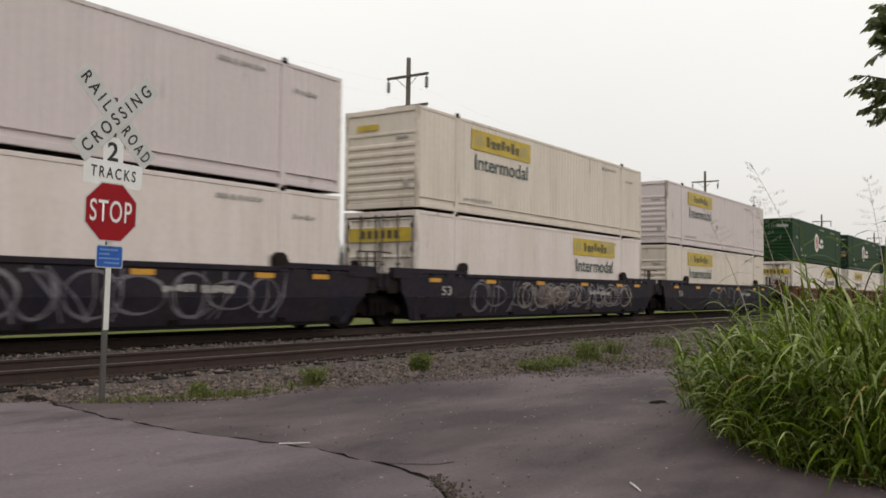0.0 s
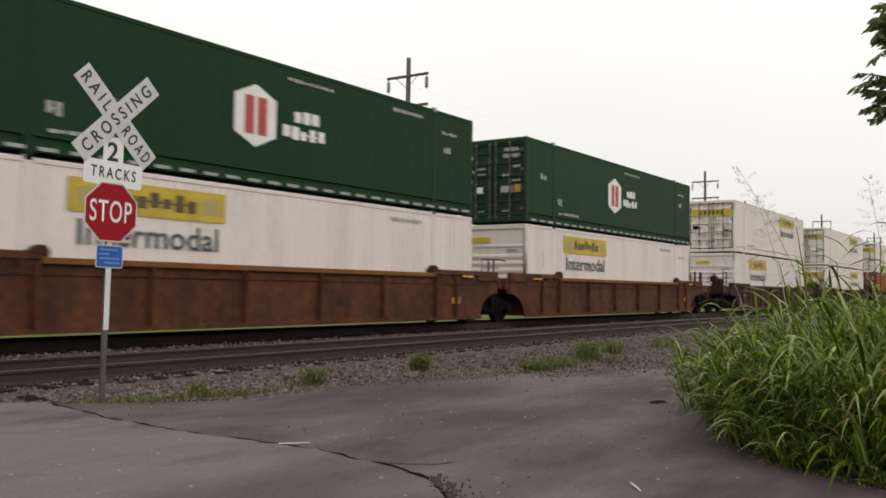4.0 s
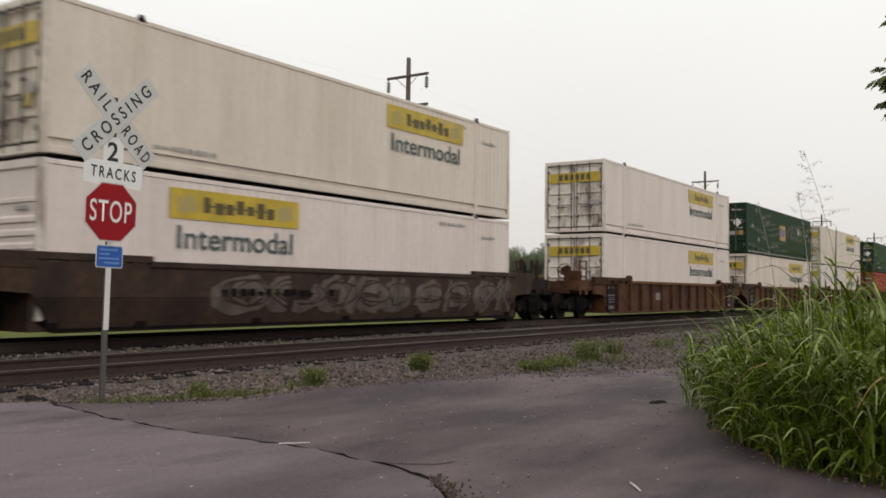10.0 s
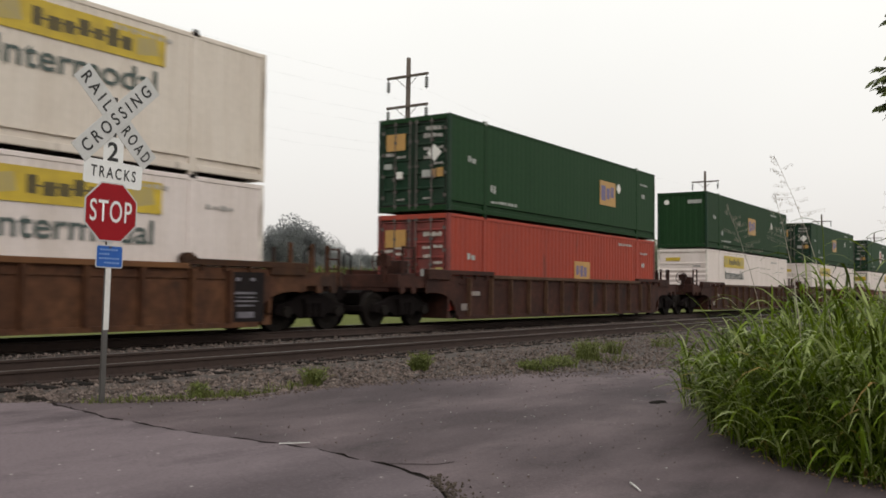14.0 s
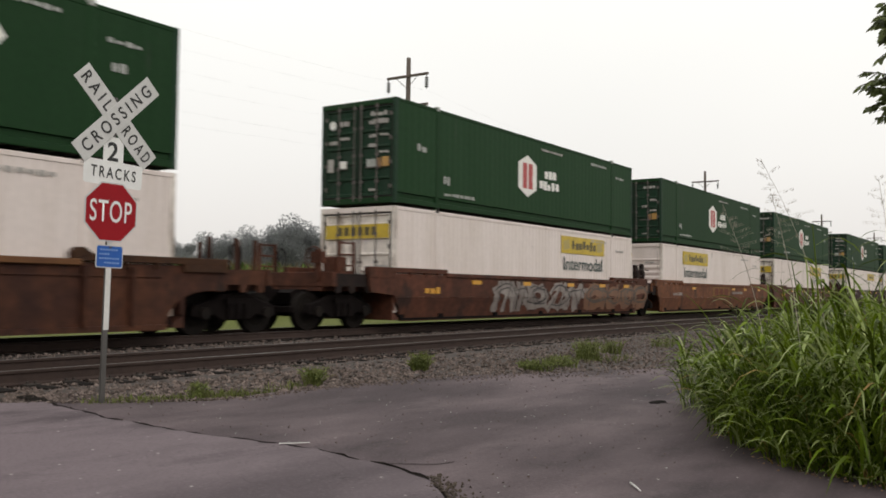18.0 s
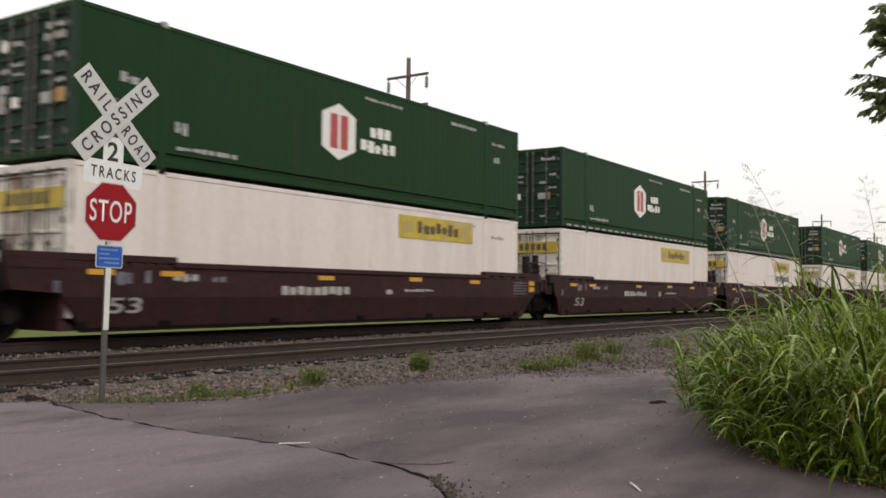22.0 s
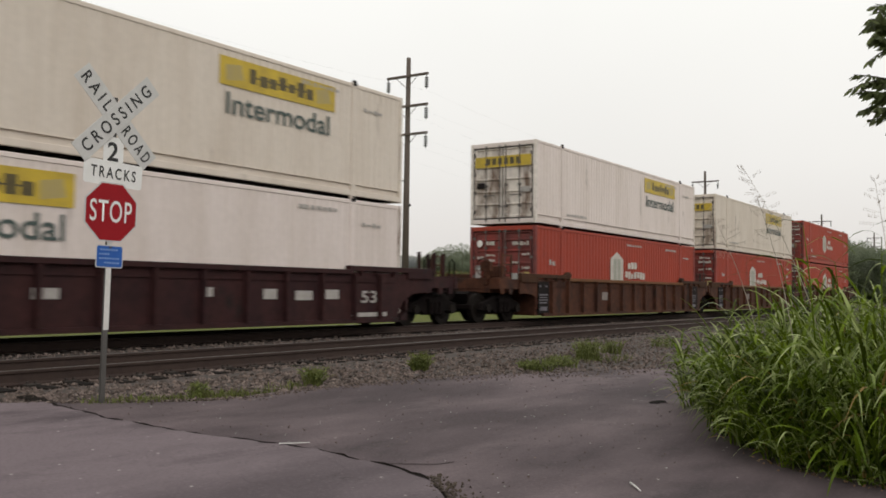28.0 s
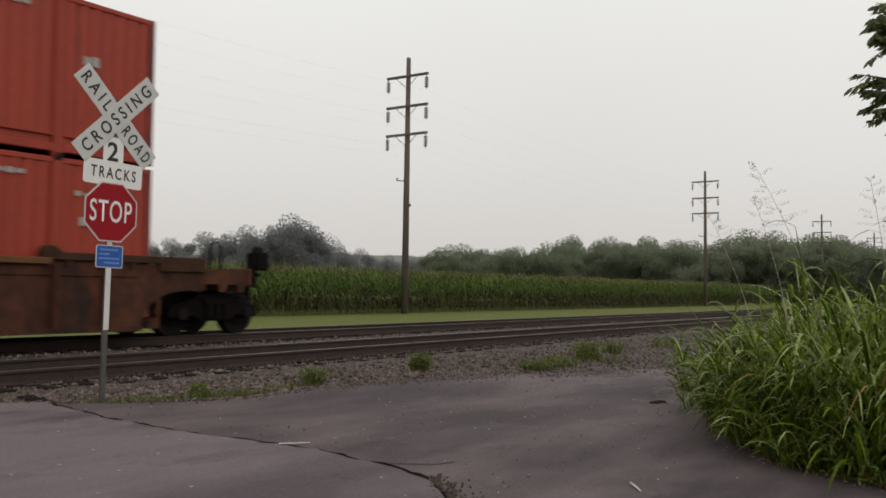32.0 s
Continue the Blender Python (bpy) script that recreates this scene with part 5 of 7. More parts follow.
        side_bars(car, [(LONG - 0.55, LONG + 0.3, 1.24 - 0.085 * k, 1.285 - 0.085 * k, 5 + k % 3) for k in range(5)], "tag_grey", seed)
        side_bars(car, ((0.9, 1.35, 1.05, 1.25, 1), (3.2, 3.6, 1.1, 1.22, 2)), "tag_grey", seed)
        part("lettering", word("53", 0.75, 0.3, "grey_mark", 0.006, 0.016), car, at=Matrix.Translation((0.75, -SIDE + 0.072, 0.5)) @ Matrix.Rotation(math.atan(0.24), 4, "X"))
    elif kind == "wine":
        side_bars(car, ((0.4, 1.5, 0.9, 1.0, 4), (0.4, 1.4, 0.72, 0.8, 4), (2.4, 3.0, 0.85, 1.05, 1), (3.4, 4.2, 0.8, 1.0, 1), (5.6, 6.2, 0.75, 0.98, 1), (9.4, 9.6, 0.8, 1.0, 1),
                                           (11.0, 11.7, 0.72, 0.98, 1), (12.0, 12.7, 0.72, 0.98, 1), (13.0, 13.6, 0.72, 0.98, 1), (0.5, 2.2, 0.3, 0.42, 1), (14.0, 16.0, 0.3, 0.42, 1)), "grey_mark", seed, 0.05)
        part("lettering", word("53", 0.62, 0.3, "grey_mark", 0.006, 0.016), car, at=Matrix.Translation((14.35, -SIDE + 0.054, 0.66)))
    elif kind in ("tan", "rusty"):
        for x, w in ((-0.08, 0.76), (15.15, 0.9)) if seed != 27 else ((-0.08, 0.76),):
            p = part("data_panel", kept(("data panel", w), lambda: Shape().box(0, w, -SIDE + 0.02, -SIDE + 0.058, 0.28, 1.33).mesh("data_panel", "black")), car, "black data panel", at=Matrix.Translation((x, 0, 0)))
            for k, (a, b, z, t) in enumerate(((0.06, 0.66, 0.86, 0.05), (0.1, 0.62, 0.78, 0.03), (0.06, 0.7, 0.70, 0.03), (0.1, 0.6, 0.60, 0.04), (0.08, 0.2, 1.14, 0.07), (0.5, 0.62, 1.14, 0.07), (0.12, 0.6, 0.36, 0.13))):
                part("number_mark", kept(("data line", k), lambda: Shape().box(a, b, -SIDE + 0.012, -SIDE + 0.022, z, z + t).mesh("number_mark", "tag_grey")), p)
        part("number_mark", kept(("panel", kind), lambda: Shape().box(5.1, 5.6, -SIDE + 0.04, -SIDE + 0.056, 0.7, 1.0).mesh("lettering_bars", "tag_light")), car)
    elif kind == "orange":
        for x in (0.2, 3.2, 7.1, 11.0, 15.4):
            part("reflector", kept(("low amber", x), lambda: Shape().box(x, x + 0.55, -SIDE - 0.01, -SIDE + 0.07, 1.38, 1.44).mesh("reflector", "amber")), car)
        part("reflector", kept("amber end", lambda: Shape().box(14.9, 15.3, -SIDE + 0.03, -SIDE + 0.058, 0.62, 0.8).mesh("reflector", "amber")), car)
    else:
        part("number_mark", kept(("plain", kind), lambda: Shape().box(0.5, 0.85, -SIDE + 0.04, -SIDE + 0.056, 0.42, 0.62).box(1.0, 1.5, -SIDE + 0.04, -SIDE + 0.056, 0.85, 0.98).mesh("lettering_bars", "tag_light")), car)
    return car


# The consist, from head to tail: place of the leading container end at 16 s, car kind, upper and lower box (style, livery, leading end).
P, N, D, F = "panel", "none", "doors", "front"
CONSIST = [
    (-295.06, "blue", ("pale", P, F), ("white", P, F)), (-275.72, "blue", ("cream", P, F), ("white", P, D)), (-256.45, "blue", ("pale", P, F), ("cream", P, F)),
    (-233.04, "orange", ("green", "hexagon", F), ("white", P, D)), (-213.62, "orange", ("green", "hexagon", D), ("white", P, F)), (-194.14, "orange", ("green", "hexagon", D), ("white", P, F)),
    (-170.70, "brown", ("white", P, D), ("white", P, F)), (-147.36, "brown", ("white", "old_panel", D), ("white", P, D)), (-123.90, "brown", ("white", P, D), ("red", "hexagon", D)),
    (-100.67, "grimy", ("cream", P, D), ("white", P, F)),
    (-77.15, "tan", ("white", P, D), ("white", P, D)), (-57.65, "tan", ("green", "square", D), ("cream", P, D)), (-38.17, "tan", ("cream", P, D), ("white", P, D)),
    (-14.67, "brown", ("green", "square_far", D), ("red", "small_square", D)), (8.63, "brown", ("green", "square", F), ("white", P, F)), (31.99, "russet", ("green", "square", D), ("white", P, F)),
    (55.32, "oxide", ("green", "hexagon", D), ("white", P, D)), (74.86, "ochre", ("green", "hexagon", D), ("white", P, F)), (94.23, "oxide", ("green", "hexagon", D), ("white", P, D)),
    (117.83, "maroon", ("green", "hexagon", D), ("plain", "panel_only", D)), (137.16, "maroon", ("green", "hexagon", D), ("plain", "panel_only", D)), (156.61, "maroon", ("green", "hexagon", D), ("white", P, D)),
    (180.05, "wine", ("green", "hexagon", D), ("white", "old_panel", D)), (199.57, "wine", ("green", "hexagon", D), ("white", "old_panel", D)), (218.95, "wine", ("cream", P, D), ("white", P, F)),
    (242.63, "rusty", ("white", P, D), ("red", "hexagon", D)), (262.07, "rusty", ("cream", P, D), ("red", "hexagon", D)), (281.64, "rusty", ("red", "hexagon", D), ("red", "hexagon", D)),
]
RIDE = [0.018, -0.037, -0.050, -0.029, -0.048, -0.003, 0.002, -0.006, -0.020, -0.018, 0.052, 0.057, 0.024, 0.002, 0.011, 0.020, -0.006, -0.026, -0.014, 0.016, 0.016, 0.022, 0.007, 0.011, -0.009, -0.004, 0.002, 0.012]      # how high each stack rides
HEADS = (0, 3, 6, 7, 8, 9, 10, 13, 14, 15, 16, 19, 22, 25, 28)     # units that begin a car
DASHED = (4, 5, 11, 20, 21, 22, 23)
NOTE = {"panel": "yellow sign panel", "old_panel": "faded yellow sign panel", "panel_only": "plain yellow sign panel", "hexagon": "white six-sided emblem",
        "square": "orange square emblem", "square_far": "orange square emblem", "small_square": "small orange emblem", "none": "unmarked"}
CAR_NOTE = {"blue": "dark blue-black well car with sprayed graffiti on its sides", "orange": "rust-orange ribbed well car with a bright upper chord", "brown": "dirty brown ribbed well car on two trucks",
            "grimy": "grimy brown smooth-sided well car with faded graffiti", "tan": "tan-brown ribbed well car with black data panels", "oxide": "red-oxide smooth well car with large graffiti",
            "ochre": "tan-red smooth well car with a dull lettered patch", "maroon": "dark maroon smooth well car with amber reflectors", "wine": "dark wine-red ribbed well car with white markings", "rusty": "rusty brown ribbed well car", "russet": "worn russet-brown ribbed well car"}


# small hitches of the clip's clock: seconds and lag
CLOCK = [(0.0, 0.040), (9.2, 0.040), (9.3, 0.0), (10.5, 0.002), (13.0, 0.002), (16.0, 0.0), (19.0, -0.004), (22.0, -0.004), (24.0, 0.002), (25.5, 0.009), (28.0, 0.007), (29.0, 0.007), (30.0, 0.001), (31.0, -0.004), (32.0, -0.010)]


def clock(t):
    for (a, da), (b, db) in zip(CLOCK, CLOCK[1:]):
        if a <= t <= b:
            return t + da + (db - da) * (t - a) / (b - a)
    return t


def train_x(start, t):
    u = clock(t) - 16.0
    return start - (18.16056 * u - 0.019521 * u ** 2 + 0.00025295 * u ** 3)


MOVING = []
for i, (start, kind, upper, lower) in enumerate(CONSIST):
    left = "coupler" if i in HEADS else "rest"
    right = "coupler" if i + 1 in HEADS else "shared"
    at = Matrix.Translation((train_x(start, 0), RAIL_Y, 0))
    MOVING.append((well_car(kind, left, right, i, at, CAR_NOTE[kind]), start, 0.0))
    for tier, (style, mark, end), z in (("lower", lower, 0.355 + RIDE[i]), ("upper", upper, 0.355 + RIDE[i] + TALL)):
        where = at @ Matrix.Translation((0, 0, z))
        b = container(style, mark, end, tier, i * 2 + (tier == "upper"), NOTE[mark], where, tier == "upper" and i in DASHED)
        MOVING.append((b, start, z))


# ---------------------------------------------------------------- ground, tracks and road
def profile_sheet(rows, xs):
    s = Shape()
    verts = [(x, y, z) for x in xs for y, z in rows]
    n = len(rows)
    faces = [(i * n + j, (i + 1) * n + j, (i + 1) * n + j + 1, i * n + j + 1) for i in range(len(xs) - 1) for j in range(n - 1)]
    return s.add(verts, faces)


LAWN = [(-3000, -0.62), (-30, -0.62), (0, -0.60), (8.0, -0.32), (19.5, -0.38), (26, -0.32), (60, -0.30), (3000, -0.30)]
ground = setting("ground", profile_sheet(LAWN, [-3000, -400, -100, -40, -10, 0, 10, 20, 40, 80, 160, 400, 3000]), "lawn", "mown green grass reaching to a cornfield")


def road_z(y):
    return -0.54 + (0.04 if y > 0 else 0.004) * y


BED = [(4.0, -0.43), (6.5, -0.33), (7.8, -0.27), (8.5, -0.25), (9.25, -0.215), (9.42, -0.192), (9.57, -0.186), (9.61, -0.197), (9.93, -0.197), (10.1, -0.215), (11.9, -0.215), (12.7, -0.215), (13.7, -0.215), (14.3, -0.195), (17.1, -0.195), (17.6, -0.22), (18.9, -0.42)]
bed = setting("ballast_bed", profile_sheet(BED, [-250, -60, -20] + [i * 2.0 for i in range(-5, 31)] + [80, 140, 300, 800]), "ballast", "grey-brown crushed stone ballast bed")

RAIL = [(-0.07, -0.17), (0.07, -0.17), (0.07, -0.155), (0.012, -0.135), (0.009, -0.045), (0.034, -0.035), (0.036, -0.006), (0.028, -0.003), (-0.028, -0.003), (-0.036, -0.006),
        (-0.034, -0.035), (-0.009, -0.045), (-0.012, -0.135), (-0.07, -0.155)]


def track(centre, label):
    """Two rails on timber ties, as parts of one piece of the setting."""
    base = tagged(new("railway_track", Shape().box(-200, 700, centre - 1.2, centre + 1.2, -0.30, -0.225).mesh("railway_track", "ballast")), label, kind="structure")
    for dy in (-0.7525, 0.7525):
        r = part("rail", Shape().extrude([(centre + dy + a, b) for a, b in RAIL], 0, -220, 760).mesh("rail", "rail"), base, "rusty steel rail")
        part("rail_head", Shape().extrude([(centre + dy - 0.03, -0.004), (centre + dy + 0.03, -0.004), (centre + dy + 0.027, 0.0), (centre + dy - 0.027, 0.0)], 0, -220, 760).mesh("rail_head", "rail_head"), r, "polished running surface")
    tie = kept("tie", lambda: rounded(Shape().box(-0.11, 0.11, -1.3, 1.3, -0.34, -0.172), 0.012).mesh("tie", "tie"))
    plates = kept("plates", tie_plates)
    rnd = random.Random(int(centre * 10))
    for i in range(150):
        x = -4 + i * 0.508
        t = part("tie", tie, base, at=Matrix.Translation((x + rnd.uniform(-0.02, 0.02), centre + rnd.uniform(-0.05, 0.05), rnd.uniform(-0.008, 0.004))) @ Matrix.Rotation(rnd.uniform(-0.012, 0.012), 4, "Z"))
        if x < 26 and centre < 12:
            part("tie_plate", plates, t)
    return base


def tie_plates():
    s = Shape()
    for y in (-0.7525, 0.7525):
        s.box(-0.09, 0.09, y - 0.17, y + 0.17, -0.174, -0.155)
        for dx, dy in ((-0.05, -0.1), (0.05, 0.1), (0.05, -0.1), (-0.05, 0.1)):
            s.box(dx - 0.012, dx + 0.012, y + dy - 0.012, y + dy + 0.012, -0.16, -0.125)
    return s.mesh("tie_plate", "plate")


track(10.75, "near railway track of rusty rails on timber ties")
track(RAIL_Y, "far railway track that carries the train")


def stones(seed, count, place, size):
    """Loose angular stones; place gives x, y, z from a random source."""
    rnd = random.Random(seed)
    s = Shape()
    verts, faces = [], []
    for _ in range(count):
        x, y, z = place(rnd)
        r = size * rnd.uniform(0.5, 1.25)
        a = rnd.uniform(0, 6.3)
        ca, sa = math.cos(a), math.sin(a)
        n = len(verts)
        for px, py, pz in ((1, 0, 0), (-0.9, 0.2, 0.1), (0.1, 0.8, -0.1), (-0.1, -0.85, 0.1), (0.2, 0.1, 0.75), (-0.2, -0.1, -0.7)):
            px, py, pz = (px + rnd.uniform(-0.3, 0.3)) * r, (py + rnd.uniform(-0.3, 0.3)) * r, (pz + rnd.uniform(-0.25, 0.25)) * r
            verts.append((x + px * ca - py * sa, y + px * sa + py * ca, z + pz))
        for f in ((0, 2, 4), (2, 1, 4), (1, 3, 4), (3, 0, 4), (2, 0, 5), (1, 2, 5), (3, 1, 5), (0, 3, 5)):
            faces.append(tuple(n + k for k in f))
    return s.add(verts, faces)


def bed_z(y):
    for (a, za), (b, zb) in zip(BED, BED[1:]):
        if a <= y <= b:
            return za + (zb - za) * (y - a) / (b - a)
    return -0.3


# the asphalt's edge towards the ballast, and the joint between its two surfaces
EDGE = [(-40, 9.0), (4.0, 9.0), (5.2, 8.8), (5.7, 8.35), (6.2, 8.0), (7.2, 7.55), (8.2, 7.6), (9.6, 7.55), (10.9, 7.3), (13.0, 6.5), (15.7, 5.5), (20, 4.6), (40, 4.0)]
JOINT = [(-8, 2.6), (2.0, 4.3), (3.3, 5.0), (3.7, 5.42), (4.27, 5.62), (4.8, 5.65), (5.25, 5.6), (6.1, 5.42), (7.35, 5.38), (8.2, 5.42), (9.5, 5.6)]


def along(table, x):
    for (a, ya), (b, yb) in zip(table, table[1:]):
        if a <= x <= b:
            return ya + (yb - ya) * (x - a) / (b - a)
    return table[-1][1] if x > table[-1][0] else table[0][1]


def wobble(x, y, k=1.0):
    return noise.noise((x * k, y * k, 3.7))


def surface_z(x, y):
    return road_z(y) + 0.012 * wobble(x, y, 0.5) + 0.004 * wobble(x, y, 2.3)


def joint_x(y):
    return along(JOINT, y) + 0.06 * wobble(y, 1.0, 2.0) + 0.045 * wobble(y, 4.0, 7.0) + 0.02 * wobble(y, 8.0, 19.0)


def asphalt_sheet(right):
    nu, nv = 60, 200
    verts, faces = [], []
    for i in range(nu + 1):
        u = i / nu
        for j in range(nv + 1):
            v = 1 - (1 - j / nv) ** 1.2
            if right:
                x0 = 5.6 + 34 * u ** 1.6
            else:
                x0 = 5.6 - 46 * u ** 2
            edge = along(EDGE, x0) + 0.10 * wobble(x0, 2.0, 1.3) + 0.05 * wobble(x0, 6.0, 5.0)
            y = -9 + (edge + 9) * v
            x = x0 + (joint_x(y) - 5.6 + (0.024 if right else -0.026) * (0.5 + 2.6 * abs(wobble(y, 9.0, 5.0)))) * (1 - u)
            z = surface_z(x, y) - (0.06 if j == nv else 0) - (0.05 if i == 0 and not right else 0)
            if not right:
                z += 0.01
            verts.append((x, y, z))
    n = nv + 1
    for i in range(nu):
        for j in range(nv):
            a = i * n + j
            faces.append((a, a + n, a + n + 1, a + 1) if right else (a, a + 1, a + n + 1, a + n))
    return Shape().add(verts, faces)


setting("road", asphalt_sheet(False), "old_asphalt", "pale worn asphalt road with a cracked edge")
setting("pavement", asphalt_sheet(True), "asphalt", "darker patched asphalt apron beside the track")
joint = Shape()
joint.ribbon([(joint_x(y), y, surface_z(joint_x(y), y) - 0.008) for y in [-8 + 0.1 * i for i in range(172)]], [0.2] * 172, (1, 0, 0))
setting("road_joint", joint, "crack", "dirt-filled open crack in the asphalt")


def hairline(points, wide, seed):
    """A thin crack that wanders between the points."""
    pts = []
    for (xa, ya), (xb, yb) in zip(points, points[1:]):
        for k in range(10):
            x, y = xa + (xb - xa) * k / 10, ya + (yb - ya) * k / 10
            x, y = x + 0.05 * wobble(x + seed, y, 3.0) + 0.02 * wobble(x, y + seed, 9.0), y + 0.05 * wobble(y + seed, x, 3.0)
            pts.append((x, y, surface_z(x, y) + 0.014 if x < joint_x(y) else surface_z(x, y) + 0.004))
    way = Vector(pts[-1]) - Vector(pts[0])
    setting("asphalt_crack", Shape().ribbon(pts, [wide * (0.5 + 0.5 * abs(wobble(k, seed, 0.6))) for k in range(len(pts))], (-way.y, way.x, 0)), "crack", "thin dirty crack in the asphalt")


hairline([(5.62, 4.27), (5.9, 4.02), (6.1, 3.95)], 0.025, 1.0)


def shoulder(rnd):
    x = 3.0 + 27 * rnd.random() ** 1.4
    low = along(EDGE, x) + 0.02
    y = low + (9.55 - low) * rnd.random()
    return x, y, bed_z(y) + (rnd.uniform(-0.018, -0.004) if y > 9.2 else rnd.uniform(-0.008, 0.016))


def between(rnd):
    x, y = 3.0 + 40 * rnd.random() ** 1.3, rnd.uniform(11.6, 14.7)
    return x, y, bed_z(y) + rnd.uniform(-0.01, 0.02)


def crib(rnd):
    # heaped between the ties, and kept off them
    x, y = 3.0 + 30 * rnd.random() ** 1.3, 9.5 + 2.6 * rnd.random() ** 1.5
    x = -4 + 0.508 * (round((x + 4) / 0.508) + 0.5) + rnd.uniform(-0.135, 0.135)
    return x, y, bed_z(y) + rnd.uniform(0.0, 0.026)


for name, seed, count, place, size in (("ballast_shoulder", 4, 15000, shoulder, 0.034), ("ballast_between_tracks", 5, 9000, between, 0.036), ("ballast_cribs", 6, 6500, crib, 0.030)):
    tagged(new("ballast_stones", stones(seed, count, place, size).mesh(name, "stone")), "loose grey and brown crushed stone", "gravel", kind="stuff")


def debris(rnd):
    y = 2.6 + 5.5 * rnd.random()
    x = rnd.uniform(3.0, 13.0)
    return x, y, surface_z(x, y) + 0.003


tagged(new("loose_grit", stones(8, 520, debris, 0.010).mesh("loose_grit", "stone")), "small scattered grit on the asphalt", "grit", kind="stuff")
def spill(rnd):
    x = 4.5 + 12.5 * rnd.random()
    y = along(EDGE, x) - abs(rnd.gauss(0, 0.10 + 0.32 * max(0.0, min(1.0, (x - 8.5) / 3))))
    return x, y, surface_z(x, y) + 0.006


tagged(new("spilt_gravel", stones(28, 1500, spill, 0.017).mesh("spilt_gravel", "stone")), "small gravel spilt over the edge of the asphalt", "gravel", kind="stuff")
tagged(new("pale_grit", stones(18, 130, debris, 0.0085).mesh("pale_grit", "mark")), "scattered pale chips on the asphalt", "grit", kind="stuff")


def litter(rnd):
    y = 2.2 + 1.6 * rnd.random()
    x = joint_x(y) + rnd.gauss(0.06, 0.05 + 0.12 * (3.8 - y))
    return x, y, road_z(y) + 0.004


tagged(new("crumbled_asphalt", stones(9, 420, litter, 0.015).mesh("crumbled_asphalt", "soil")), "crumbled asphalt and dirt at the crack", "rubble", kind="stuff")


def twig(points, r, label):
    pts = [(x, y, surface_z(x, y) + 0.016) for x, y in points]
    s = Shape().tube(pts, [r * 1.1, r, r * 0.7][:len(pts)], 6)
    ob = thing("stick", Matrix.Identity(4), label, "stick", mesh=s.mesh("stick", "post_white"))
    return ob


twig([(5.54, 5.34), (5.62, 5.28), (5.76, 5.20)], 0.0045, "bleached bare stick lying on the asphalt")
twig([(6.36, 2.61), (6.28, 2.54), (6.18, 2.46)], 0.007, "short pale stick lying on the asphalt")

hole = [(10.85 + (0.20 + 0.09 * wobble(k, 3.0, 0.9)) * math.cos(k * 0.35), 4.1 + (0.09 + 0.07 * wobble(k, 8.0, 1.1)) * math.sin(k * 0.35)) for k in range(18)]
# flat near-black patch laid on the asphalt in place of a hollow
setting("pothole", Shape().add([(x, y, surface_z(x, y) + 0.006) for x, y in hole] + [(10.9, 4.1, surface_z(10.9, 4.1) + 0.004)], [(k, (k + 1) % 18, 18) for k in range(18)]), "crack", "dark pothole in the asphalt")

# ---------------------------------------------------------------- crossing sign
SIGN = (5.852, 8.125)


def blade_shape():
    s = Shape().box(-0.602, 0.602, -0.006, 0.0, -0.116, 0.116)
    return rounded(s, 0.0018).mesh("blade", "sign_white")


def plate_shape(w, h, mat, r=0.03, depth=0.005):
    ring = []
    for cx, cz, a0 in ((w / 2 - r, h / 2 - r, 0), (-w / 2 + r, h / 2 - r, 90), (-w / 2 + r, -h / 2 + r, 180), (w / 2 - r, -h / 2 + r, 270)):
        ring += [(cx + r * math.cos(radians(a0 + 30 * k)), cz + r * math.sin(radians(a0 + 30 * k))) for k in range(4)]
    return Shape().extrude(ring, 1, -depth, 0.0).mesh("plate", mat)


def octagon(d, mat, depth):
    r = d / 2 / math.cos(math.pi / 8)
    ring = [(r * math.cos(math.pi / 8 + k * math.pi / 4), r * math.sin(math.pi / 8 + k * math.pi / 4)) for k in range(8)]
    return Shape().extrude(ring, 1, -depth, 0.0).mesh("plate", mat)


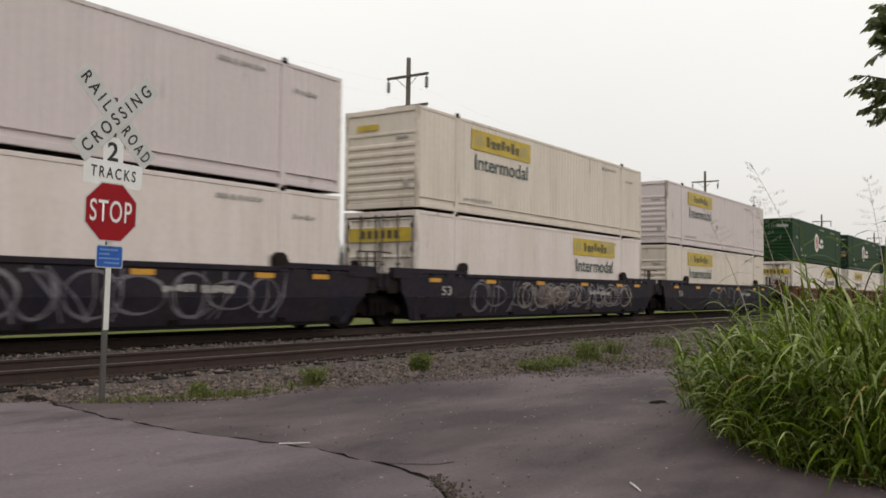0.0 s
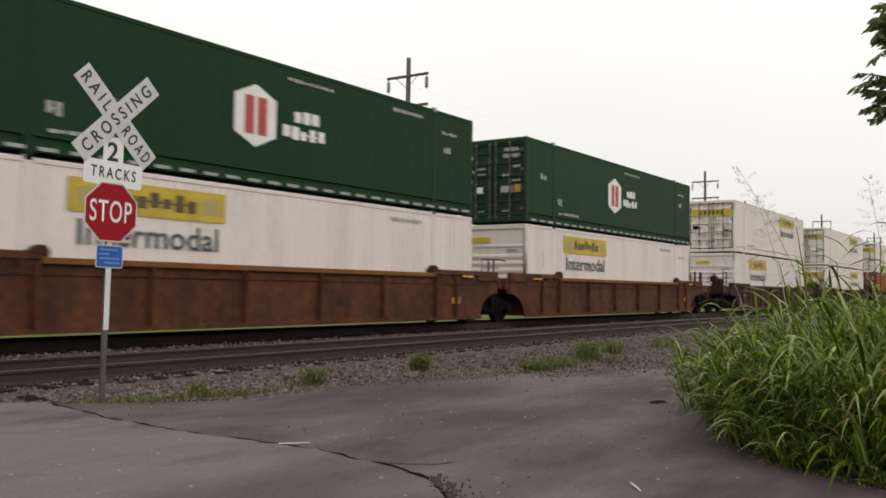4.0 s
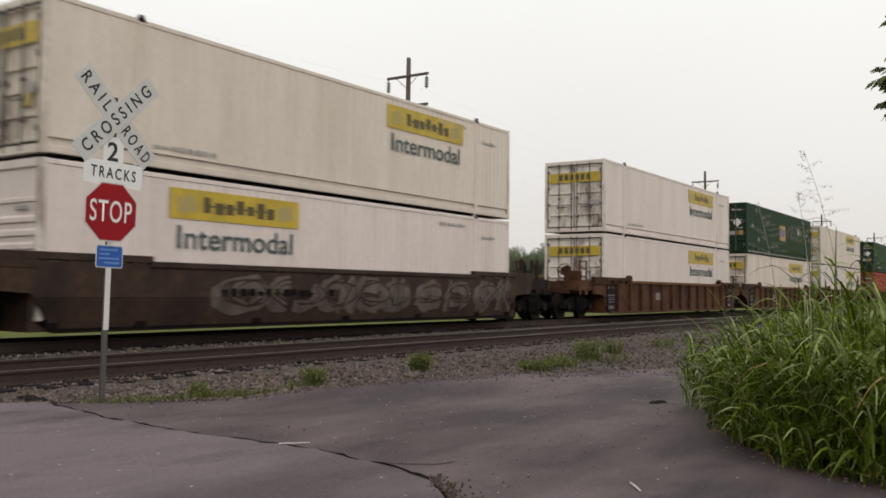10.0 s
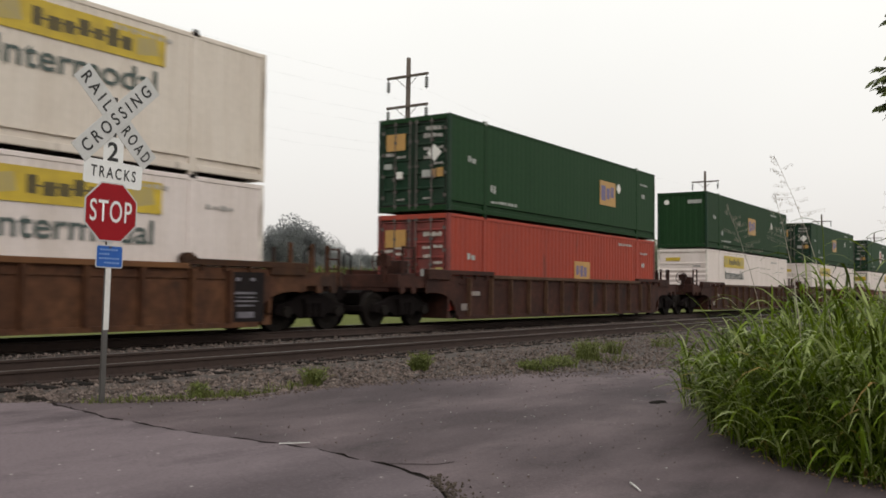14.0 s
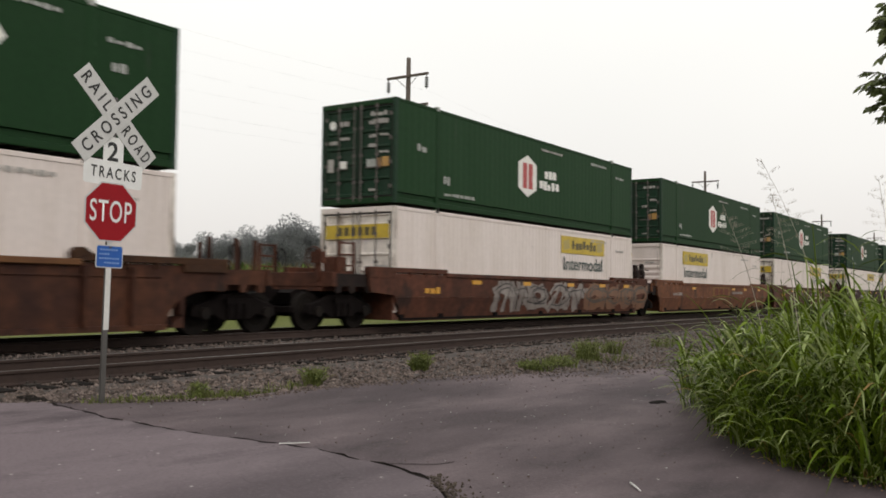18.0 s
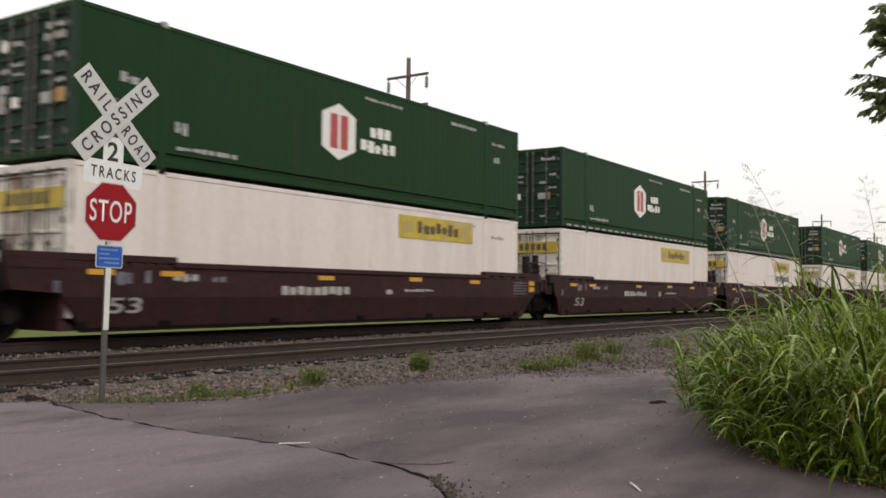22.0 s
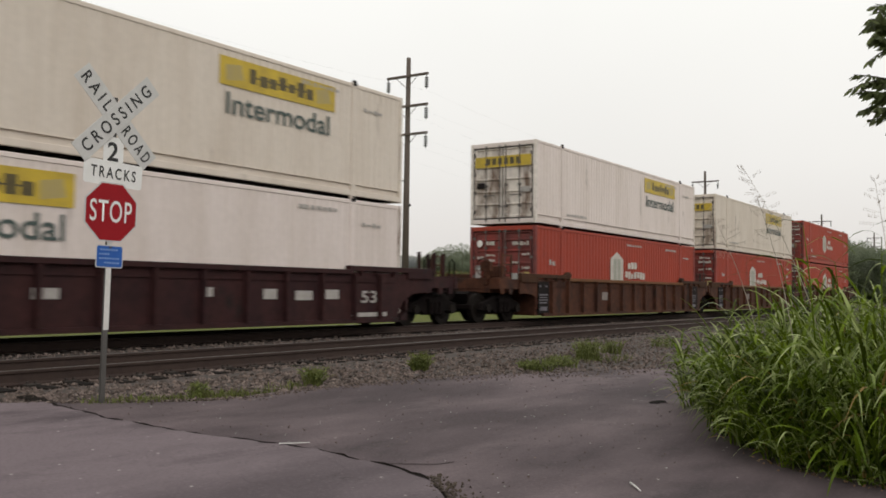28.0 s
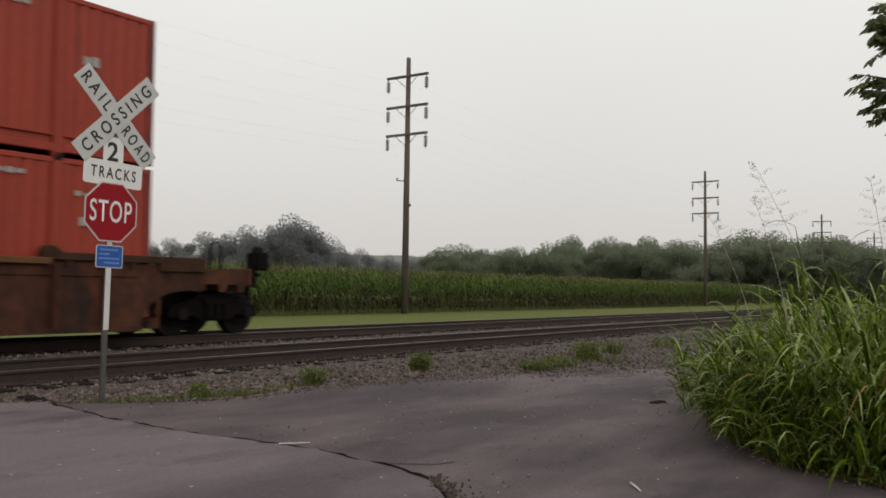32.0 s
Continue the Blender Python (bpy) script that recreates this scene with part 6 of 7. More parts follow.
def crossing_sign():
    base_z = -0.24
    sign = thing("crossing_sign", pose(SIGN[0], SIGN[1], base_z, 0, 1.1, -2), "railroad crossbuck, tracks plate and red stop sign on one steel post", "road sign")
    z0 = -base_z
    channel = [(-0.027, 0.0), (-0.027, 0.03), (-0.022, 0.03), (-0.022, 0.006), (0.022, 0.006), (0.022, 0.03), (0.027, 0.03), (0.027, 0.0)]
    part("post", Shape().extrude(channel, 2, -0.25, 3.15 + z0 - 0.2).mesh("post", "post"), sign, "grey galvanised channel post")
    part("post_band", Shape().box(-0.030, 0.030, -0.006, 0.0, 0.53 + z0, 1.5 + z0).mesh("post_band", "post_white"), sign, "white reflective strip on the post")
    c = 2.735 + z0
    for a, y, words in ((-45, -0.012, (("RAIL", -0.55, 0.43), ("ROAD", 0.14, 0.42))), (45, -0.022, (("CROSSING", -0.525, 1.05),))):
        b = part("crossbuck_blade", kept("blade", blade_shape), sign, "white crossbuck blade with black letters", at=Matrix.Translation((0.01, y, c)) @ Matrix.Rotation(radians(-a), 4, "Y"))
        for text, x, w in words:
            part("lettering", word(text, w, 0.134, "sign_black", 0.009, 0.016, 1.55), b, at=Matrix.Translation((x, 0, -0.064)))
    p = part("number_plate", plate_shape(0.235, 0.30, "plate_white", 0.02), sign, at=Matrix.Translation((-0.005, -0.008, 2.38 + z0)))
    part("lettering", word("2", 0.13, 0.20, "sign_black", 0.008, 0.02), p, at=Matrix.Translation((-0.075, 0, -0.105)))
    p = part("tracks_plate", plate_shape(0.69, 0.255, "plate_white"), sign, "white plate lettered TRACKS", at=Matrix.Translation((0.0, -0.016, 2.145 + z0)) @ Matrix.Rotation(radians(1.5), 4, "Y"))
    part("lettering", word("TRACKS", 0.53, 0.118, "sign_black", 0.008, 0.014, 1.35), p, at=Matrix.Translation((-0.265, 0, -0.055)))
    p = part("stop_sign", octagon(0.615, "sign_white", 0.005), sign, "red octagonal stop sign", at=Matrix.Translation((-0.01, -0.02, 1.745 + z0)))
    part("face", octagon(0.585, "sign_red", 0.008), p)
    part("lettering", word("STOP", 0.49, 0.225, "plate_white", 0.011, 0.006, 1.12), p, at=Matrix.Translation((-0.25, 0, -0.105)))
    p = part("information_plate", plate_shape(0.315, 0.235, "sign_white", 0.02), sign, "blue information plate", at=Matrix.Translation((0.0, -0.008, 1.285 + z0)))
    face = part("face", plate_shape(0.295, 0.215, "sign_blue", 0.018, 0.007), p)
    s = Shape()
    for k, (x0, x1) in enumerate(((-0.11, 0.11), (-0.12, 0.02), (-0.12, 0.12), (-0.06, 0.12))):
        x = x0
        while x < x1 - 0.02:
            s.box(x, x + 0.022, -0.0095, -0.006, 0.062 - k * 0.045, 0.078 - k * 0.045)
            x += 0.03
    part("lettering_bars", s.mesh("lettering_bars", "plate_text"), face)
    for z in (2.92, 2.56, 1.38):
        part("bolt", kept("bolt", lambda: Shape().tube([(0, -0.034, 0), (0, 0.0, 0)], 0.011, 6).mesh("bolt", "post")), sign, at=Matrix.Translation((0, 0, z + z0)))
    return sign


crossing_sign()

# ---------------------------------------------------------------- power line
POLE_Y = 31.0


def power_pole(x, top, lean):
    pole = thing("utility_pole", pose(x, POLE_Y, -0.32, 0, lean, 0), "weathered timber utility pole with three crossarms", "utility pole", "poles along the field")
    h = top + 0.32
    part("shaft", kept(("shaft", round(h, 1)), lambda: Shape().tube([(0, 0, -0.3), (0, 0, h * 0.5), (0, 0, h)], [0.21, 0.17, 0.125], 10).mesh("shaft", "pole", True)), pole)
    for drop in (1.12, 2.88, 4.52):
        z = h - drop
        arm = part("crossarm", kept("arm", lambda: rounded(Shape().box(-0.06, 0.06, -1.52, 1.40, -0.07, 0.07), 0.01).mesh("crossarm", "pole")), pole, at=Matrix.Translation((-0.18, 0, z)))
        for y in (-1.42, 1.30):
            part("insulator", kept("insulator", insulator), arm, "grey string of disc insulators", at=Matrix.Translation((0, y, -0.07)))
            part("brace", kept(("brace", y > 0), lambda: Shape().tube([(0.06, 0, -0.7), (0.02, 0.75 if y > 0 else -0.75, -0.06)], 0.018, 5).mesh("brace", "pole")), arm)
    part("bracket", kept("bracket", lambda: Shape().tube([(0, 0, 0), (-0.1, 0.62, 0.05), (-0.1, 0.62, 0.2)], [0.03, 0.03, 0.06], 6).mesh("bracket", "insulator")), pole, at=Matrix.Translation((0, 0, h * 0.515)))
    part("junction_box", kept("junction", lambda: rounded(Shape().box(-0.06, 0.06, -0.3, -0.15, -0.07, 0.07), 0.01).mesh("junction_box", "insulator")), pole, at=Matrix.Translation((0, 0, h * 0.42)))


def insulator():
    s = Shape().tube([(0, 0, 0), (0, 0, -0.82)], 0.02, 5)
    for i in range(5):
        z = -0.14 - i * 0.125
        s.tube([(0, 0, z), (0, 0, z - 0.03), (0, 0, z - 0.07)], [0.05, 0.125, 0.11], 10)
    return s.mesh("insulator", "insulator")


POLES = [(-12.0, 14.5, 0.0), (42.15, 14.5, 0.5), (96.1, 14.1, 0.0), (154.3, 13.9, 0.4), (205.0, 14.0, 0.0), (260.0, 14.0, 0.0), (315.0, 14.0, 0.0)]
for x, top, lean in POLES:
    power_pole(x, top, lean)
for drop in (2.1, 3.86, 5.5):
    for y in (-1.42, 1.30):
        pts = []
        for (xa, ta, _), (xb, tb, _) in zip(POLES, POLES[1:]):
            for k in range(8):
                u = k / 8
                pts.append((xa + (xb - xa) * u, POLE_Y + y, ta + (tb - ta) * u - drop - 0.9 * 4 * u * (1 - u)))
        pts.append((POLES[-1][0], POLE_Y + y, POLES[-1][1] - drop))
        thing("power_line", Matrix.Identity(4), "thin sagging aluminium power line between the poles", "cable", "power lines", mesh=Shape().tube(pts, 0.0014, 4).mesh("power_line", "wire"))


# ---------------------------------------------------------------- cornfield
def corn_rows():
    rnd = random.Random(21)
    leaves, tassels, stalks, dry = Shape(), Shape(), Shape(), Shape()
    for row in range(9):
        y = 31.9 + row * 0.76
        x = 12.0
        while x < 128 - row * 2.0:
            px, py, z0 = x + rnd.uniform(-0.06, 0.06), y + rnd.uniform(-0.08, 0.08), -0.31
            h = 2.35 + rnd.uniform(-0.18, 0.22) + 0.12 * noise.noise((x * 0.2, y, 0))
            if row < 4:
                stalks.tube([(px, py, z0), (px + rnd.uniform(-0.05, 0.05), py, z0 + h * 0.9)], [0.018, 0.009], 4)
            low = 0.25 if row < 2 else 1.0
            n = 9 if row < 2 else 5
            for k in range(n):
                z = z0 + h * (low / 2.3 + (0.92 - low / 2.3) * k / (n - 1))
                a = rnd.uniform(0, 6.28)
                reach, lift = rnd.uniform(0.35, 0.6), rnd.uniform(0.1, 0.3)
                ca, sa = math.cos(a), math.sin(a)
                pts = [(px, py, z), (px + ca * reach * 0.4, py + sa * reach * 0.4, z + lift), (px + ca * reach * 0.8, py + sa * reach * 0.8, z + lift * 0.7), (px + ca * reach * 1.15, py + sa * reach * 1.15, z - lift * 0.8)]
                # lower leaves of the two front rows take the browner, shade-darkened colour
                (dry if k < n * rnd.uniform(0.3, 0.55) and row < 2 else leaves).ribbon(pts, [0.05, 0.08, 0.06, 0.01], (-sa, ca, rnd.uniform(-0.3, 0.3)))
            for k in range(3):
                a = rnd.uniform(0, 6.28)
                tassels.ribbon([(px, py, z0 + h * 0.9), (px + 0.1 * math.cos(a), py + 0.1 * math.sin(a), z0 + h + 0.12 + rnd.uniform(-0.05, 0.1))], [0.03, 0.012], (math.cos(a + 1.5), math.sin(a + 1.5), 0.2))
            x += rnd.uniform(0.15, 0.24) if row < 3 else rnd.uniform(0.26, 0.4)
    return leaves, tassels, stalks, dry


corn = corn_rows()
field = tagged(new("cornfield", corn[0].mesh("cornfield", "corn")), "tall green corn standing in rows, in tassel", "corn", kind="stuff")
part("corn_tassels", corn[1].mesh("corn_tassels", "tassel"), field)
tagged(part("withered_leaves", corn[3].mesh("withered_leaves", "corn_dry_shaded"), field), kind="stuff")
part("corn_stalks", corn[2].mesh("corn_stalks", "stalk"), field)
# the crop's canopy farther back, seen edge-on
canopy = Shape()
rows = [(38.5, 1.75), (60, 1.9), (110, 1.95), (112, -0.3)]
canopy.add([(x, y, z + (0.12 * wobble(x, y, 0.3) if z > 0 else 0)) for x in [10 + 3 * i for i in range(36)] for y, z in rows],
           [(i * 4 + j, (i + 1) * 4 + j, (i + 1) * 4 + j + 1, i * 4 + j + 1) for i in range(35) for j in range(3)])
tagged(new("corn_canopy", canopy.mesh("corn_canopy", "corn")), "dense green corn canopy behind the front rows", "corn", kind="stuff")


# ---------------------------------------------------------------- woods and distance
def tree_meshes(seed, h, spread, leaf, count, mat):
    """Trunk with boughs, and a crown of many leaf clumps with an uneven outline."""
    rnd = random.Random(seed)
    t, c = Shape(), Shape()
    t.tube([(0, 0, -0.4), (rnd.uniform(-0.2, 0.2), 0, h * 0.3), (rnd.uniform(-0.4, 0.4), rnd.uniform(-0.3, 0.3), h * 0.75)], [h * 0.032, h * 0.024, h * 0.008], 8)
    lobes = []
    for k in range(34):
        a, r = rnd.uniform(0, 6.28), spread * math.sqrt(rnd.random()) * 0.80
        z = h * rnd.uniform(0.14, 0.84) * (1 - 0.18 * (r / spread))
        lobes.append((r * math.cos(a), r * math.sin(a), z, spread * rnd.uniform(0.20, 0.42)))
        t.tube([(0, 0, h * rnd.uniform(0.2, 0.4)), (r * 0.5 * math.cos(a), r * 0.5 * math.sin(a), z * 0.75), (r * math.cos(a), r * math.sin(a), z)], [h * 0.012, h * 0.008, h * 0.003], 5)
    lobes.append((0, 0, h * 0.86, spread * 0.36))
    for k in range(count):
        x, y, z, r = rnd.choice(lobes)
        d = Vector((rnd.gauss(0, 1), rnd.gauss(0, 1), rnd.gauss(0, 0.8))).normalized() * r * rnd.uniform(0.02, 1.0) ** 0.42
        p = Vector((x, y, z)) + d
        n = Vector((rnd.gauss(0, 1), rnd.gauss(0, 1), rnd.gauss(0.6, 0.8))).normalized()
        u = n.orthogonal().normalized() * leaf * rnd.uniform(0.6, 1.3)
        w = n.cross(u).normalized() * leaf * rnd.uniform(0.5, 1.0)
        c.add([tuple(p - u), tuple(p - w * 0.8), tuple(p + u), tuple(p + w)], [(0, 1, 2, 3)])
    return t.mesh("trunk", "bark"), c.mesh("crown", mat)


def place_tree(meshes, x, y, size, turn, label, group):
    t = thing("tree", Matrix.Translation((x, y, -0.35)) @ Matrix.Rotation(turn, 4, "Z") @ Matrix.Scale(size, 4), label, "tree", group)
    part("trunk", meshes[0], t)
    part("crown", meshes[1], t)


def heading_point(px_slope, distance):
    """A point at a bearing from the eye: px_slope is the tangent to the right of the camera's heading."""
    a = radians(HEADING) - math.atan(px_slope)
    return distance * math.cos(a), distance * math.sin(a)


KINDS = [tree_meshes(30 + k, 10.0, 4.6 + 0.5 * (k % 3), 0.14, 26000, "hazed_wood_leaf") for k in range(5)]
FAR_KINDS = [tree_meshes(50 + k, 10.0, 4.8, 0.12, 24000, "far_haze_leaf") for k in range(3)]
rnd = random.Random(77)
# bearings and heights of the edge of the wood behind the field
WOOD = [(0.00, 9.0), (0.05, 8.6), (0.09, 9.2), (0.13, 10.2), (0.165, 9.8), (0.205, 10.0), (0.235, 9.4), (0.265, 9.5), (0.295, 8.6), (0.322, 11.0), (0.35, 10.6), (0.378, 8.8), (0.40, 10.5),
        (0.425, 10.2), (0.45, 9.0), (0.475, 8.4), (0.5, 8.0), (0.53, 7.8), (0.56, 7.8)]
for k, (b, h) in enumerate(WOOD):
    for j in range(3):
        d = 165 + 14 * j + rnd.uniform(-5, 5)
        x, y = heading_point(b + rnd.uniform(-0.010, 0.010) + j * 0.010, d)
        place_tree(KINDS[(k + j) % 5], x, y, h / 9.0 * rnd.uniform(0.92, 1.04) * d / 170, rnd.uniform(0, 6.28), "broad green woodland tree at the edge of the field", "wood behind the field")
# a separate clump farther left in the open, haze put into its leaf colour
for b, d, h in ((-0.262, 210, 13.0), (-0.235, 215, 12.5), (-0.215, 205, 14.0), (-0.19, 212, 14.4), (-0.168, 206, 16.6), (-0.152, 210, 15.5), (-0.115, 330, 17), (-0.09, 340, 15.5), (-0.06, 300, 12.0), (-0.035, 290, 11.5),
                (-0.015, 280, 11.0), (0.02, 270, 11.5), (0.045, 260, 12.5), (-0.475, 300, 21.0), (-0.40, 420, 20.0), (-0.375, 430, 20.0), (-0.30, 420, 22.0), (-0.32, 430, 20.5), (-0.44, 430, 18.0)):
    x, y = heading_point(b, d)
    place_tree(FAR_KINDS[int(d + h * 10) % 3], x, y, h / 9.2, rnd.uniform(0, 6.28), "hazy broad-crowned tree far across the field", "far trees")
# the pale ridge at the horizon, its haze put into the colour
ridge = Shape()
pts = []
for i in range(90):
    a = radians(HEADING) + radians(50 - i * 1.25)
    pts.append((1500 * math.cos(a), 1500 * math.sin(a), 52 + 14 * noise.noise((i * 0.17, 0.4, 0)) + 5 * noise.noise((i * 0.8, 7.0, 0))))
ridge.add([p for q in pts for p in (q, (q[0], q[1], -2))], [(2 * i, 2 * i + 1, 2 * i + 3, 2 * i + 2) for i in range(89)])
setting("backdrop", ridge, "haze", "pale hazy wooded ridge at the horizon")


# ---------------------------------------------------------------- roadside grass
def grass_clump(seed, count, tall, radius, lean):
    """Arching tall grass blades, some drooping ones paled as painted highlights, a few dry."""
    rnd = random.Random(seed)
    sets = {"blade": Shape(), "blade_glint": Shape(), "dry_blade": Shape()}
    for k in range(count):
        a, r = rnd.uniform(0, 6.28), radius * math.sqrt(rnd.random())
        x, y = r * math.cos(a), r * math.sin(a)
        b = a + rnd.gauss(0, 0.9)
        h = tall * rnd.uniform(0.35, 1.05)
        reach = (0.12 + 0.45 * rnd.random()) * tall
        strong = rnd.uniform(0.3, 1.5)
        dx, dy = math.cos(b) * reach + lean[0] * strong, math.sin(b) * reach + lean[1] * strong
        droop = rnd.uniform(0.0, 0.55) * h
        z0 = rnd.uniform(0, 0.35) * h
        pts = []
        for i in range(8):
            u = i / 7
            pts.append((x + dx * u ** 1.5, y + dy * u ** 1.5, z0 + (h - z0) * (1 - (1 - u) ** 1.8) - droop * max(0.0, u - 0.4) ** 2 * 2.4))
        w = rnd.uniform(0.011, 0.029)
        d = math.hypot(dx, dy) or 1.0
        tip = rnd.random()
        kind = "blade_glint" if tip < 0.19 else "dry_blade" if tip > (0.98 if tall > 0.5 else 0.86) else "blade"
        sets[kind].ribbon(pts, [w * 0.6, w * 0.9, w, w, w * 0.9, w * 0.75, w * 0.45, 0.002], (-dy / d, dx / d, rnd.uniform(-0.6, 0.6)))
    # leafy stalks: broad blades that rise, arch over and hang
    for k in range(count // 9):
        a, r = rnd.uniform(0, 6.28), radius * math.sqrt(rnd.random()) * 1.05
        x, y, h = r * math.cos(a), r * math.sin(a), tall * rnd.uniform(0.55, 1.12)
        bx, by = rnd.gauss(0, 0.12) + lean[0] * 0.5, rnd.gauss(0, 0.12) + lean[1] * 0.5
        sets["blade"].tube([(x, y, 0), (x + bx * 0.3, y + by * 0.3, h * 0.55), (x + bx, y + by, h * 0.95)], [0.008, 0.007, 0.003], 4)
        for i in range(7):
            u = 0.3 + 0.68 * i / 6
            px, py, pz = x + bx * u * u, y + by * u * u, h * u * 0.95
            b = i * 2.5 + rnd.uniform(-0.9, 0.9)
            ca, sa, l = math.cos(b) + lean[0] * 0.8, math.sin(b) + lean[1] * 0.8, rnd.uniform(0.35, 0.70)
            up, sag = rnd.uniform(0.9, 1.5), rnd.uniform(0.5, 1.35)
            pts = [(px + ca * l * v * 0.75, py + sa * l * v * 0.75, pz + l * (up * v - sag * v * v)) for v in (0, 0.17, 0.34, 0.5, 0.67, 0.84, 1.0)]
            w = rnd.uniform(0.016, 0.033)
            d = math.hypot(ca, sa) or 1.0
            sets["blade_glint" if rnd.random() < 0.30 else "blade"].ribbon(pts, [w * 0.5, w * 0.9, w, w, w * 0.85, w * 0.55, 0.002], (-sa / d, ca / d, rnd.uniform(-0.5, 0.5)))
    return sets


GRASS = []


def plant_clump(x, y, seed, count, tall, radius, lean=(0, 0)):
    z = road_z(y) - 0.04
    sets = grass_clump(seed, count, tall, radius, lean)
    c = thing("grass_clump", Matrix.Translation((x, y, z)), "dense clump of tall arching green grass at the road's edge", "grass", "roadside grass", mesh=sets["blade"].mesh("grass_clump", "blade"))
    c["kind"] = "stuff"
    part("pale_blades", sets["blade_glint"].mesh("pale_blades", "blade_glint"), c)
    part("dry_blades", sets["dry_blade"].mesh("dry_blades", "dry_blade"), c)
    GRASS.append((c, x, y, z))


VERGE = [(11.0, 3.8), (9.82, 3.14), (8.2, 2.25), (7.75, 1.8), (7.65, 1.4), (7.6, 1.0), (7.5, 0.3), (7.6, -1.5), (9.0, -3.5), (13.0, -4.0), (16.0, -1.0), (15.5, 2.5), (13.0, 3.9)]
ring = []
for (xa, ya), (xb, yb) in zip(VERGE, VERGE[1:] + VERGE[:1]):
    for k in range(8):
        x, y = xa + (xb - xa) * k / 8, ya + (yb - ya) * k / 8
        ring.append((x + 0.12 * wobble(x, y, 1.7) + 0.05 * wobble(x, y, 6.0), y + 0.12 * wobble(y, x, 1.9), surface_z(x, y) - 0.006))
soil = Shape().add(ring + [(11.0, 0.8, road_z(0.8) + 0.10)], [(k, (k + 1) % len(ring), len(ring)) for k in range(len(ring))])
setting("verge_soil", soil, "soil", "bare dark soil and leaf litter under the grass")


def fallen(rnd):
    k = rnd.randrange(56)
    x, y, z = ring[k]
    return x + rnd.gauss(0.05, 0.08), y + rnd.gauss(-0.05, 0.08), z + 0.008


tagged(new("leaf_litter", stones(19, 120, fallen, 0.012).mesh("leaf_litter", "rust")), "dry fallen leaves and grass along the verge", "litter", kind="stuff")
k = 0
for x, y, tall, radius, count, out in ((10.8, 3.35, 0.72, 0.42, 150, 0.25), (10.25, 2.85, 0.85, 0.40, 270, 0.25), (9.45, 2.6, 0.9, 0.42, 320, 0.35), (8.85, 2.2, 0.95, 0.42, 340, 0.4), (8.4, 1.75, 0.95, 0.40, 360, 0.4), (8.2, 1.3, 0.95, 0.40, 360, 0.4),
                                       (8.1, 0.85, 0.95, 0.4, 320, 0.35), (8.1, 0.35, 0.95, 0.42, 260, 0.3), (9.3, 1.75, 1.25, 0.5, 330, 0.25), (10.1, 2.3, 1.2, 0.5, 300, 0.2), (9.0, 1.1, 1.35, 0.5, 330, 0.25), (8.9, 0.5, 1.4, 0.5, 280, 0.25),
                                       (10.9, 2.7, 1.2, 0.55, 260, 0.15), (10.0, 1.5, 1.55, 0.55, 280, 0.15), (9.8, 0.7, 1.65, 0.55, 260, 0.15), (11.2, 1.8, 1.6, 0.65, 240, 0.1), (11.0, 0.7, 1.75, 0.65, 240, 0.1), (12.4, 2.4, 1.4, 0.7, 200, 0.1), (12.4, 1.0, 1.7, 0.7, 200, 0.1)):
    plant_clump(x, y, 200 + k, int(count * 0.80), tall * 1.02, radius, (-0.26 * out, 0.30 * out))
    k += 1


# short tufts and fallen blades that hide the foot of the clumps
rnd = random.Random(61)
for (xa, ya), (xb, yb) in zip(VERGE[1:7], VERGE[2:8]):
    steps = max(1, round(math.hypot(xb - xa, yb - ya) / 0.34))
    for i in range(steps):
        u = (i + rnd.random()) / steps
        plant_clump(xa + (xb - xa) * u + 0.16, ya + (yb - ya) * u - 0.12, 700 + k, rnd.randint(22, 50), rnd.uniform(0.2, 0.38), 0.2, (-0.07, 0.08))
        k += 1


def seed_stem(x, y, h, bend, seed):
    """A thin stem with an open, drooping panicle."""
    rnd = random.Random(seed)
    z = road_z(y)
    s, g = Shape(), Shape()
    pts = [(bend[0] * (i / 8) ** 2, bend[1] * (i / 8) ** 2, h * (i / 8)) for i in range(9)]
    s.tube(pts, [0.006, 0.0055, 0.005, 0.0045, 0.004, 0.0035, 0.003, 0.002, 0.0015], 4)
    for i in range(16):
        u = 0.80 + 0.2 * i / 15
        p = Vector((bend[0] * u * u, bend[1] * u * u, h * u))
        a, r = rnd.uniform(0, 6.28), 0.20 * (1.15 - (u - 0.8) * 4)
        q = p + Vector((r * math.cos(a), r * math.sin(a), rnd.uniform(0.0, 0.08)))
        s.tube([p, q], 0.0012, 3)
        for k in range(7):
            m = p.lerp(q, 0.35 + 0.65 * k / 6) + Vector((rnd.uniform(-0.012, 0.012), rnd.uniform(-0.012, 0.012), -0.012))
            g.tube([m, m - Vector((0, 0, 0.014))], [0.003, 0.0015], 3)
    stem = thing("seeding_grass", Matrix.Translation((x, y, z)), "thin tall grass stem with an open seed head", "grass", "seeding grass", mesh=s.mesh("seeding_grass", "seed"))
    tagged(part("seed_head", g.mesh("seed_head", "seed"), stem), kind="stuff")
    GRASS.append((stem, x, y, z))


for n, (x, y, h, bend) in enumerate(((9.3, 1.75, 2.66, (-0.55, 0.66)), (9.0, 2.0, 2.35, (-0.2, 0.35)), (9.6, 1.25, 2.6, (0.1, 0.25)), (9.4, 0.85, 2.3, (0.1, -0.1)), (9.9, 1.0, 2.4, (0.15, -0.2)), (9.2, 2.35, 2.2, (-0.2, 0.5)), (10.4, 0.9, 2.5, (0.0, 0.2)))):
    seed_stem(x, y, h, bend, 300 + n)


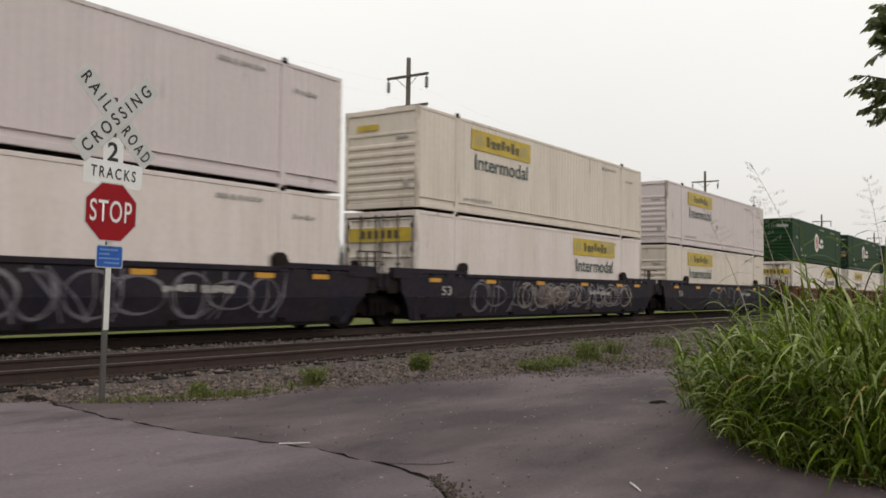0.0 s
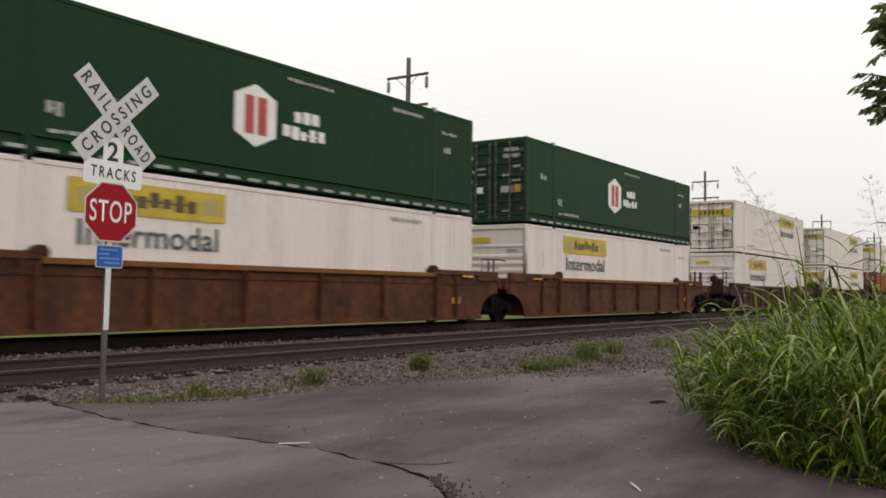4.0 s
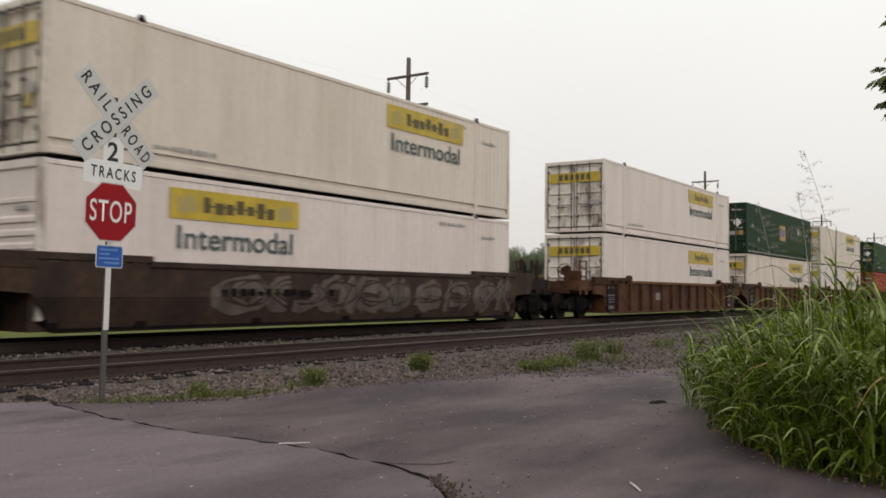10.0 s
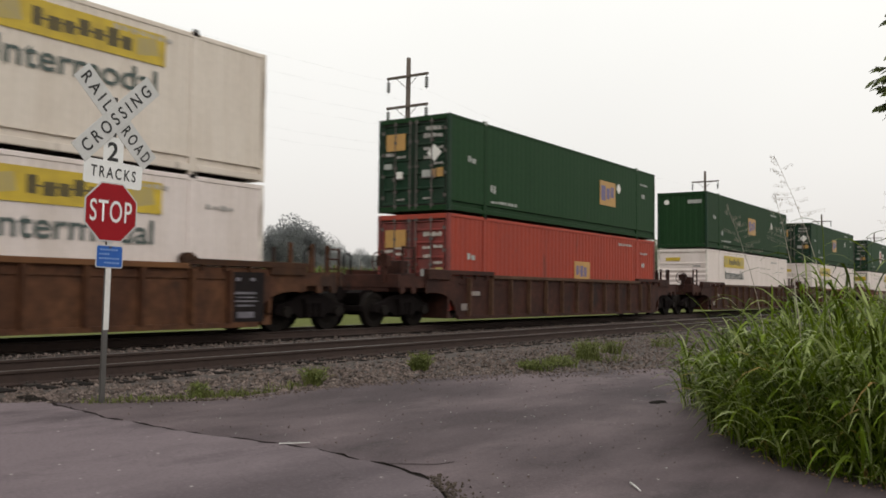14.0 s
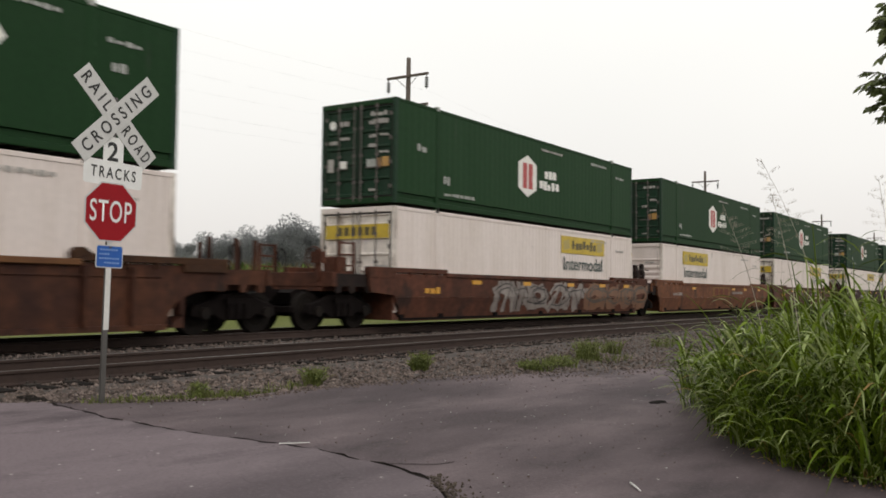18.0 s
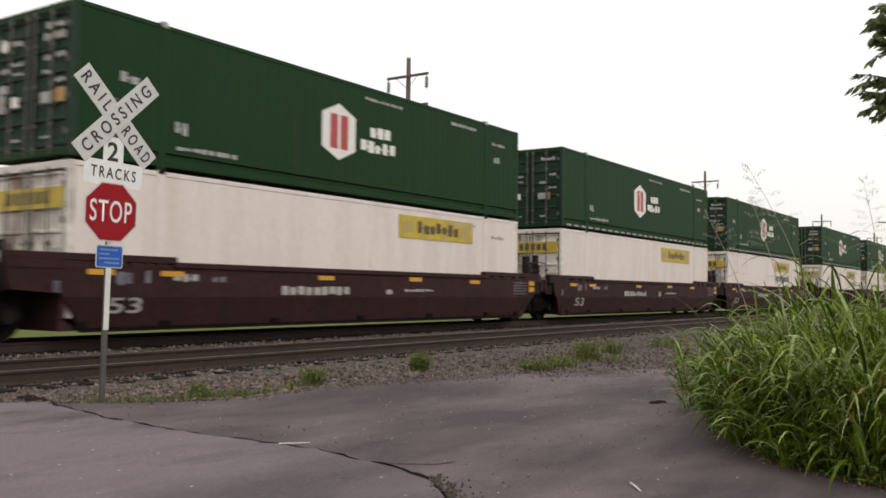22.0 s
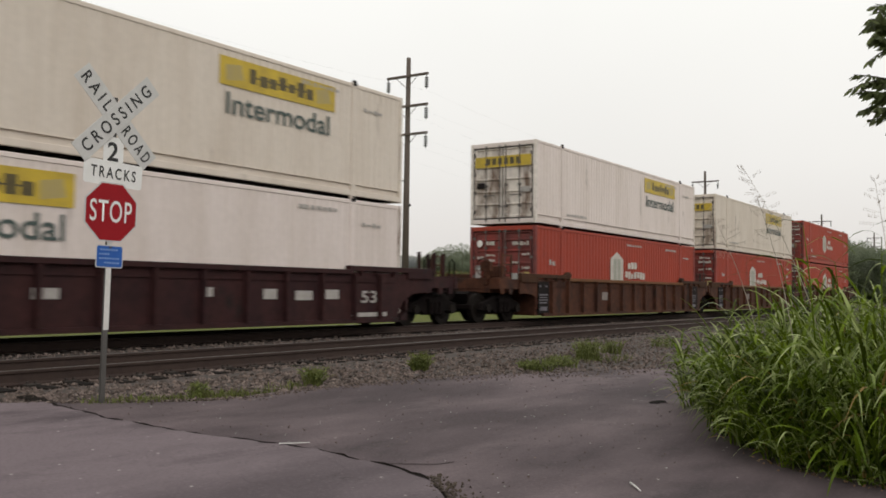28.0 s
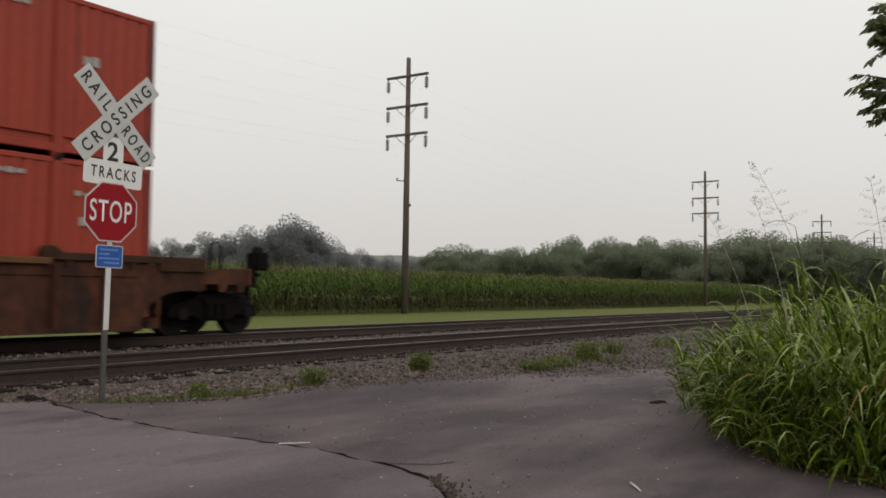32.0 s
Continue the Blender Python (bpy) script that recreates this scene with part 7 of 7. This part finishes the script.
def cane(x, y, h, seed, bend):
    """A jointed green stalk with long drooping leaves."""
    rnd = random.Random(seed)
    z = road_z(y)
    s, g = Shape(), Shape()
    spine = [Vector((bend[0] * (i / 6) ** 2, bend[1] * (i / 6) ** 2, h * (i / 6))) for i in range(7)]
    s.tube(spine, [0.011, 0.0105, 0.010, 0.009, 0.008, 0.006, 0.003], 6)
    for i in range(9):
        u = 0.3 + 0.7 * i / 8
        p = Vector((bend[0] * u * u, bend[1] * u * u, h * u))
        a = i * 2.6 + rnd.uniform(-0.5, 0.5)
        l = rnd.uniform(0.3, 0.55)
        ca, sa = math.cos(a), math.sin(a)
        pts = [p + Vector((ca * l * k, sa * l * k, l * (0.85 * k - 1.0 * k * k))) for k in (0, 0.25, 0.5, 0.75, 1.0)]
        g.ribbon(pts, [0.014, 0.028, 0.026, 0.018, 0.002], (-sa, ca, rnd.uniform(-0.4, 0.4)))
    stalk = thing("reed_grass", Matrix.Translation((x, y, z)), "tall green grass stalk with long drooping leaves", "grass", "roadside grass", mesh=s.mesh("reed_grass", "blade"))
    tagged(part("stalk_leaves", g.mesh("stalk_leaves", "blade"), stalk), kind="stuff")
    GRASS.append((stalk, x, y, z))


for n, (x, y, h, bend) in enumerate(((8.75, 1.80, 2.05, (-0.12, 0.12)), (9.1, 1.6, 1.75, (0.1, 0.1)), (8.7, 1.3, 1.7, (0.15, -0.1)), (9.0, 1.0, 1.85, (-0.1, 0.15)), (9.3, 1.35, 2.0, (0.1, 0.0)), (8.9, 0.75, 1.7, (0.1, 0.1)),
                                       (9.8, 1.1, 2.1, (-0.1, 0.1)), (9.6, 2.1, 1.75, (-0.15, 0.2)), (9.2, 2.1, 1.55, (-0.2, 0.2)), (9.9, 0.6, 2.2, (0.1, 0.1)), (8.6, 2.15, 1.3, (-0.2, 0.25)), (9.4, 0.9, 2.0, (0.0, 0.15)))):
    cane(x, y, h, 500 + n, bend)


def weed(x, y, h, count, seed, spread=0.16, flat=False):
    rnd = random.Random(seed)
    s = Shape()
    for k in range(count):
        a, r = rnd.uniform(0, 6.28), spread * math.sqrt(rnd.random())
        px, py = r * math.cos(a) * (3.0 if flat else 1.0), r * math.sin(a)
        hh = h * rnd.uniform(0.4, 1.1)
        dx, dy = rnd.gauss(0, 0.3) * h, rnd.gauss(0, 0.3) * h
        pts = [(px + dx * u * u, py + dy * u * u, hh * u) for u in (0, 0.4, 0.75, 1.0)]
        w = rnd.uniform(0.008, 0.016)
        s.ribbon(pts, [w, w, w * 0.8, 0.002], (rnd.gauss(0, 1), rnd.gauss(0, 1), 0.1))
        if not flat and rnd.random() < 0.5:
            q = Vector(pts[2])
            for j in range(3):
                d = Vector((rnd.gauss(0, 1), rnd.gauss(0, 1), rnd.gauss(0.2, 0.5))).normalized() * 0.06
                s.ribbon([q, q + d * 0.6, q + d], [0.006, 0.02, 0.002], d.orthogonal())
    ob = thing("weed", Matrix.Translation((x, y, min(bed_z(y), -0.19) - 0.01)), "low patch of green weeds growing in the ballast", "weed", "weeds beside the track", mesh=s.mesh("weed", "weed"))
    ob["kind"] = "stuff"


for n, (x, y, h, c, sp, fl) in enumerate(((8.85, 7.95, 0.27, 150, 0.12, False), (11.5, 8.15, 0.30, 190, 0.14, False), (13.2, 7.05, 0.2, 170, 0.28, False), (14.1, 7.05, 0.22, 170, 0.3, False), (15.7, 7.3, 0.40, 190, 0.24, False),
                                           (17.5, 7.6, 0.32, 90, 0.2, False), (6.35, 8.0, 0.10, 260, 0.16, True), (6.05, 8.15, 0.12, 160, 0.14, True), (7.15, 7.85, 0.12, 200, 0.14, True), (7.0, 8.0, 0.2, 60, 0.1, False), (7.6, 7.75, 0.10, 120, 0.12, True),
                                           (8.3, 7.9, 0.12, 60, 0.12, True), (13.6, 7.2, 0.1, 120, 0.2, True), (16.0, 7.0, 0.14, 120, 0.3, True), (20.5, 7.6, 0.25, 100, 0.3, False))):
    weed(x, y, h, c, 400 + n, sp, fl)


# ---------------------------------------------------------------- overhanging tree
def leaf_spray(rnd, root, way, length):
    """A twig with pointed leaflets hanging on both sides."""
    t, g = Shape(), Shape()
    way = way.normalized()
    pts = [root + way * length * u + Vector((0, 0, -0.10 * length * u * u)) for u in (0, 0.35, 0.7, 1.0)]
    t.tube(pts, [0.008, 0.006, 0.004, 0.002], 5)
    n = int(length / 0.030)
    for i in range(n):
        u = 0.15 + 0.85 * i / n
        p = root + way * length * u + Vector((0, 0, -0.10 * length * u * u))
        for side in (-1, 1):
            out = (way * 0.55 + way.cross(Vector((0, 0, 1))).normalized() * side * rnd.uniform(0.5, 0.9) + Vector((0, 0, -rnd.uniform(0.3, 0.9)))).normalized()
            l = rnd.uniform(0.07, 0.115)
            cross = out.cross(Vector((rnd.gauss(0, 0.8), rnd.gauss(0, 0.8), 0.7))).normalized()
            g.ribbon([p, p + out * l * 0.35, p + out * l * 0.7, p + out * l], [0.007, 0.036, 0.030, 0.002], cross)
    return t, g


def overhanging_tree():
    rnd = random.Random(91)
    base = Vector((11.2, -0.5, -0.6))
    tree = thing("tree", Matrix.Translation(base), "leafy broadleaf tree whose branches hang beside the road", "tree")
    trunk = Shape().tube([(0, 0, -0.2), (0.1, -0.1, 1.6), (0.05, -0.1, 3.2), (0.1, 0.1, 5.2)], [0.16, 0.13, 0.11, 0.05], 10)
    boughs = []
    part("trunk", trunk.mesh("trunk", "bark", True), tree)
    for tip, n, first in (((8.03, 1.12, 2.71), 24, 0.70), ((8.06, 1.14, 2.60), 16, 0.78), ((8.11, 1.04, 2.47), 12, 0.82), ((8.13, 0.93, 2.38), 8, 0.85), ((7.96, 1.08, 3.13), 22, 0.72), ((7.98, 1.06, 3.0), 16, 0.8), ((7.94, 0.98, 3.24), 18, 0.72), ((8.05, 0.9, 2.83), 8, 0.8), ((8.0, 1.0, 3.5), 14, 0.7), ((8.6, 0.6, 3.9), 20, 0.4), ((10.0, -2.4, 4.2), 20, 0.4), ((12.8, 0.4, 4.4), 20, 0.4), ((11.4, -0.6, 5.6), 22, 0.4),
                         ((9.2, -1.6, 3.4), 18, 0.4)):
        tip = Vector(tip) - base
        s, g = Shape(), Shape()
        root = Vector((0.05, -0.1, min(tip.z - 0.4, 3.6)))
        mid = root.lerp(tip, 0.55) + Vector((0, 0, 0.2))
        s.tube([root, mid, tip], [0.045, 0.022, 0.006], 6)
        for i in range(n):
            u = first + (1 - first) * i / (n - 1)
            p = root.lerp(mid, u / 0.5) if u < 0.5 else mid.lerp(tip, (u - 0.5) / 0.5)
            way = (tip - mid).normalized() + Vector((rnd.gauss(0, 0.35), rnd.gauss(0, 0.35), rnd.gauss(-0.05, 0.18)))
            t, l = leaf_spray(rnd, p, way, rnd.uniform(0.2, 0.34))
            s.add(t.v, t.f)
            g.add(l.v, l.f)
        b = part("branch", s.mesh("branch", "bark"), tree)
        part("leaves", g.mesh("leaves", "leaf"), b)
        boughs.append(b)
    return boughs


BRANCHES = overhanging_tree()


# ---------------------------------------------------------------- what moves
def motions():
    times = sorted({a for a, _ in CLOCK} | {float(k) for k in range(33)} | {9.1, 9.4})
    for ob, start, z in MOVING:
        walk(ob, [(t, Matrix.Translation((train_x(start, t), RAIL_Y, z))) for t in times])
    # rolling wheels: one turning path for all leading axles, one for all trailing axles
    for kind in (WHEELS_LEADING, WHEELS_TRAILING):
        first = kind[0]
        spot = first.matrix_basis.translation.copy()
        rows = []
        for k in range(int(SECONDS * FPS) + 1):
            t = k / FPS
            angle = (train_x(0, t) - train_x(0, 0)) / WHEEL
            rows.append((t, Matrix.Translation(spot) @ Matrix.Rotation(angle, 4, "Y")))
        walk(first, rows)
        for w in kind[1:]:
            w.rotation_mode = "QUATERNION"
            w.animation_data_create()
            w.animation_data.action = first.animation_data.action
            w.animation_data.action_slot = first.animation_data.action_slot
    # grass pressed over by the passing train's wind
    gust = [(0, 0.0), (2, 1.0), (4, -1.0), (6, 1.0), (7, 3.0), (8, 4.0), (9, 4.0), (10, 10.0), (11, 24.0), (12, 22.0), (13, 10.0), (14, 5.0), (15.5, 1.0), (17, 0.0), (18, 3.0), (19, 4.0), (20, 1.5), (21, 2.0),
            (22, -1.0), (24, -1.0), (26, 1.0), (28, 0.0), (30, -1.0), (32, 0.0)]
    rnd = random.Random(5)
    for ob, x, y, z in GRASS:
        weight = rnd.uniform(0.75, 1.2)
        rows = []
        for t, g in gust:
            a = g * weight + rnd.uniform(-1.2, 1.2)
            rows.append((t, Matrix.Translation((x, y, z)) @ Matrix.Rotation(radians(a), 4, Vector((0.83, 0.56, 0)))))
        walk(ob, rows)
    bough_sway = [(0, 0.0), (2, 0.2), (3.5, 0.2), (6, 0.7), (7, 5.0), (8, 1.2), (9, 2.5), (10, 2.6), (11, 3.0), (12, 3.0), (13, 2.4), (14, 2.4), (15.5, 2.4), (17, 2.2), (18, 1.0), (19, 0.6), (20, 0.2), (22, 0.0), (25, 0.1), (28, 0.0), (29, 0.8), (30, 0.1), (32, 0.0)]
    for b in BRANCHES:
        rows = []
        for t, a in bough_sway:
            rows.append((t, Matrix.Rotation(radians(a + rnd.gauss(0, 0.12)), 4, "Z") @ Matrix.Rotation(radians(rnd.gauss(0, 0.15) + a * 0.15), 4, Vector((0.5, 1, 0)))))
        walk(b, rows)


motions()
